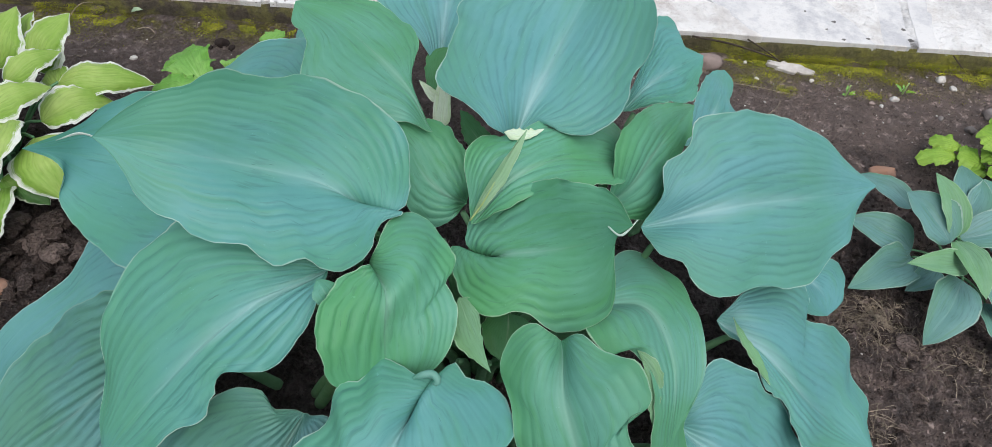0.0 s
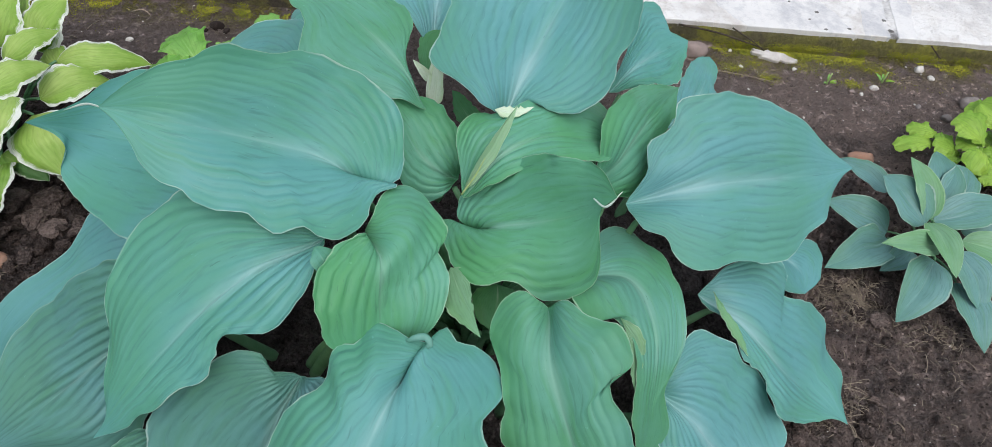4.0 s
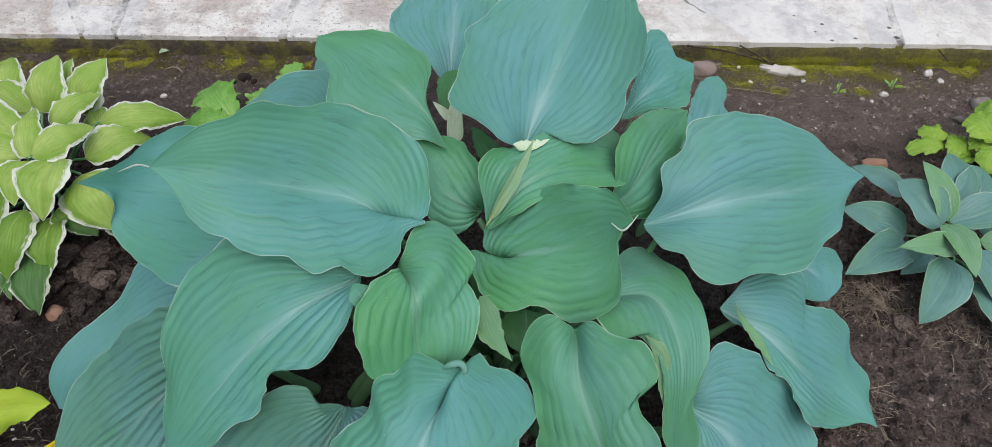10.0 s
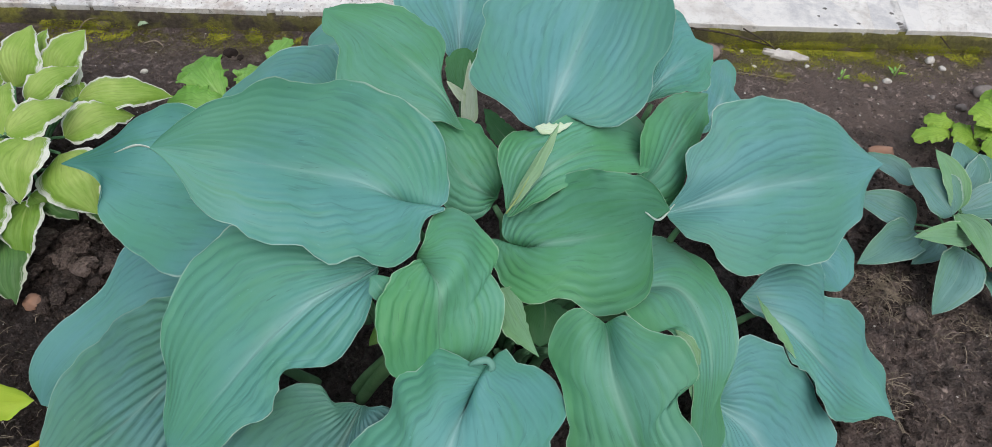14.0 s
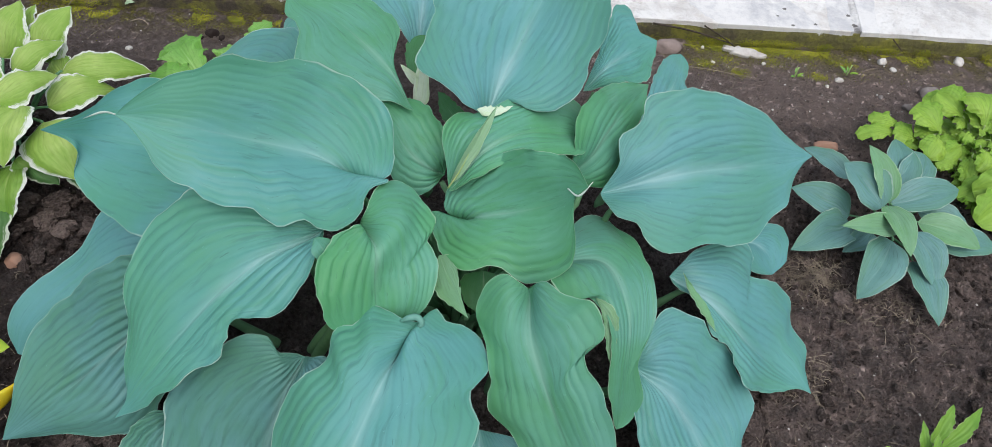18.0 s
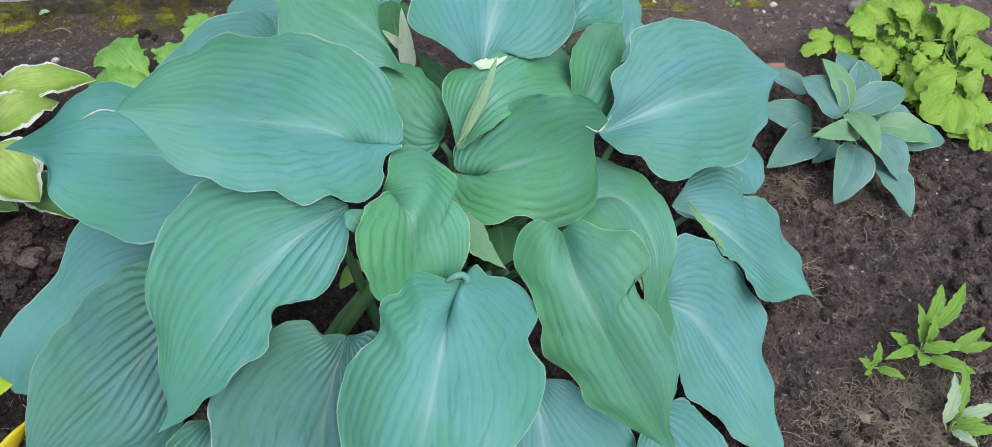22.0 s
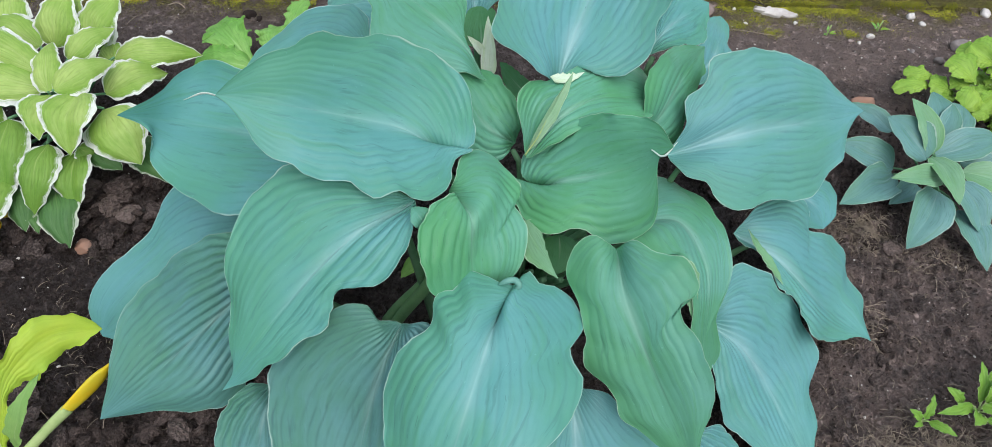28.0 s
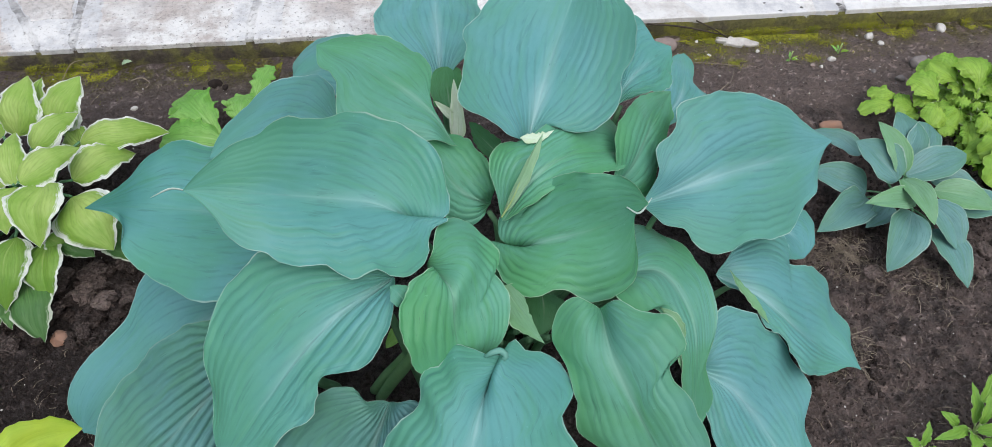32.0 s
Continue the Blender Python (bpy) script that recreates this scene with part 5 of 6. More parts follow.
hosta_leaf(hosta, (0.370, 0.454, 0.232, 22.1, 11.0, 71.1),
           rib=[(10.8, -1.8, 0), (21.6, -1.7, 0), (32.4, 0, 0)],
           left=[(6.3, 2.2, 0), (13, 3, 0), (19.8, 3.3, 0), (26.5, 2.8, 0)],
           right=[(2.2, -2.6, -0.3), (6.2, -5.1, 0.1), (12, -8.7, -0.1), (17.5, -11.5, 0.4), (19.3, -9.4, -0.2), (20.9, -6.8, -0.7), (23.3, -4.4, -0.4), (28.5, -3.5, 0.1), (31.3, -1.4, 0.3)], material=BLUE, pit=0.034)
hosta_leaf(hosta, (-0.027, 0.083, 0.363, -24.8, -37.3, 158.7),
           rib=[(4.1, 1.9, -1.1), (8.7, 2.3, -1), (13.3, 1.2, -0.5), (17.8, 0, 0)],
           left=[(2, -2, 0.3), (4.6, -4.2, -0.3), (6.7, -5.3, -1), (9.2, -5.8, -1.9), (11.3, -6.1, -2.3), (13.5, -5.2, -2.3), (15.6, -3.1, -1.6), (16.8, -1.3, -0.7)],
           right=[(0.2, 3.6, -1.8), (1.4, 7.2, -3.4), (5.3, 7.5, -2.4), (9.2, 7, -1), (12.9, 5.9, 0.3), (16.2, 3.7, 1)], material=GREENER, pit=0.034, groove=0.0016)
hosta_leaf(hosta, (-0.016, 0.204, 0.358, -26.4, -2.3, 126.1),
           rib=[(3.7, 0.3, 0), (7.4, 0.3, 0), (11.1, -0, -0)],
           left=[(1.8, -1.6, 0), (4.2, -1.8, 0), (6.6, -1.4, 0), (9, -1.1, 0)],
           right=[(1.4, 2, 0), (3.9, 2.3, 0), (6.4, 2.1, 0), (8.8, 1.1, 0)], material=FRESH, rows=24, cols=12, veins=4, wave=0.002, stalk=False)
hosta_leaf(hosta, (-0.283, 0.433, 0.325, -14.0, 25.3, 138.7),
           rib=[(11.5, -3.5, -0), (23.3, -5.5, -0.1), (33.9, -0, 0)],
           left=[(4.9, -6, -0), (11.5, -10.2, -0), (18.5, -13.8, -0.1), (26, -16, -0.1), (33.8, -15.9, -0.1), (39, -11.4, -0), (39.8, -5.2, 0)],
           right=[(6.1, 3.4, -0), (13.3, 3.6, -0.1), (20.5, 3.3, -0), (27.7, 2.5, -0)], material=BLUE, pit=0.034)
hosta_leaf(hosta, (-0.119, 0.338, 0.354, -0.9, -7.6, 96.8),
           rib=[(3.9, -0, -0), (7.7, -0, -0), (11.6, -0, 0)],
           left=[(1.2, 2.8, -0), (4.3, 3.5, -0), (7.5, 3.7, -0), (10.6, 3, -0)],
           right=[(2, -2.2, -0), (4.9, -3.1, -0), (7.9, -3.4, -0), (10.9, -2.8, -0)], material=FRESH, rows=24, cols=12, veins=4, wave=0.002, stalk=False)
# a pale folded young leaf stands between the rear leaves
ovate(hosta, (-0.099, 0.211, 0.395), (-0.109, 0.298, 0.468), 0.030, PALE, arch=0.05, seed=940, cup=0.7, shape=0.62, facing=(0.0, -0.35, 0.9), rows=28, cols=12, name="folded_leaf", veins=3, groove=0.0006, label="pale folded young leaf")
ovate(hosta, (-0.112, 0.238, 0.428), (-0.144, 0.250, 0.456), 0.017, PALE, arch=0.10, seed=941, cup=0.5, shape=0.7, facing=(0.1, -0.6, 0.8), name="leaf_lobe", veins=3, label="pale leaf lobe")
hosta_leaf(hosta, (-0.021, -0.091, 0.361, 6.4, -2.0, -61.5),
           rib=[(4.3, -0.2, -0), (8.5, -0.1, -0), (12.8, -0, -0)],
           left=[(1, 1.7, -0), (4, 1.6, -0), (6.9, 0.9, -0), (9.8, 0.3, -0)],
           right=[(2.2, -1.9, -0), (4.8, -3.1, -0), (7.6, -2.7, -0), (10.3, -1.4, -0)], material=SMALL_GREEN, rows=24, cols=12, veins=4, wave=0.002)
hosta_leaf(hosta, (0.052, -0.044, 0.263, -9.7, 19.4, -92.3),
           rib=[(2.5, 0.4, -0), (5, 0.4, -0), (7.5, 0, 0)],
           left=[(0.2, 2.5, -0), (1.5, 4.3, -0), (3.9, 3.5, -0), (6.1, 2.1, -0)],
           right=[(0.8, -2.2, -0), (2.3, -3.7, -0), (4.6, -3.3, -0), (6.5, -2, -0)], material=FRESH, rows=24, cols=12, veins=4, wave=0.002, stalk=False)
hosta_leaf(hosta, (0.238, -0.125, 0.345, 17.4, 39.7, -63.9),
           rib=[(3.8, 1.2, 0), (7.8, 0.8, 0), (11.7, 0, 0)],
           left=[(1.6, 2.1, 0), (4.1, 2.9, 0), (6.7, 2.2, 0), (9.2, 1.1, 0)],
           right=[(2.3, 0.4, 0), (4.6, 0.3, 0), (7, 0.1, 0), (9.3, -0.1, 0)], material=SMALL_GREEN, rows=24, cols=12, veins=4, wave=0.002, stalk=False)
hosta_leaf(hosta, (0.008, 0.134, 0.478, 22.4, -0.6, 17.0),
           rib=[(1.9, -1.5, 0), (4.2, -1, 0), (6.3, -0, 0)],
           left=[(1.2, 0.4, 0), (2.5, 0.3, 0), (3.8, 0.1, 0), (5, 0, 0)],
           right=[(0.9, -1.2, 0), (2.3, -1.5, 0), (3.7, -1.4, 0), (5.1, -0.8, 0)], material=PALE, rows=24, cols=12, veins=4, wave=0.002, stalk=False)
hosta_leaf(hosta, (0.424, 0.037, 0.221, -4.2, 30.7, -21.7),
           rib=[(2.6, -2.4, 0.8), (5.4, -3.6, 1.1), (7.8, -4.6, 1.2), (10.2, -6.6, 1.1)],
           left=[(2.0, -1.7, 0.8), (4.8, -2.9, 1.2), (7.6, -4.0, 1.2)],
           right=[(2.2, -3.0, 0.4), (5.0, -4.5, 0.5), (7.8, -5.6, 0.6)], material=FOLDED, rows=24, cols=10, veins=3, wave=0.001, stalk=False, label="pale green folded leaf margin")
# the rolled young leaf in the heart of the plant, and the curled tips
rolled = ovate(hosta, (-0.020, 0.030, 0.400), (0.043, 0.101, 0.522), 0.020, BUD, arch=0.03, seed=930, cup=0.9, shape=1.2, facing=(0.25, -0.75, 0.6), rows=30, cols=14, name="rolled_leaf", veins=3, groove=0.0008, label="pale rolled young leaf")
tube("dry_edge", [(-0.024, 0.026, 0.392), (-0.006, 0.036, 0.428), (0.006, 0.052, 0.455)], (0.0016, 0.0012, 0.0005), STALK_PALE, rolled, flat=0.4)
tube("curled_tip", [(0.165, -0.045, 0.508), (0.182, -0.060, 0.512), (0.200, -0.045, 0.530)], (0.001, 0.0018, 0.0006), EDGE, hosta)
tube("curled_tip", [(-0.474, -0.078, 0.580), (-0.497, -0.078, 0.585), (-0.523, -0.090, 0.580)], (0.0022, 0.0024, 0.0004), EDGE, hosta, flat=0.4)

# broad stalks and a young leaf in the shade of the heart, and two rolled lobes beside the stalks
tube("leaf_stalk", [(-0.15, -0.154, 0.33), (-0.16, -0.147, 0.27), (-0.183, -0.143, 0.2), (-0.221, -0.138, 0.11), (-0.252, -0.136, 0.03)], (0.009, 0.011, 0.012, 0.011), STALK_LIT, hosta)
tube("leaf_stalk", [(-0.169, -0.127, 0.24), (-0.196, -0.121, 0.17), (-0.238, -0.12, 0.09), (-0.267, -0.114, 0.02)], (0.008, 0.010, 0.011, 0.010), STALK_LIT, hosta)
crown = random.Random(23)
for k in range(26):
    turn, lean = 2.399 * k, crown.uniform(0.03, 0.11)
    d = Vector((math.cos(turn), 0.85 * math.sin(turn), 0))
    foot = Vector((0, 0.03, -0.02)) + d * (0.02 + 0.07 * math.sqrt((k + 0.5) / 26))
    end = foot + d * lean + Vector((0, 0, crown.uniform(0.16, 0.24)))
    tube("leaf_stalk", [foot, foot.lerp(end, 0.5) - d * 0.02, end], (0.011, 0.009, 0.006), STALK, hosta, sides=8, steps=8)
ovate(hosta, (-0.189, -0.063, 0.2), (-0.232, -0.104, 0.17), 0.030, HERB, arch=0.12, seed=970)
tube("rolled_lobe", [(-0.054, -0.246, 0.404), (-0.043, -0.244, 0.412), (-0.031, -0.241, 0.412), (-0.023, -0.247, 0.408), (-0.028, -0.25, 0.402)], (0.002, 0.0045, 0.0052, 0.0048, 0.003), LOBE, hosta)
ovate(hosta, (-0.167, -0.183, 0.452), (-0.193, -0.164, 0.468), 0.034, GREEN, arch=0.25, seed=971, cup=0.5, facing=(0.2, -0.6, 0.8))

# ---- the small glaucous hosta beside it ----
young = thing("small_hosta", (1.0, 0.40, -0.01), "small glaucous hosta rosette with pointed leaves in soil", "plant")


def young_leaf(x, y, z, tx, ty, tz, w, fresh):
    """A leaf of the rosette: where it starts, where its tip is, its width and how freshly green it is."""
    k = len(young.children)
    leaf = ovate(young, (x, y, z), (tx, ty, tz), w * 1.15, SMALL_GREEN if fresh >= 0.6 else SMALL_BLUE, arch=0.12, seed=k, cup=0.30, shape=0.95, rows=26, cols=14, groove=0.0008, bulge=0.05)
    foot = Vector((1.0, 0.40, -0.01))
    tube("leaf_stalk", [foot, foot.lerp(Vector((x, y, z)), 0.6) + Vector((0, 0, 0.012)), (x, y, z + 0.002)], (0.004, 0.003, 0.0022), STALK, leaf, sides=6, steps=7)


young_leaf(0.962, 0.404, 0.09, 0.9, 0.505, 0.17, 0.056, 0.8)
young_leaf(0.943, 0.386, 0.09, 0.853, 0.48, 0.13, 0.088, 0.2)
young_leaf(1.002, 0.451, 0.06, 1.038, 0.638, 0.08, 0.078, 0)
young_leaf(1.017, 0.467, 0.06, 1.107, 0.606, 0.07, 0.078, 0)
young_leaf(0.965, 0.401, 0.09, 1.137, 0.466, 0.1, 0.071, 0.3)
young_leaf(0.951, 0.32, 0.1, 0.81, 0.282, 0.13, 0.049, 0.7)
young_leaf(0.931, 0.365, 0.12, 0.953, 0.227, 0.12, 0.056, 0.8)
young_leaf(0.889, 0.395, 0.04, 0.75, 0.445, 0.06, 0.078, 0)
young_leaf(0.891, 0.384, 0.03, 0.736, 0.277, 0.03, 0.082, 0.05)
young_leaf(0.912, 0.511, 0.05, 0.804, 0.587, 0.06, 0.05, 0.1)
young_leaf(0.956, 0.307, 0.07, 0.87, 0.17, 0.02, 0.087, 0.1)
young_leaf(1.008, 0.335, 0.08, 1.044, 0.206, 0.04, 0.071, 0.1)
young_leaf(1.01, 0.28, 0.04, 1.043, 0.129, 0.015, 0.067, 0)
young_leaf(1.023, 0.365, 0.08, 1.168, 0.325, 0.06, 0.067, 0.7)
young_leaf(1.054, 0.348, 0.04, 1.242, 0.365, 0.02, 0.068, 0.1)
young_leaf(1.055, 0.428, 0.05, 1.168, 0.401, 0.05, 0.054, 0)
young_leaf(0.944, 0.367, 0.025, 0.863, 0.298, 0.02, 0.053, 0)

# ---- the white-edged hosta ----
edged = thing("variegated_hosta", (-1.10, 0.36, -0.01), "yellow-green hosta with white-edged ruffled leaves in soil", "plant")


def edged_leaf(x, y, z, tx, ty, tz, w, old=False):
    """A white-edged leaf: where it starts, where its tip is, its width, and whether it is an old one."""
    k = len(edged.children)
    # leaves that start low take the copy with shade in its colour
    leaf = ovate(edged, (x, y, z), (tx, ty, tz), w * 1.2, VARIEGATED_DARK if old else VARIEGATED_SHADED if z < 0.135 else VARIEGATED, arch=0.20, seed=40 + k, cup=-0.30 if k % 4 else 0.18, shape=0.84, wave=0.0045, scallop=0.0012, groove=0.0014, bulge=0.15, facing=(0, -0.35, 0.9) if k not in (22, 23, 24) else (0.0, -0.6, 0.75), rows=34, cols=24, veins=6)
    foot = Vector((-1.10, 0.36, -0.01))
    tube("leaf_stalk", [foot, foot.lerp(Vector((x, y, z)), 0.6) + Vector((0, 0, 0.03)), (x, y, z + 0.002)], (0.005, 0.004, 0.003), STALK, leaf, sides=6, steps=7)


edged_leaf(-0.969, 0.273, 0.2, -0.953, 0.14, 0.15, 0.1)
edged_leaf(-1.03, 0.265, 0.2, -1.06, 0.39, 0.23, 0.057)
edged_leaf(-1.014, 0.262, 0.21, -0.924, 0.366, 0.21, 0.074)
edged_leaf(-0.965, 0.43, 0.16, -0.789, 0.494, 0.13, 0.074)
edged_leaf(-0.95, 0.322, 0.15, -0.855, 0.434, 0.12, 0.084)
edged_leaf(-0.922, 0.259, 0.17, -0.828, 0.163, 0.11, 0.116)
edged_leaf(-0.968, 0.218, 0.1, -0.886, 0.175, 0.07, 0.055, 1)
edged_leaf(-0.892, 0.262, 0.07, -0.77, 0.165, 0.05, 0.07, 1)
edged_leaf(-1.032, 0.269, 0.19, -1.025, 0.165, 0.16, 0.081)
edged_leaf(-1.062, 0.297, 0.18, -1.28, 0.321, 0.14, 0.09)
edged_leaf(-1.075, 0.33, 0.2, -1.288, 0.462, 0.17, 0.065)
edged_leaf(-1.141, 0.447, 0.16, -1.292, 0.536, 0.15, 0.072)
edged_leaf(-1.166, 0.366, 0.17, -1.317, 0.409, 0.15, 0.06)
edged_leaf(-1.138, 0.244, 0.13, -1.102, 0.08, 0.05, 0.091)
edged_leaf(-1.027, 0.183, 0.13, -1.034, 0.051, 0.05, 0.075)
edged_leaf(-1.161, 0.253, 0.11, -1.186, 0.118, 0.07, 0.075)
edged_leaf(-0.98, 0.191, 0.1, -0.959, 0.078, 0.04, 0.076)
edged_leaf(-1.127, 0.13, 0.08, -1.11, -0.039, 0.02, 0.075)
edged_leaf(-1.095, 0.143, 0.05, -1.056, 0.027, 0.02, 0.068, 1)
edged_leaf(-1.024, 0.138, 0.05, -0.953, -0.002, 0.015, 0.084, 1)
edged_leaf(-1.049, 0.089, 0.03, -1.031, 0.028, 0.015, 0.034, 1)
edged_leaf(-1.169, 0.278, 0.13, -1.249, 0.196, 0.1, 0.069)
edged_leaf(-1.111, 0.448, 0.16, -1.094, 0.564, 0.24, 0.089)
edged_leaf(-1.046, 0.47, 0.15, -0.976, 0.564, 0.24, 0.09)
edged_leaf(-1.082, 0.503, 0.14, -1.095, 0.605, 0.2, 0.044)
edged_leaf(-1.04, 0.379, 0.19, -0.97, 0.485, 0.2, 0.066)
edged_leaf(-0.966, 0.43, 0.14, -1.011, 0.494, 0.15, 0.056)
edged_leaf(-0.97, 0.188, 0.12, -0.942, 0.186, 0.09, 0.043)
edged_leaf(-1.208, 0.278, 0.13, -1.292, 0.264, 0.12, 0.066)
edged_leaf(-1.229, 0.177, 0.09, -1.251, 0.035, 0.04, 0.07)
edged_leaf(-1.304, 0.472, 0.15, -1.443, 0.551, 0.12, 0.077)
edged_leaf(-1.225, 0.501, 0.15, -1.296, 0.649, 0.15, 0.069)
edged_leaf(-1.21, 0.331, 0.14, -1.389, 0.366, 0.1, 0.074)
ovate(edged, (-1.115, 0.045, 0.03), (-1.120, -0.02, 0.01), 0.03, YELLOW, seed=90, label="yellowed old leaf")
ovate(edged, (-1.118, 0.072, 0.04), (-1.085, 0.060, 0.028), 0.032, YELLOW, seed=91, label="yellowed old leaf")

# ---- the yellowing plant in the front of the bed ----
yellowing = thing("yellowing_plant", (-0.885, -0.45, -0.01), "withering plant with yellow-green leaves and pale stalks", "plant")
hosta_leaf(yellowing, (-0.876, -0.447, 0.039, 51.8, -24.1, 56.7),
           rib=[(6.4, 4.9, 1.6), (13.8, 8.1, 2), (21.7, 6.4, 0.9), (26.5, 0, 0)],
           left=[(3.1, 3.1, 1), (6.2, 6.1, 1.8), (9.3, 9.3, 2.3), (13.4, 11.2, 2.3), (17.6, 10.7, 1.8), (22, 10.8, 1), (25.1, 8.2, 0.2), (26.9, 4.1, -0.2)],
           right=[(3.8, 1.7, 0.8), (7.4, 4, 1.5), (11.1, 6.1, 1.9), (14.7, 4.2, 1.6), (18.8, 3.4, 1.2), (22.6, 1.6, 0.7)], material=YELLOWGREEN, stalk=False, veins=4, groove=0.0008, wave=0.010, scallop=0.0030)
OUTER = [
    (-0.864, -0.43, 0.03, -0.808, -0.341, 0.16, 0.034),
    (-0.892, -0.421, 0.03, -1.015, -0.412, 0.03, 0.03),
    (-0.885, -0.457, 0.03, -0.986, -0.477, 0.05, 0.043),
    (-0.885, -0.469, 0.02, -0.935, -0.545, 0.04, 0.045),
    (-0.879, -0.477, 0.02, -0.871, -0.557, 0.03, 0.04),
]

for k, (x, y, z, tx, ty, tz, w) in enumerate(OUTER):
    ovate(yellowing, (x, y, z), (tx, ty, tz), w, FADED if k in (0, 1) else YELLOWGREEN, arch=0.15, seed=60 + k, cup=0.30, shape=1.1, wave=0.003, veins=5, rows=30, cols=16, groove=0.0005, scallop=0.0008)
tube("stalk", [(-0.885, -0.455, -0.01), (-0.863, -0.450, 0.02), (-0.82, -0.40, 0.05), (-0.789, -0.365, 0.068)], (0.008, 0.010, 0.010, 0.012), STALK_PALE, yellowing, flat=0.6, steps=20)
tube("withered_leaf_end", [(-0.792, -0.369, 0.066), (-0.770, -0.340, 0.076), (-0.748, -0.306, 0.084), (-0.731, -0.276, 0.088)], (0.0118, 0.015, 0.020, 0.021, 0.008), YELLOWED, yellowing, "bright yellow withered leaf end", flat=0.35, steps=18, sides=14)
tube("stalk", [(-0.885, -0.455, -0.01), (-0.871, -0.453, 0.02), (-0.77, -0.49, 0.03), (-0.66, -0.525, 0.012)], (0.007, 0.009, 0.008, 0.006), STALK_PALE, yellowing)
tube("stalk", [(-0.888, -0.445, -0.01), (-0.893, -0.43, 0.03), (-0.896, -0.405, 0.07)], (0.008, 0.008, 0.007), STALK_PALE, yellowing)


# ---- herbs with rounded, lobed leaves ----
def lobed(plant, base, tip, width, material, seed, lobes=3, teeth=0.15, facing=(0, -0.3, 0.95), arch=0.12, ruffle=0.004, cup=0.0):
    """A herb leaf: narrow at the stalk, broad and rounded at the end, with scalloped margins."""
    base, tip = Vector(base), Vector(tip)
    axis = tip - base
    long = axis.length
    ex = axis.normalized()
    ez = Vector(facing)
    ez = (ez - ez.dot(ex) * ex).normalized()
    ey = ez.cross(ex)
    rnd = random.Random(seed)
    rib = [(long * s, 0, arch * long * math.sin(math.pi * s)) for s in (0, 0.3, 0.65, 1)]
    sides = []
    for k in (1, -1):
        ph, row = rnd.uniform(0, 6), []
        for i in range(25):
            s = 0.05 + 0.93 * i / 24
            w = 0.5 * width * (0.18 + 0.82 * math.sin(math.pi * min(1, max(0, (s - 0.12) / 0.88)) ** 1.25) ** 0.7) * (1 + teeth * math.sin(lobes * 6.28 * s + ph))
            row.append((long * min(1.0, s * 1.04), k * w, arch * long * math.sin(math.pi * s) + cup * w + rnd.uniform(-1, 1) * ruffle * 0.5))
        sides.append(row)
    me = blade("leaf", rib, sides[0], sides[1], rows=44, cols=12, veins=4, groove=0.0022, bulge=0.12, wave=ruffle, seed=seed, thick=0.0008)
    ob = part("leaf", me, material, plant)
    m = Matrix((ex, ey, ez)).transposed().to_4x4()
    m.translation = base
    ob.matrix_local = plant.matrix_basis.inverted() @ m
    return ob


def herb(at, count, reach, tall, material, seed, label, spread=(0, 360)):
    """A tuft of herb leaves that lean outwards, the inner ones upright."""
    plant = thing("leafy_herb", (at[0], at[1], -0.01), label, "plant", "herbs in the bed")
    rnd = random.Random(seed)
    for k in range(count):
        turn = radians(spread[0] + (spread[1] - spread[0]) * ((k * 0.618) % 1.0) + rnd.uniform(-9, 9))
        s = 0.25 + 0.75 * (k + 0.5) / count
        r, z = reach * s, tall * (1.1 - 0.75 * s) * rnd.uniform(0.8, 1.15)
        d = Vector((math.cos(turn), math.sin(turn), 0))
        b = Vector((at[0], at[1], 0)) + d * r * 0.42 + Vector((0, 0, z * 0.75))
        e = Vector((at[0], at[1], 0)) + d * r + Vector((0, 0, z))
        leaf = lobed(plant, b, e, reach * rnd.uniform(0.40, 0.56), material, seed * 100 + k, lobes=8, teeth=0.06, ruffle=0.003)
        foot = Vector((at[0], at[1], -0.01))
        tube("leaf_stalk", [foot, foot.lerp(b, 0.6) + Vector((0, 0, 0.01)), b + Vector((0, 0, 0.001))], (0.0025, 0.002, 0.0016), STALK_PALE, leaf, sides=6, steps=6)
    return plant


crowns = []
for x, y in ((1.14, 0.73), (1.31, 0.74), (1.40, 0.60)):
    crowns.append(thing("leafy_herb", (x, y, -0.01), "bright green leafy herb with rounded scalloped leaves", "plant", "herbs in the bed"))
wild = random.Random(17)


def salad_leaf(x, y, z, tx, ty, tz, w, lower=True):
    """A leaf of the crown that stands nearest, with a smaller one beneath it where it stands high."""
    plant = min(crowns, key=lambda c: (c.location.x - x) ** 2 + (c.location.y - y) ** 2)
    k = len(plant.children)
    leaf = lobed(plant, (x, y, z), (tx, ty, tz), w * 1.22, LETTUCE, 500 + k, lobes=5 + k % 3, teeth=0.07, ruffle=0.005, arch=wild.uniform(0.10, 0.26), facing=(wild.uniform(-0.45, 0.45), wild.uniform(-0.75, 0.1), 0.85), cup=wild.uniform(-0.35, 0.25))
    foot = plant.location.copy()
    tube("leaf_stalk", [foot, foot.lerp(Vector((x, y, z)), 0.6) + Vector((0, 0, 0.012)), (x, y, z + 0.001)], (0.003, 0.0025, 0.002), STALK_PALE, leaf, sides=6, steps=6)
    if lower and z > 0.035:
        dx, dy = wild.uniform(-0.028, 0.028), wild.uniform(-0.028, 0.028)
        salad_leaf(x + dx * 0.5, y + dy * 0.5, max(0.008, z - 0.03), tx + dx, ty + dy, max(0.012, tz - 0.035), w * wild.uniform(0.75, 1.0), False)


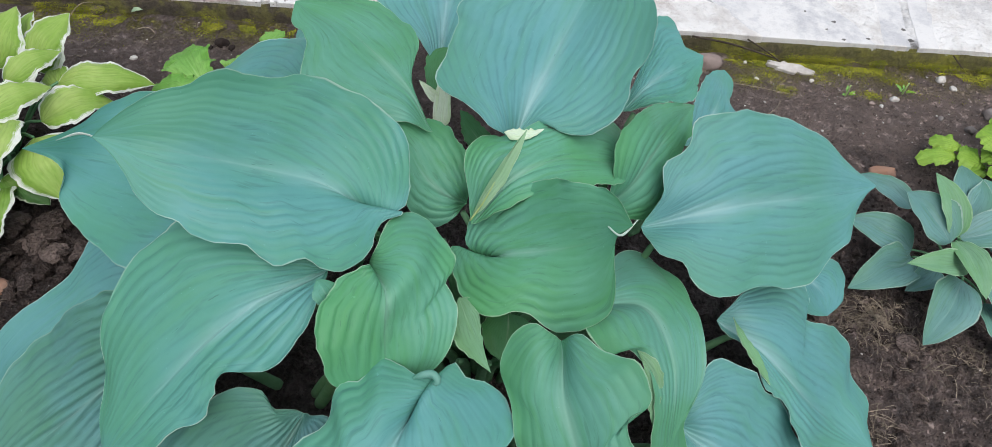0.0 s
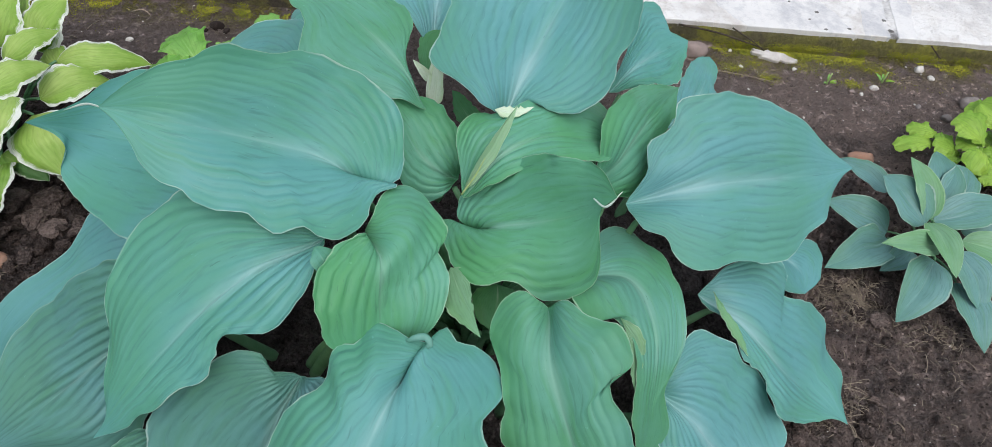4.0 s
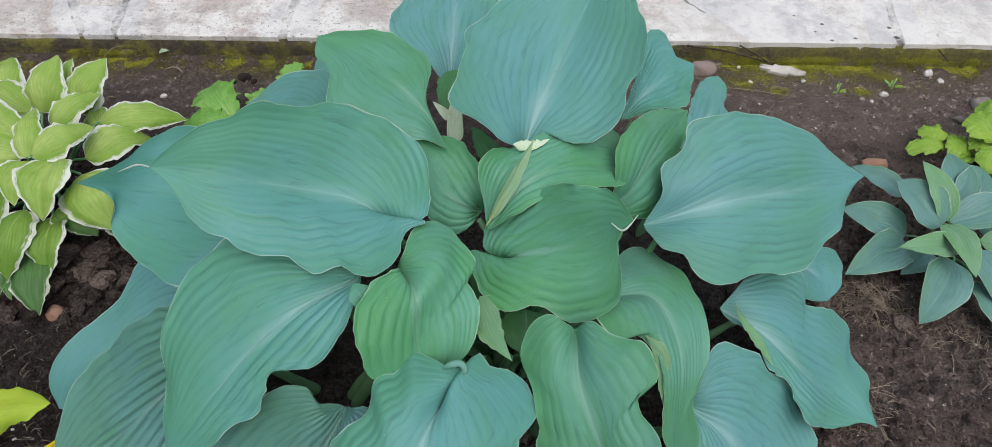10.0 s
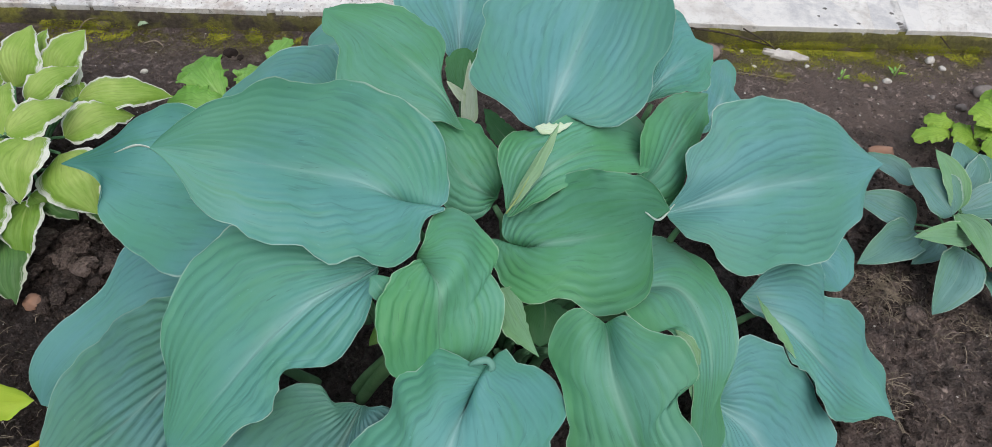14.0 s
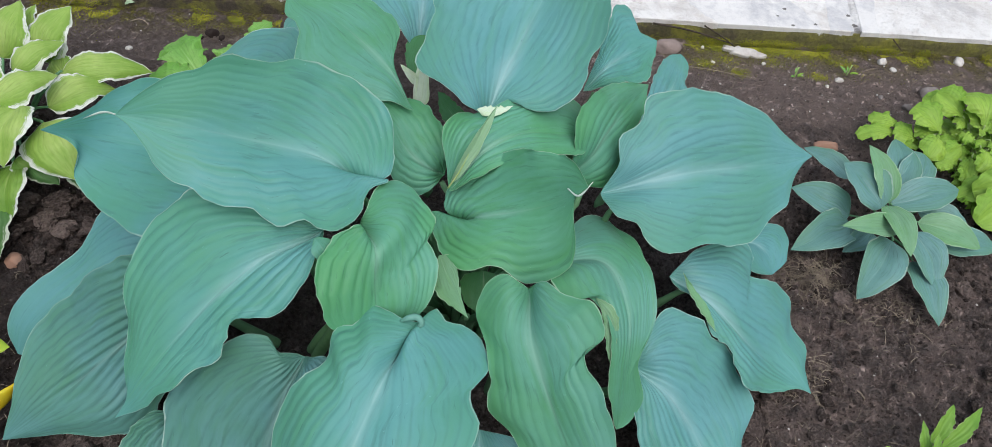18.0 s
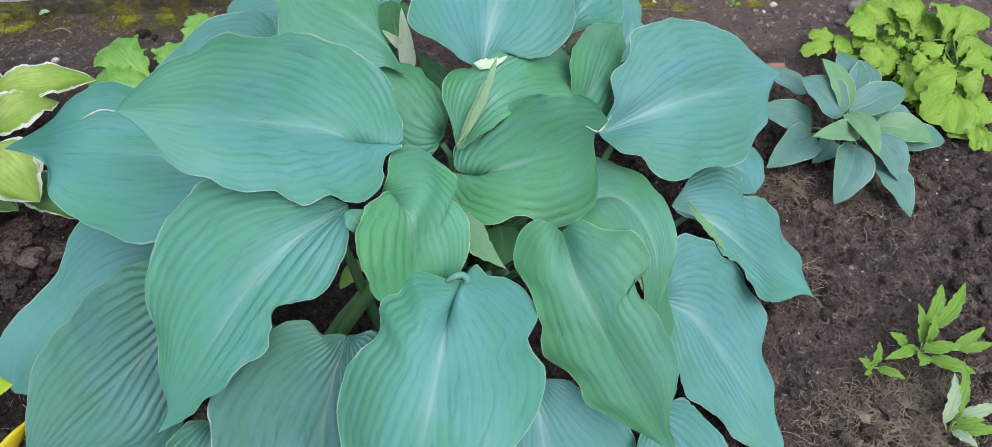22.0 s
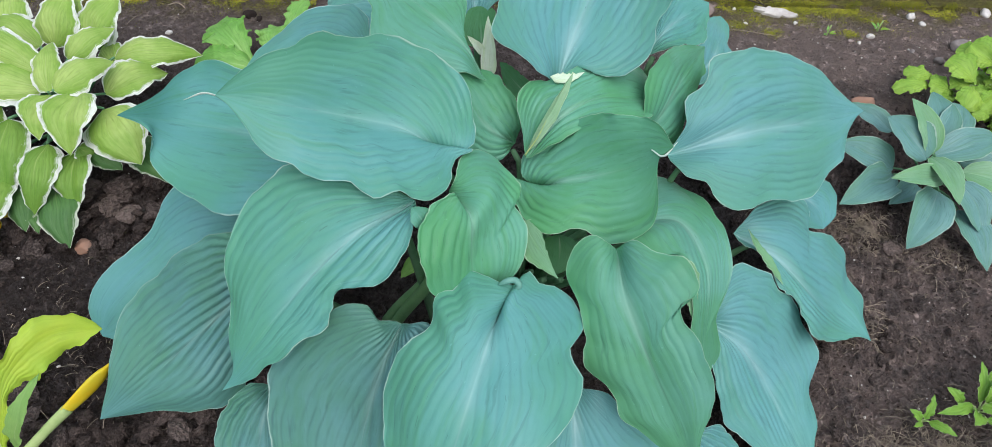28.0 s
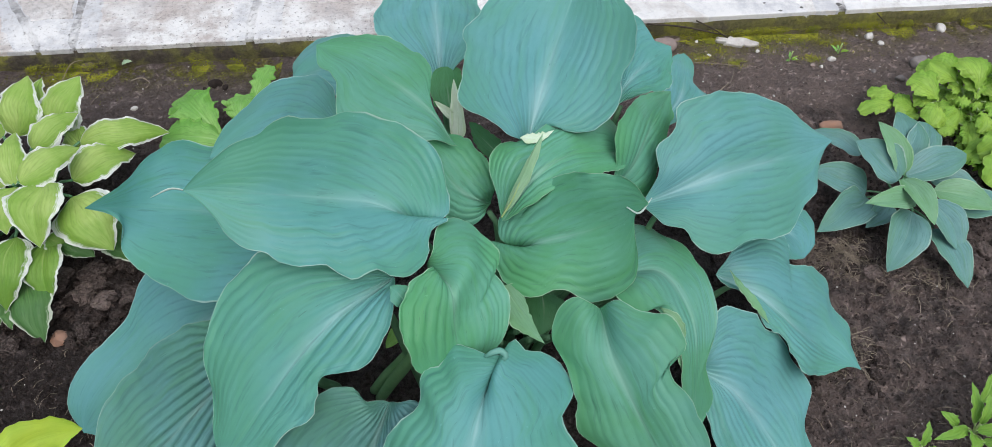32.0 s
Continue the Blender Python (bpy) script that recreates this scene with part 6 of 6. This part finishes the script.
salad_leaf(1.091, 0.724, 0.02, 0.973, 0.69, 0.03, 0.044)
salad_leaf(1.098, 0.739, 0.03, 1.012, 0.754, 0.04, 0.041)
salad_leaf(1.137, 0.693, 0.03, 1.068, 0.714, 0.05, 0.064)
salad_leaf(1.139, 0.688, 0.02, 1.084, 0.667, 0.03, 0.041)
salad_leaf(1.181, 0.701, 0.06, 1.109, 0.759, 0.09, 0.076)
salad_leaf(1.165, 0.693, 0.06, 1.133, 0.618, 0.05, 0.063)
salad_leaf(1.244, 0.758, 0.08, 1.172, 0.803, 0.11, 0.077)
salad_leaf(1.283, 0.718, 0.09, 1.271, 0.813, 0.12, 0.088)
salad_leaf(1.269, 0.75, 0.05, 1.229, 0.762, 0.07, 0.042)
salad_leaf(1.23, 0.718, 0.05, 1.263, 0.692, 0.06, 0.029)
salad_leaf(1.274, 0.704, 0.05, 1.284, 0.67, 0.06, 0.035)
salad_leaf(1.36, 0.685, 0.08, 1.355, 0.789, 0.12, 0.082)
salad_leaf(1.386, 0.676, 0.08, 1.486, 0.775, 0.11, 0.082)
salad_leaf(1.299, 0.688, 0.07, 1.31, 0.618, 0.07, 0.052)
salad_leaf(1.242, 0.69, 0.04, 1.167, 0.629, 0.04, 0.052)
salad_leaf(1.216, 0.632, 0.03, 1.16, 0.615, 0.03, 0.035)
salad_leaf(1.228, 0.628, 0.04, 1.219, 0.556, 0.03, 0.04)
salad_leaf(1.265, 0.653, 0.07, 1.238, 0.58, 0.06, 0.045)
salad_leaf(1.326, 0.627, 0.07, 1.31, 0.568, 0.07, 0.045)
salad_leaf(1.335, 0.556, 0.08, 1.205, 0.507, 0.06, 0.072)
salad_leaf(1.367, 0.623, 0.08, 1.475, 0.666, 0.08, 0.092)
salad_leaf(1.359, 0.581, 0.08, 1.479, 0.62, 0.06, 0.085)
salad_leaf(1.33, 0.535, 0.07, 1.404, 0.515, 0.05, 0.078)
salad_leaf(1.317, 0.533, 0.05, 1.21, 0.429, 0.03, 0.088)
salad_leaf(1.336, 0.511, 0.04, 1.278, 0.389, 0.02, 0.088)
salad_leaf(1.372, 0.51, 0.04, 1.375, 0.416, 0.025, 0.072)
salad_leaf(1.335, 0.422, 0.02, 1.31, 0.331, 0.015, 0.032)
salad_leaf(1.36, 0.413, 0.02, 1.343, 0.33, 0.015, 0.032)
salad_leaf(1.205, 0.523, 0.03, 1.218, 0.486, 0.02, 0.045)
salad_leaf(1.388, 0.774, 0.06, 1.392, 0.688, 0.07, 0.053)
salad_leaf(1.284, 0.616, 0.05, 1.285, 0.541, 0.05, 0.057)
salad_leaf(1.255, 0.438, 0.02, 1.243, 0.475, 0.03, 0.05)
herb((1.31, 0.70), 22, 0.14, 0.04, LETTUCE, 5, "low green leafy herb with rounded scalloped leaves")
herb((1.36, 0.50), 14, 0.10, 0.02, LETTUCE, 7, "low green leafy herb spreading over the soil")

salad = thing("leafy_herb", (-0.70, 0.58, -0.01), "young green herb with toothed leaves behind the hosta", "plant", "herbs in the bed")
for k, (b, e, w) in enumerate((((-0.69, 0.54, 0.06), (-0.838, 0.706, 0.05), 0.112), ((-0.66, 0.585, 0.05), (-0.680, 0.722, 0.045), 0.088), ((-0.655, 0.525, 0.06), (-0.848, 0.548, 0.05), 0.108), ((-0.68, 0.52, 0.03), (-0.80, 0.455, 0.04), 0.080), ((-0.64, 0.61, 0.03), (-0.650, 0.715, 0.04), 0.05))):
    lobed(salad, b, e, w, HERB, 300 + k, lobes=6, teeth=0.17, ruffle=0.009, cup=-0.12, arch=0.16)
salad2 = thing("leafy_herb", (-0.665, 0.77, -0.01), "single toothed herb leaf beside the hosta", "plant", "herbs in the bed")
lobed(salad2, (-0.662, 0.70, 0.015), (-0.630, 0.842, 0.045), 0.056, HERB, 310, lobes=6, teeth=0.20, ruffle=0.005)


# ---- narrow-leaved weeds ----
def weed(at, count, long, seed, label):
    plant = thing("weed", (at[0], at[1], -0.01), label, "weed", "weeds in the soil")
    rnd = random.Random(seed)
    for k in range(count):
        turn = radians(360 * ((k * 0.618) % 1.0) + rnd.uniform(-15, 15))
        d = Vector((math.cos(turn), math.sin(turn), 0))
        b = Vector((at[0], at[1], 0.002)) + d * 0.006 + Vector((0, 0, 0.03 * rnd.random() * (long > 0.05)))
        e = b + d * long * rnd.uniform(0.7, 1.1) + Vector((0, 0, long * rnd.uniform(0.15, 0.75)))
        ovate(plant, b, e, long * rnd.uniform(0.28, 0.40), HERB if k % 3 else LETTUCE, arch=0.08, seed=seed * 50 + k, rows=12, cols=5, veins=2)
    tube("stem", [(at[0], at[1], -0.01), (at[0], at[1], 0.03)], (0.003, 0.002), STALK_PALE, plant, sides=6, steps=4)


plants = []
for x, y, label in ((0.925, -0.20, "small green weed with toothed narrow leaves in soil"), (0.80, -0.23, "tiny green weed seedling with few narrow leaves"), (0.90, -0.37, "small green weed with pale leaf undersides in soil")):
    plants.append(thing("weed", (x, y, -0.01), label, "weed", "weeds in the soil"))


def sprout_leaf(x, y, z, tx, ty, tz, w, n):
    """A narrow toothed leaf of the n-th weed."""
    k = len(plants[n].children)
    tx, ty, tz = x + 0.95 * (tx - x), y + 0.95 * (ty - y), tz + 0.016
    leaf = ovate(plants[n], (x, y, z), (tx, ty, tz), w * 1.0, WEED_PALE if n == 2 and k % 2 == 0 else WEED, arch=0.10, seed=800 + 20 * n + k, rows=40, cols=8, veins=2, wave=0.002, cup=0.35, scallop=0.0009, groove=0.0008)
    foot = plants[n].location
    tube("leaf_stalk", [foot, foot.lerp(Vector((x, y, z)), 0.6) + Vector((0, 0, 0.004)), (x, y, z + 0.001)], (0.0018, 0.0016, 0.0014), STALK_PALE, leaf, sides=6, steps=5)


sprout_leaf(0.916, -0.193, 0.02, 0.916, -0.122, 0.05, 0.024, 0)
sprout_leaf(0.943, -0.153, 0.03, 0.981, -0.085, 0.06, 0.029, 0)
sprout_leaf(0.963, -0.161, 0.02, 1.046, -0.078, 0.05, 0.029, 0)
sprout_leaf(0.922, -0.198, 0.03, 0.933, -0.151, 0.06, 0.021, 0)
sprout_leaf(0.908, -0.21, 0.03, 0.972, -0.221, 0.04, 0.026, 0)
sprout_leaf(0.98, -0.205, 0.02, 1.054, -0.174, 0.03, 0.021, 0)
sprout_leaf(0.989, -0.212, 0.02, 1.06, -0.209, 0.02, 0.021, 0)
sprout_leaf(0.918, -0.226, 0.02, 0.994, -0.272, 0.015, 0.028, 0)
sprout_leaf(0.906, -0.214, 0.02, 0.882, -0.248, 0.015, 0.033, 0)
sprout_leaf(0.9, -0.201, 0.02, 0.807, -0.232, 0.02, 0.023, 0)
sprout_leaf(0.882, -0.197, 0.02, 0.843, -0.174, 0.025, 0.023, 0)
sprout_leaf(0.79, -0.238, 0.015, 0.759, -0.224, 0.02, 0.019, 1)
sprout_leaf(0.797, -0.235, 0.015, 0.809, -0.196, 0.035, 0.017, 1)
sprout_leaf(0.804, -0.239, 0.015, 0.843, -0.273, 0.015, 0.019, 1)
sprout_leaf(0.791, -0.24, 0.012, 0.761, -0.258, 0.012, 0.012, 1)
sprout_leaf(0.884, -0.36, 0.02, 0.92, -0.276, 0.05, 0.027, 2)
sprout_leaf(0.906, -0.355, 0.02, 0.945, -0.253, 0.06, 0.023, 2)
sprout_leaf(0.911, -0.35, 0.02, 0.999, -0.338, 0.03, 0.025, 2)
sprout_leaf(0.899, -0.369, 0.015, 0.981, -0.386, 0.02, 0.024, 2)
sprout_leaf(0.897, -0.374, 0.015, 0.921, -0.414, 0.015, 0.021, 2)
sprout_leaf(0.899, -0.362, 0.03, 0.943, -0.371, 0.04, 0.016, 2)
weed((1.02, 0.985), 5, 0.022, 4, "tiny green weed seedling beside the paving")
weed((0.86, 0.945), 4, 0.02, 6, "tiny green weed seedling beside the paving")

# ---- stones ----
stone("stone", (0.492, 1.000), (0.085, 0.065, 0.045), STONE_PINK, "pinkish rounded stone lying by the paving edge", 10, 1)
# a flat broken chip of white stone, propped on the moss
ring = [(0.060 * (1 + 0.22 * math.sin(2.3 * i) + 0.14 * math.sin(5.1 * i + 1)) * math.cos(i * math.pi / 11), 0.015 * (1 + 0.30 * math.sin(3.7 * i + 0.5) + 0.2 * math.cos(6.3 * i)) * math.sin(i * math.pi / 11)) for i in range(22)]
flake = part("stone", prism(ring, 0.0, 0.010, 0.003, 0.0, 3), STONE_WHITE)
flake.matrix_basis = pose(0.722, 1.026, height(0.722, 1.026) + 0.002, 6, 2, -4)
tagged(flake, "long flat white stone chip on moss", "stone")
for k, (x, y, s) in enumerate(((0.992, 0.955, 0.026), (1.14, 1.062, 0.034), (1.379, 1.105, 0.040), (1.163, 1.028, 0.024), (0.627, 0.968, 0.014), (-0.983, 0.717, 0.020), (0.60, 1.03, 0.014), (0.95, 0.92, 0.014), (1.02, 1.0, 0.012))):
    stone("pebble", (x, y), (s, s * 0.8, s * 0.6), STONE_WHITE, "small whitish pebble on the soil", 37 * k, 10 + k, "pebble", "pebbles")
stone("stone", (1.245, 0.935), (0.075, 0.045, 0.03), STONE_GREY, "grey angular stone beside the herb", 25, 30)
stone("stone", (-1.158, 0.888), (0.042, 0.034, 0.026), STONE_BROWN, "grey-brown stone bedded in moss by the paving", 15, 41)
for x, y, w, turn, k in ((-0.790, 0.818, 0.040, 20, 42), (-0.760, 0.806, 0.024, 70, 43), (-0.815, 0.800, 0.018, 130, 44)):
    stone("clod", (x, y), (w, w * 0.75, w * 0.6), DARK_CLOD, "dark lump of damp earth on the soil", turn, k, "clod")
stone("pebble", (0.775, 0.985), (0.016, 0.013, 0.010), STONE_WHITE, "small whitish pebble on the soil", 11, 43, "pebble", "pebbles")
stone("pebble", (0.925, 0.925), (0.020, 0.016, 0.012), STONE_PINK, "small pinkish pebble on the soil", 50, 44, "pebble", "pebbles")
stone("pebble", (1.10, 0.900), (0.018, 0.014, 0.012), STONE_GREY, "small grey pebble on the soil", 80, 45, "pebble", "pebbles")
stone("stone", (1.166, 0.868), (0.030, 0.028, 0.022), STONE_GREY, "small rounded grey stone on the soil", 0, 31)
stone("brick_fragment", (0.905, 0.672), (0.085, 0.03, 0.03), BRICK, "reddish weathered brick fragment lying in soil", 6, 32, "brick")
stone("stone", (-0.943, 0.020), (0.040, 0.036, 0.03), BRICK, "small brownish stone beside the white-edged hosta", 40, 33)
stone("stone", (-0.761, -0.428), (0.030, 0.026, 0.020), STONE_WHITE, "small pale grey stone lying in soil", 20, 36)
stone("stone", (0.75, -0.33), (0.03, 0.025, 0.02), STONE_PINK, "small pinkish stone lying in soil", 40, 34)


# ---- twigs and a withered leaf along the paving ----
for ends, thick in ((((0.442, 1.045, 0.047), (0.56, 1.046, 0.036), (0.688, 1.045, 0.008)), 0.0028), (((0.593, 1.062, 0.048), (0.65, 1.050, 0.026), (0.694, 1.036, 0.006)), 0.0022), (((1.162, 1.113, 0.044), (1.19, 1.108, 0.022), (1.214, 1.103, 0.004)), 0.002)):
    twig = tube("twig", ends, (thick, thick, thick * 0.6), TWIG, sides=6, steps=10)
    tagged(twig, "thin dark dry twig leaning on the paving edge", "twig", "twigs")
for ends, thick in ((((-1.02, 0.822, 0.004), (-0.99, 0.826, 0.012), (-0.965, 0.812, 0.006), (-0.972, 0.795, 0.003)), 0.0016), (((-1.205, 0.80, 0.004), (-1.185, 0.86, 0.03), (-1.165, 0.905, 0.01)), 0.0012), (((0.55, 0.925, 0.003), (0.64, 0.915, 0.006), (0.74, 0.905, 0.003)), 0.0011), (((0.62, 0.80, 0.003), (0.66, 0.84, 0.006), (0.68, 0.885, 0.003)), 0.0013)):
    twig = tube("dry_stem", ends, (thick, thick, thick * 0.6), STRAW, sides=6, steps=10)
    tagged(twig, "thin pale dry stem lying on the soil", "twig", "dry stems")
withered = thing("withered_leaf", (-1.05, 0.892, 0.0), "pale grey-green withered leaf lying on moss", "leaf")
ovate(withered, (-1.064, 0.889, 0.006), (-1.036, 0.899, 0.010), 0.013, WEED_PALE, arch=0.2, seed=950, cup=0.3, rows=14, cols=5)


# ---- crumbs, clods, straw and moss ----
def scatter(name, material, template, places, label, category, uneven=0.75, smooth=False):
    """Many small lumps as one object: a place, three sizes and a turn for each."""
    tv, tf = template
    verts, faces = [], []
    rnd = np.random.RandomState(len(places))
    for x, y, z, sx, sy, sz, turn in places:
        c, s = math.cos(turn), math.sin(turn)
        w = tv * (1 + uneven * (rnd.rand(len(tv), 1) - 0.5)) * (sx, sy, sz)
        w = np.stack([c * w[:, 0] - s * w[:, 1] + x, s * w[:, 0] + c * w[:, 1] + y, w[:, 2] + z], 1)
        base = len(verts)
        verts.extend(w.tolist())
        faces.extend([[base + i for i in f] for f in tf])
    ob = part(name, from_arrays(name, verts, faces, smooth=smooth), material)
    return tagged(ob, label, category, kind="stuff")


def lump(subdivisions):
    bm = bmesh.new()
    bmesh.ops.create_icosphere(bm, subdivisions=subdivisions, radius=0.5)
    bm.verts.ensure_lookup_table()
    out = (np.array([v.co[:] for v in bm.verts]), [[v.index for v in f.verts] for f in bm.faces])
    bm.free()
    return out


def in_view(x, y):
    """The strip of bed that the walk looks at, clear of the dark heart of the plant."""
    return y < kerb_y(x) - 0.02 and abs(x) < 1.75 and ((x / 0.55) ** 2 + ((y - 0.05) / 0.42) ** 2 > 1)


rng = random.Random(11)
clods, crumbs, grit = [], [], []
while len(clods) < 5200:
    x, y = rng.uniform(-1.75, 1.75), rng.uniform(-0.85, 0.8)
    if not in_view(x, y) or y > kerb_y(x) - 0.4 * rng.random() - 0.4 or (x > 0.45 and y > -0.5 and rng.random() < 0.72) or noise.noise(Vector((x * 2.5, y * 2.5, 9))) < -0.45 + 0.3 * rng.random():
        continue
    s = 0.006 + 0.040 * rng.random() ** 3.2
    clods.append((x, y, height(x, y) + 0.20 * s, s * rng.uniform(0.8, 1.5), s * rng.uniform(0.8, 1.2), s * rng.uniform(0.5, 0.85), rng.uniform(0, 6.28)))
while len(crumbs) < 32000:
    x, y = rng.uniform(-1.75, 1.75), rng.uniform(-0.85, 1.15)
    if not in_view(x, y):
        continue
    if x > 0.2 and y > kerb_y(x) - 0.45 and rng.random() < 0.8:
        continue
    s = 0.0025 + 0.0065 * rng.random() ** 2
    crumbs.append((x, y, height(x, y) + 0.2 * s, s * rng.uniform(0.8, 1.5), s, s * 0.8, rng.uniform(0, 6.28)))
while len(grit) < 1300:
    x, y = rng.uniform(-1.75, 1.75), rng.uniform(-0.85, 1.2)
    if not in_view(x, y):
        continue
    s = 0.002 + 0.005 * rng.random() ** 3
    grit.append((x, y, height(x, y) + 0.25 * s, s * rng.uniform(0.8, 1.6), s, s * 0.8, rng.uniform(0, 6.28)))

# the largest clods lie loose, each a piece of its own; a few shapes serve them all
clods.sort(key=lambda c: -c[3] * (abs(c[0]) < 1.2))
SHAPES = []
for k in range(10):
    # broken faces, crumbling edges
    tv, tf = lump(3)
    r = np.random.RandomState(70 + k)
    for n in r.normal(size=(9, 3)):
        n /= np.linalg.norm(n)
        over = np.maximum(tv @ n - r.uniform(0.26, 0.40), 0)
        tv = tv - 0.9 * over[:, None] * n
    crumble = [1 + 0.22 * noise.noise(Vector(p) * 5 + Vector((k, 0, 0))) + 0.16 * noise.noise(Vector(p) * 13 + Vector((0, k, 0))) for p in tv]
    SHAPES.append(from_arrays("clod", tv * np.array(crumble)[:, None] * 1.15, tf))
for k, (x, y, z, sx, sy, sz, turn) in enumerate(clods[:300]):
    ob = part("clod", SHAPES[k % 10], CLOD_PIECE, ground)
    ob.matrix_local = stands(ground).inverted() @ pose(x, y, z, 0, 0, math.degrees(turn)) @ Matrix.Diagonal((sx, sy, sz, 1))
clods = clods[300:]
scatter("soil_clods", CLOD, lump(2), clods, "dark brown clods of dug soil", "soil", 0.85, True)
scatter("soil_crumbs", CLOD, lump(1), crumbs, "fine dark crumbs of soil", "soil")
scatter("grit", STONE_WHITE, lump(1), grit, "pale grit scattered over the soil", "grit")


def straw(places, name, label):
    """Dry stems and rootlets: thin bent strips with three edges."""
    verts, faces = [], []
    r = random.Random(len(places))
    for x, y, long, turn in places:
        bend, n = r.gauss(0, 0.3), 5
        ground_here = height(x, y)
        base = len(verts)
        w = r.uniform(0.0003, 0.0008)
        rise = r.uniform(0.0005, 0.008)
        for i in range(n):
            a = turn + bend * i / n
            for k in range(3):
                q = 2.1 * k
                verts.append((x + w * math.cos(q) * math.sin(a), y - w * math.cos(q) * math.cos(a), ground_here + 0.003 + rise * math.sin(3.1 * i / (n - 1)) + w * math.sin(q)))
            x, y = x + long / n * math.cos(a), y + long / n * math.sin(a)
        for i in range(n - 1):
            for k in range(3):
                faces.append((base + 3 * i + k, base + 3 * i + (k + 1) % 3, base + 3 * i + 3 + (k + 1) % 3, base + 3 * i + 3 + k))
    return tagged(part(name, from_arrays(name, verts, faces, False), STRAW), label, "straw", kind="stuff")


bits = []
for cx, cy, sx, sy, n in ((0.83, -0.345, 0.105, 0.055, 2900), (0.80, 0.16, 0.13, 0.08, 160), (0.79, 0.235, 0.040, 0.026, 520), (0.715, -0.02, 0.035, 0.03, 260), (0.98, 0.17, 0.05, 0.03, 140), (-0.85, -0.22, 0.10, 0.10, 220), (0.72, -0.1, 0.2, 0.2, 110), (1.05, 0.05, 0.2, 0.2, 60), (-1.0, 0.0, 0.4, 0.4, 70), (0.9, 0.8, 0.4, 0.12, 40), (-0.9, 0.8, 0.3, 0.08, 40), (0.0, -0.62, 0.6, 0.06, 60)):
    for k in range(n):
        x, y = rng.gauss(cx, sx), rng.gauss(cy, sy)
        if in_view(x, y):
            bits.append((x, y, rng.uniform(0.012, 0.024 + 0.05 * rng.random() ** 2), rng.uniform(0, 6.28)))
straw(bits, "dry_straw", "dry brown straw and rootlets on the soil")

tufts = []
while len(tufts) < 24000:
    x = rng.uniform(-1.9, 1.9)
    back = abs(rng.gauss(0, 0.030))
    if rng.random() < 0.12:
        back += rng.uniform(0, 0.1)
    y = kerb_y(x) - 0.012 - back
    if noise.noise(Vector((x * 4.5, y * 11, 5))) + noise.noise(Vector((x * 18, y * 22, 2))) * 0.9 < 0.02 + 0.25 * rng.random() or -0.62 < x < 0.48:
        continue
    s = rng.uniform(0.0009, 0.0022)
    tufts.append((x, y, height(x, y) + (0.004 if back > 0.02 else rng.uniform(0, 0.022)), s * 1.4, s * 1.2, s * 0.8, rng.uniform(0, 6.28)))
for cx, cy, r in ((0.66, 0.985, 0.045), (0.60, 0.955, 0.035), (0.70, 0.935, 0.03), (0.93, 0.957, 0.03), (-1.13, 0.84, 0.03), (0.63, 1.03, 0.05), (1.02, 1.03, 0.04), (0.80, 1.0, 0.05)):
    for k in range(420):
        x, y = rng.gauss(cx, r * 0.6), rng.gauss(cy, r * 0.35)
        s = rng.uniform(0.0009, 0.0022)
        if y < kerb_y(x) - 0.012:
            tufts.append((x, y, height(x, y) + 0.003, s * 1.4, s * 1.2, s * 0.8, rng.uniform(0, 6.28)))
scatter("moss", MOSS, lump(1), tufts, "yellow-green moss along the paving edge", "moss")
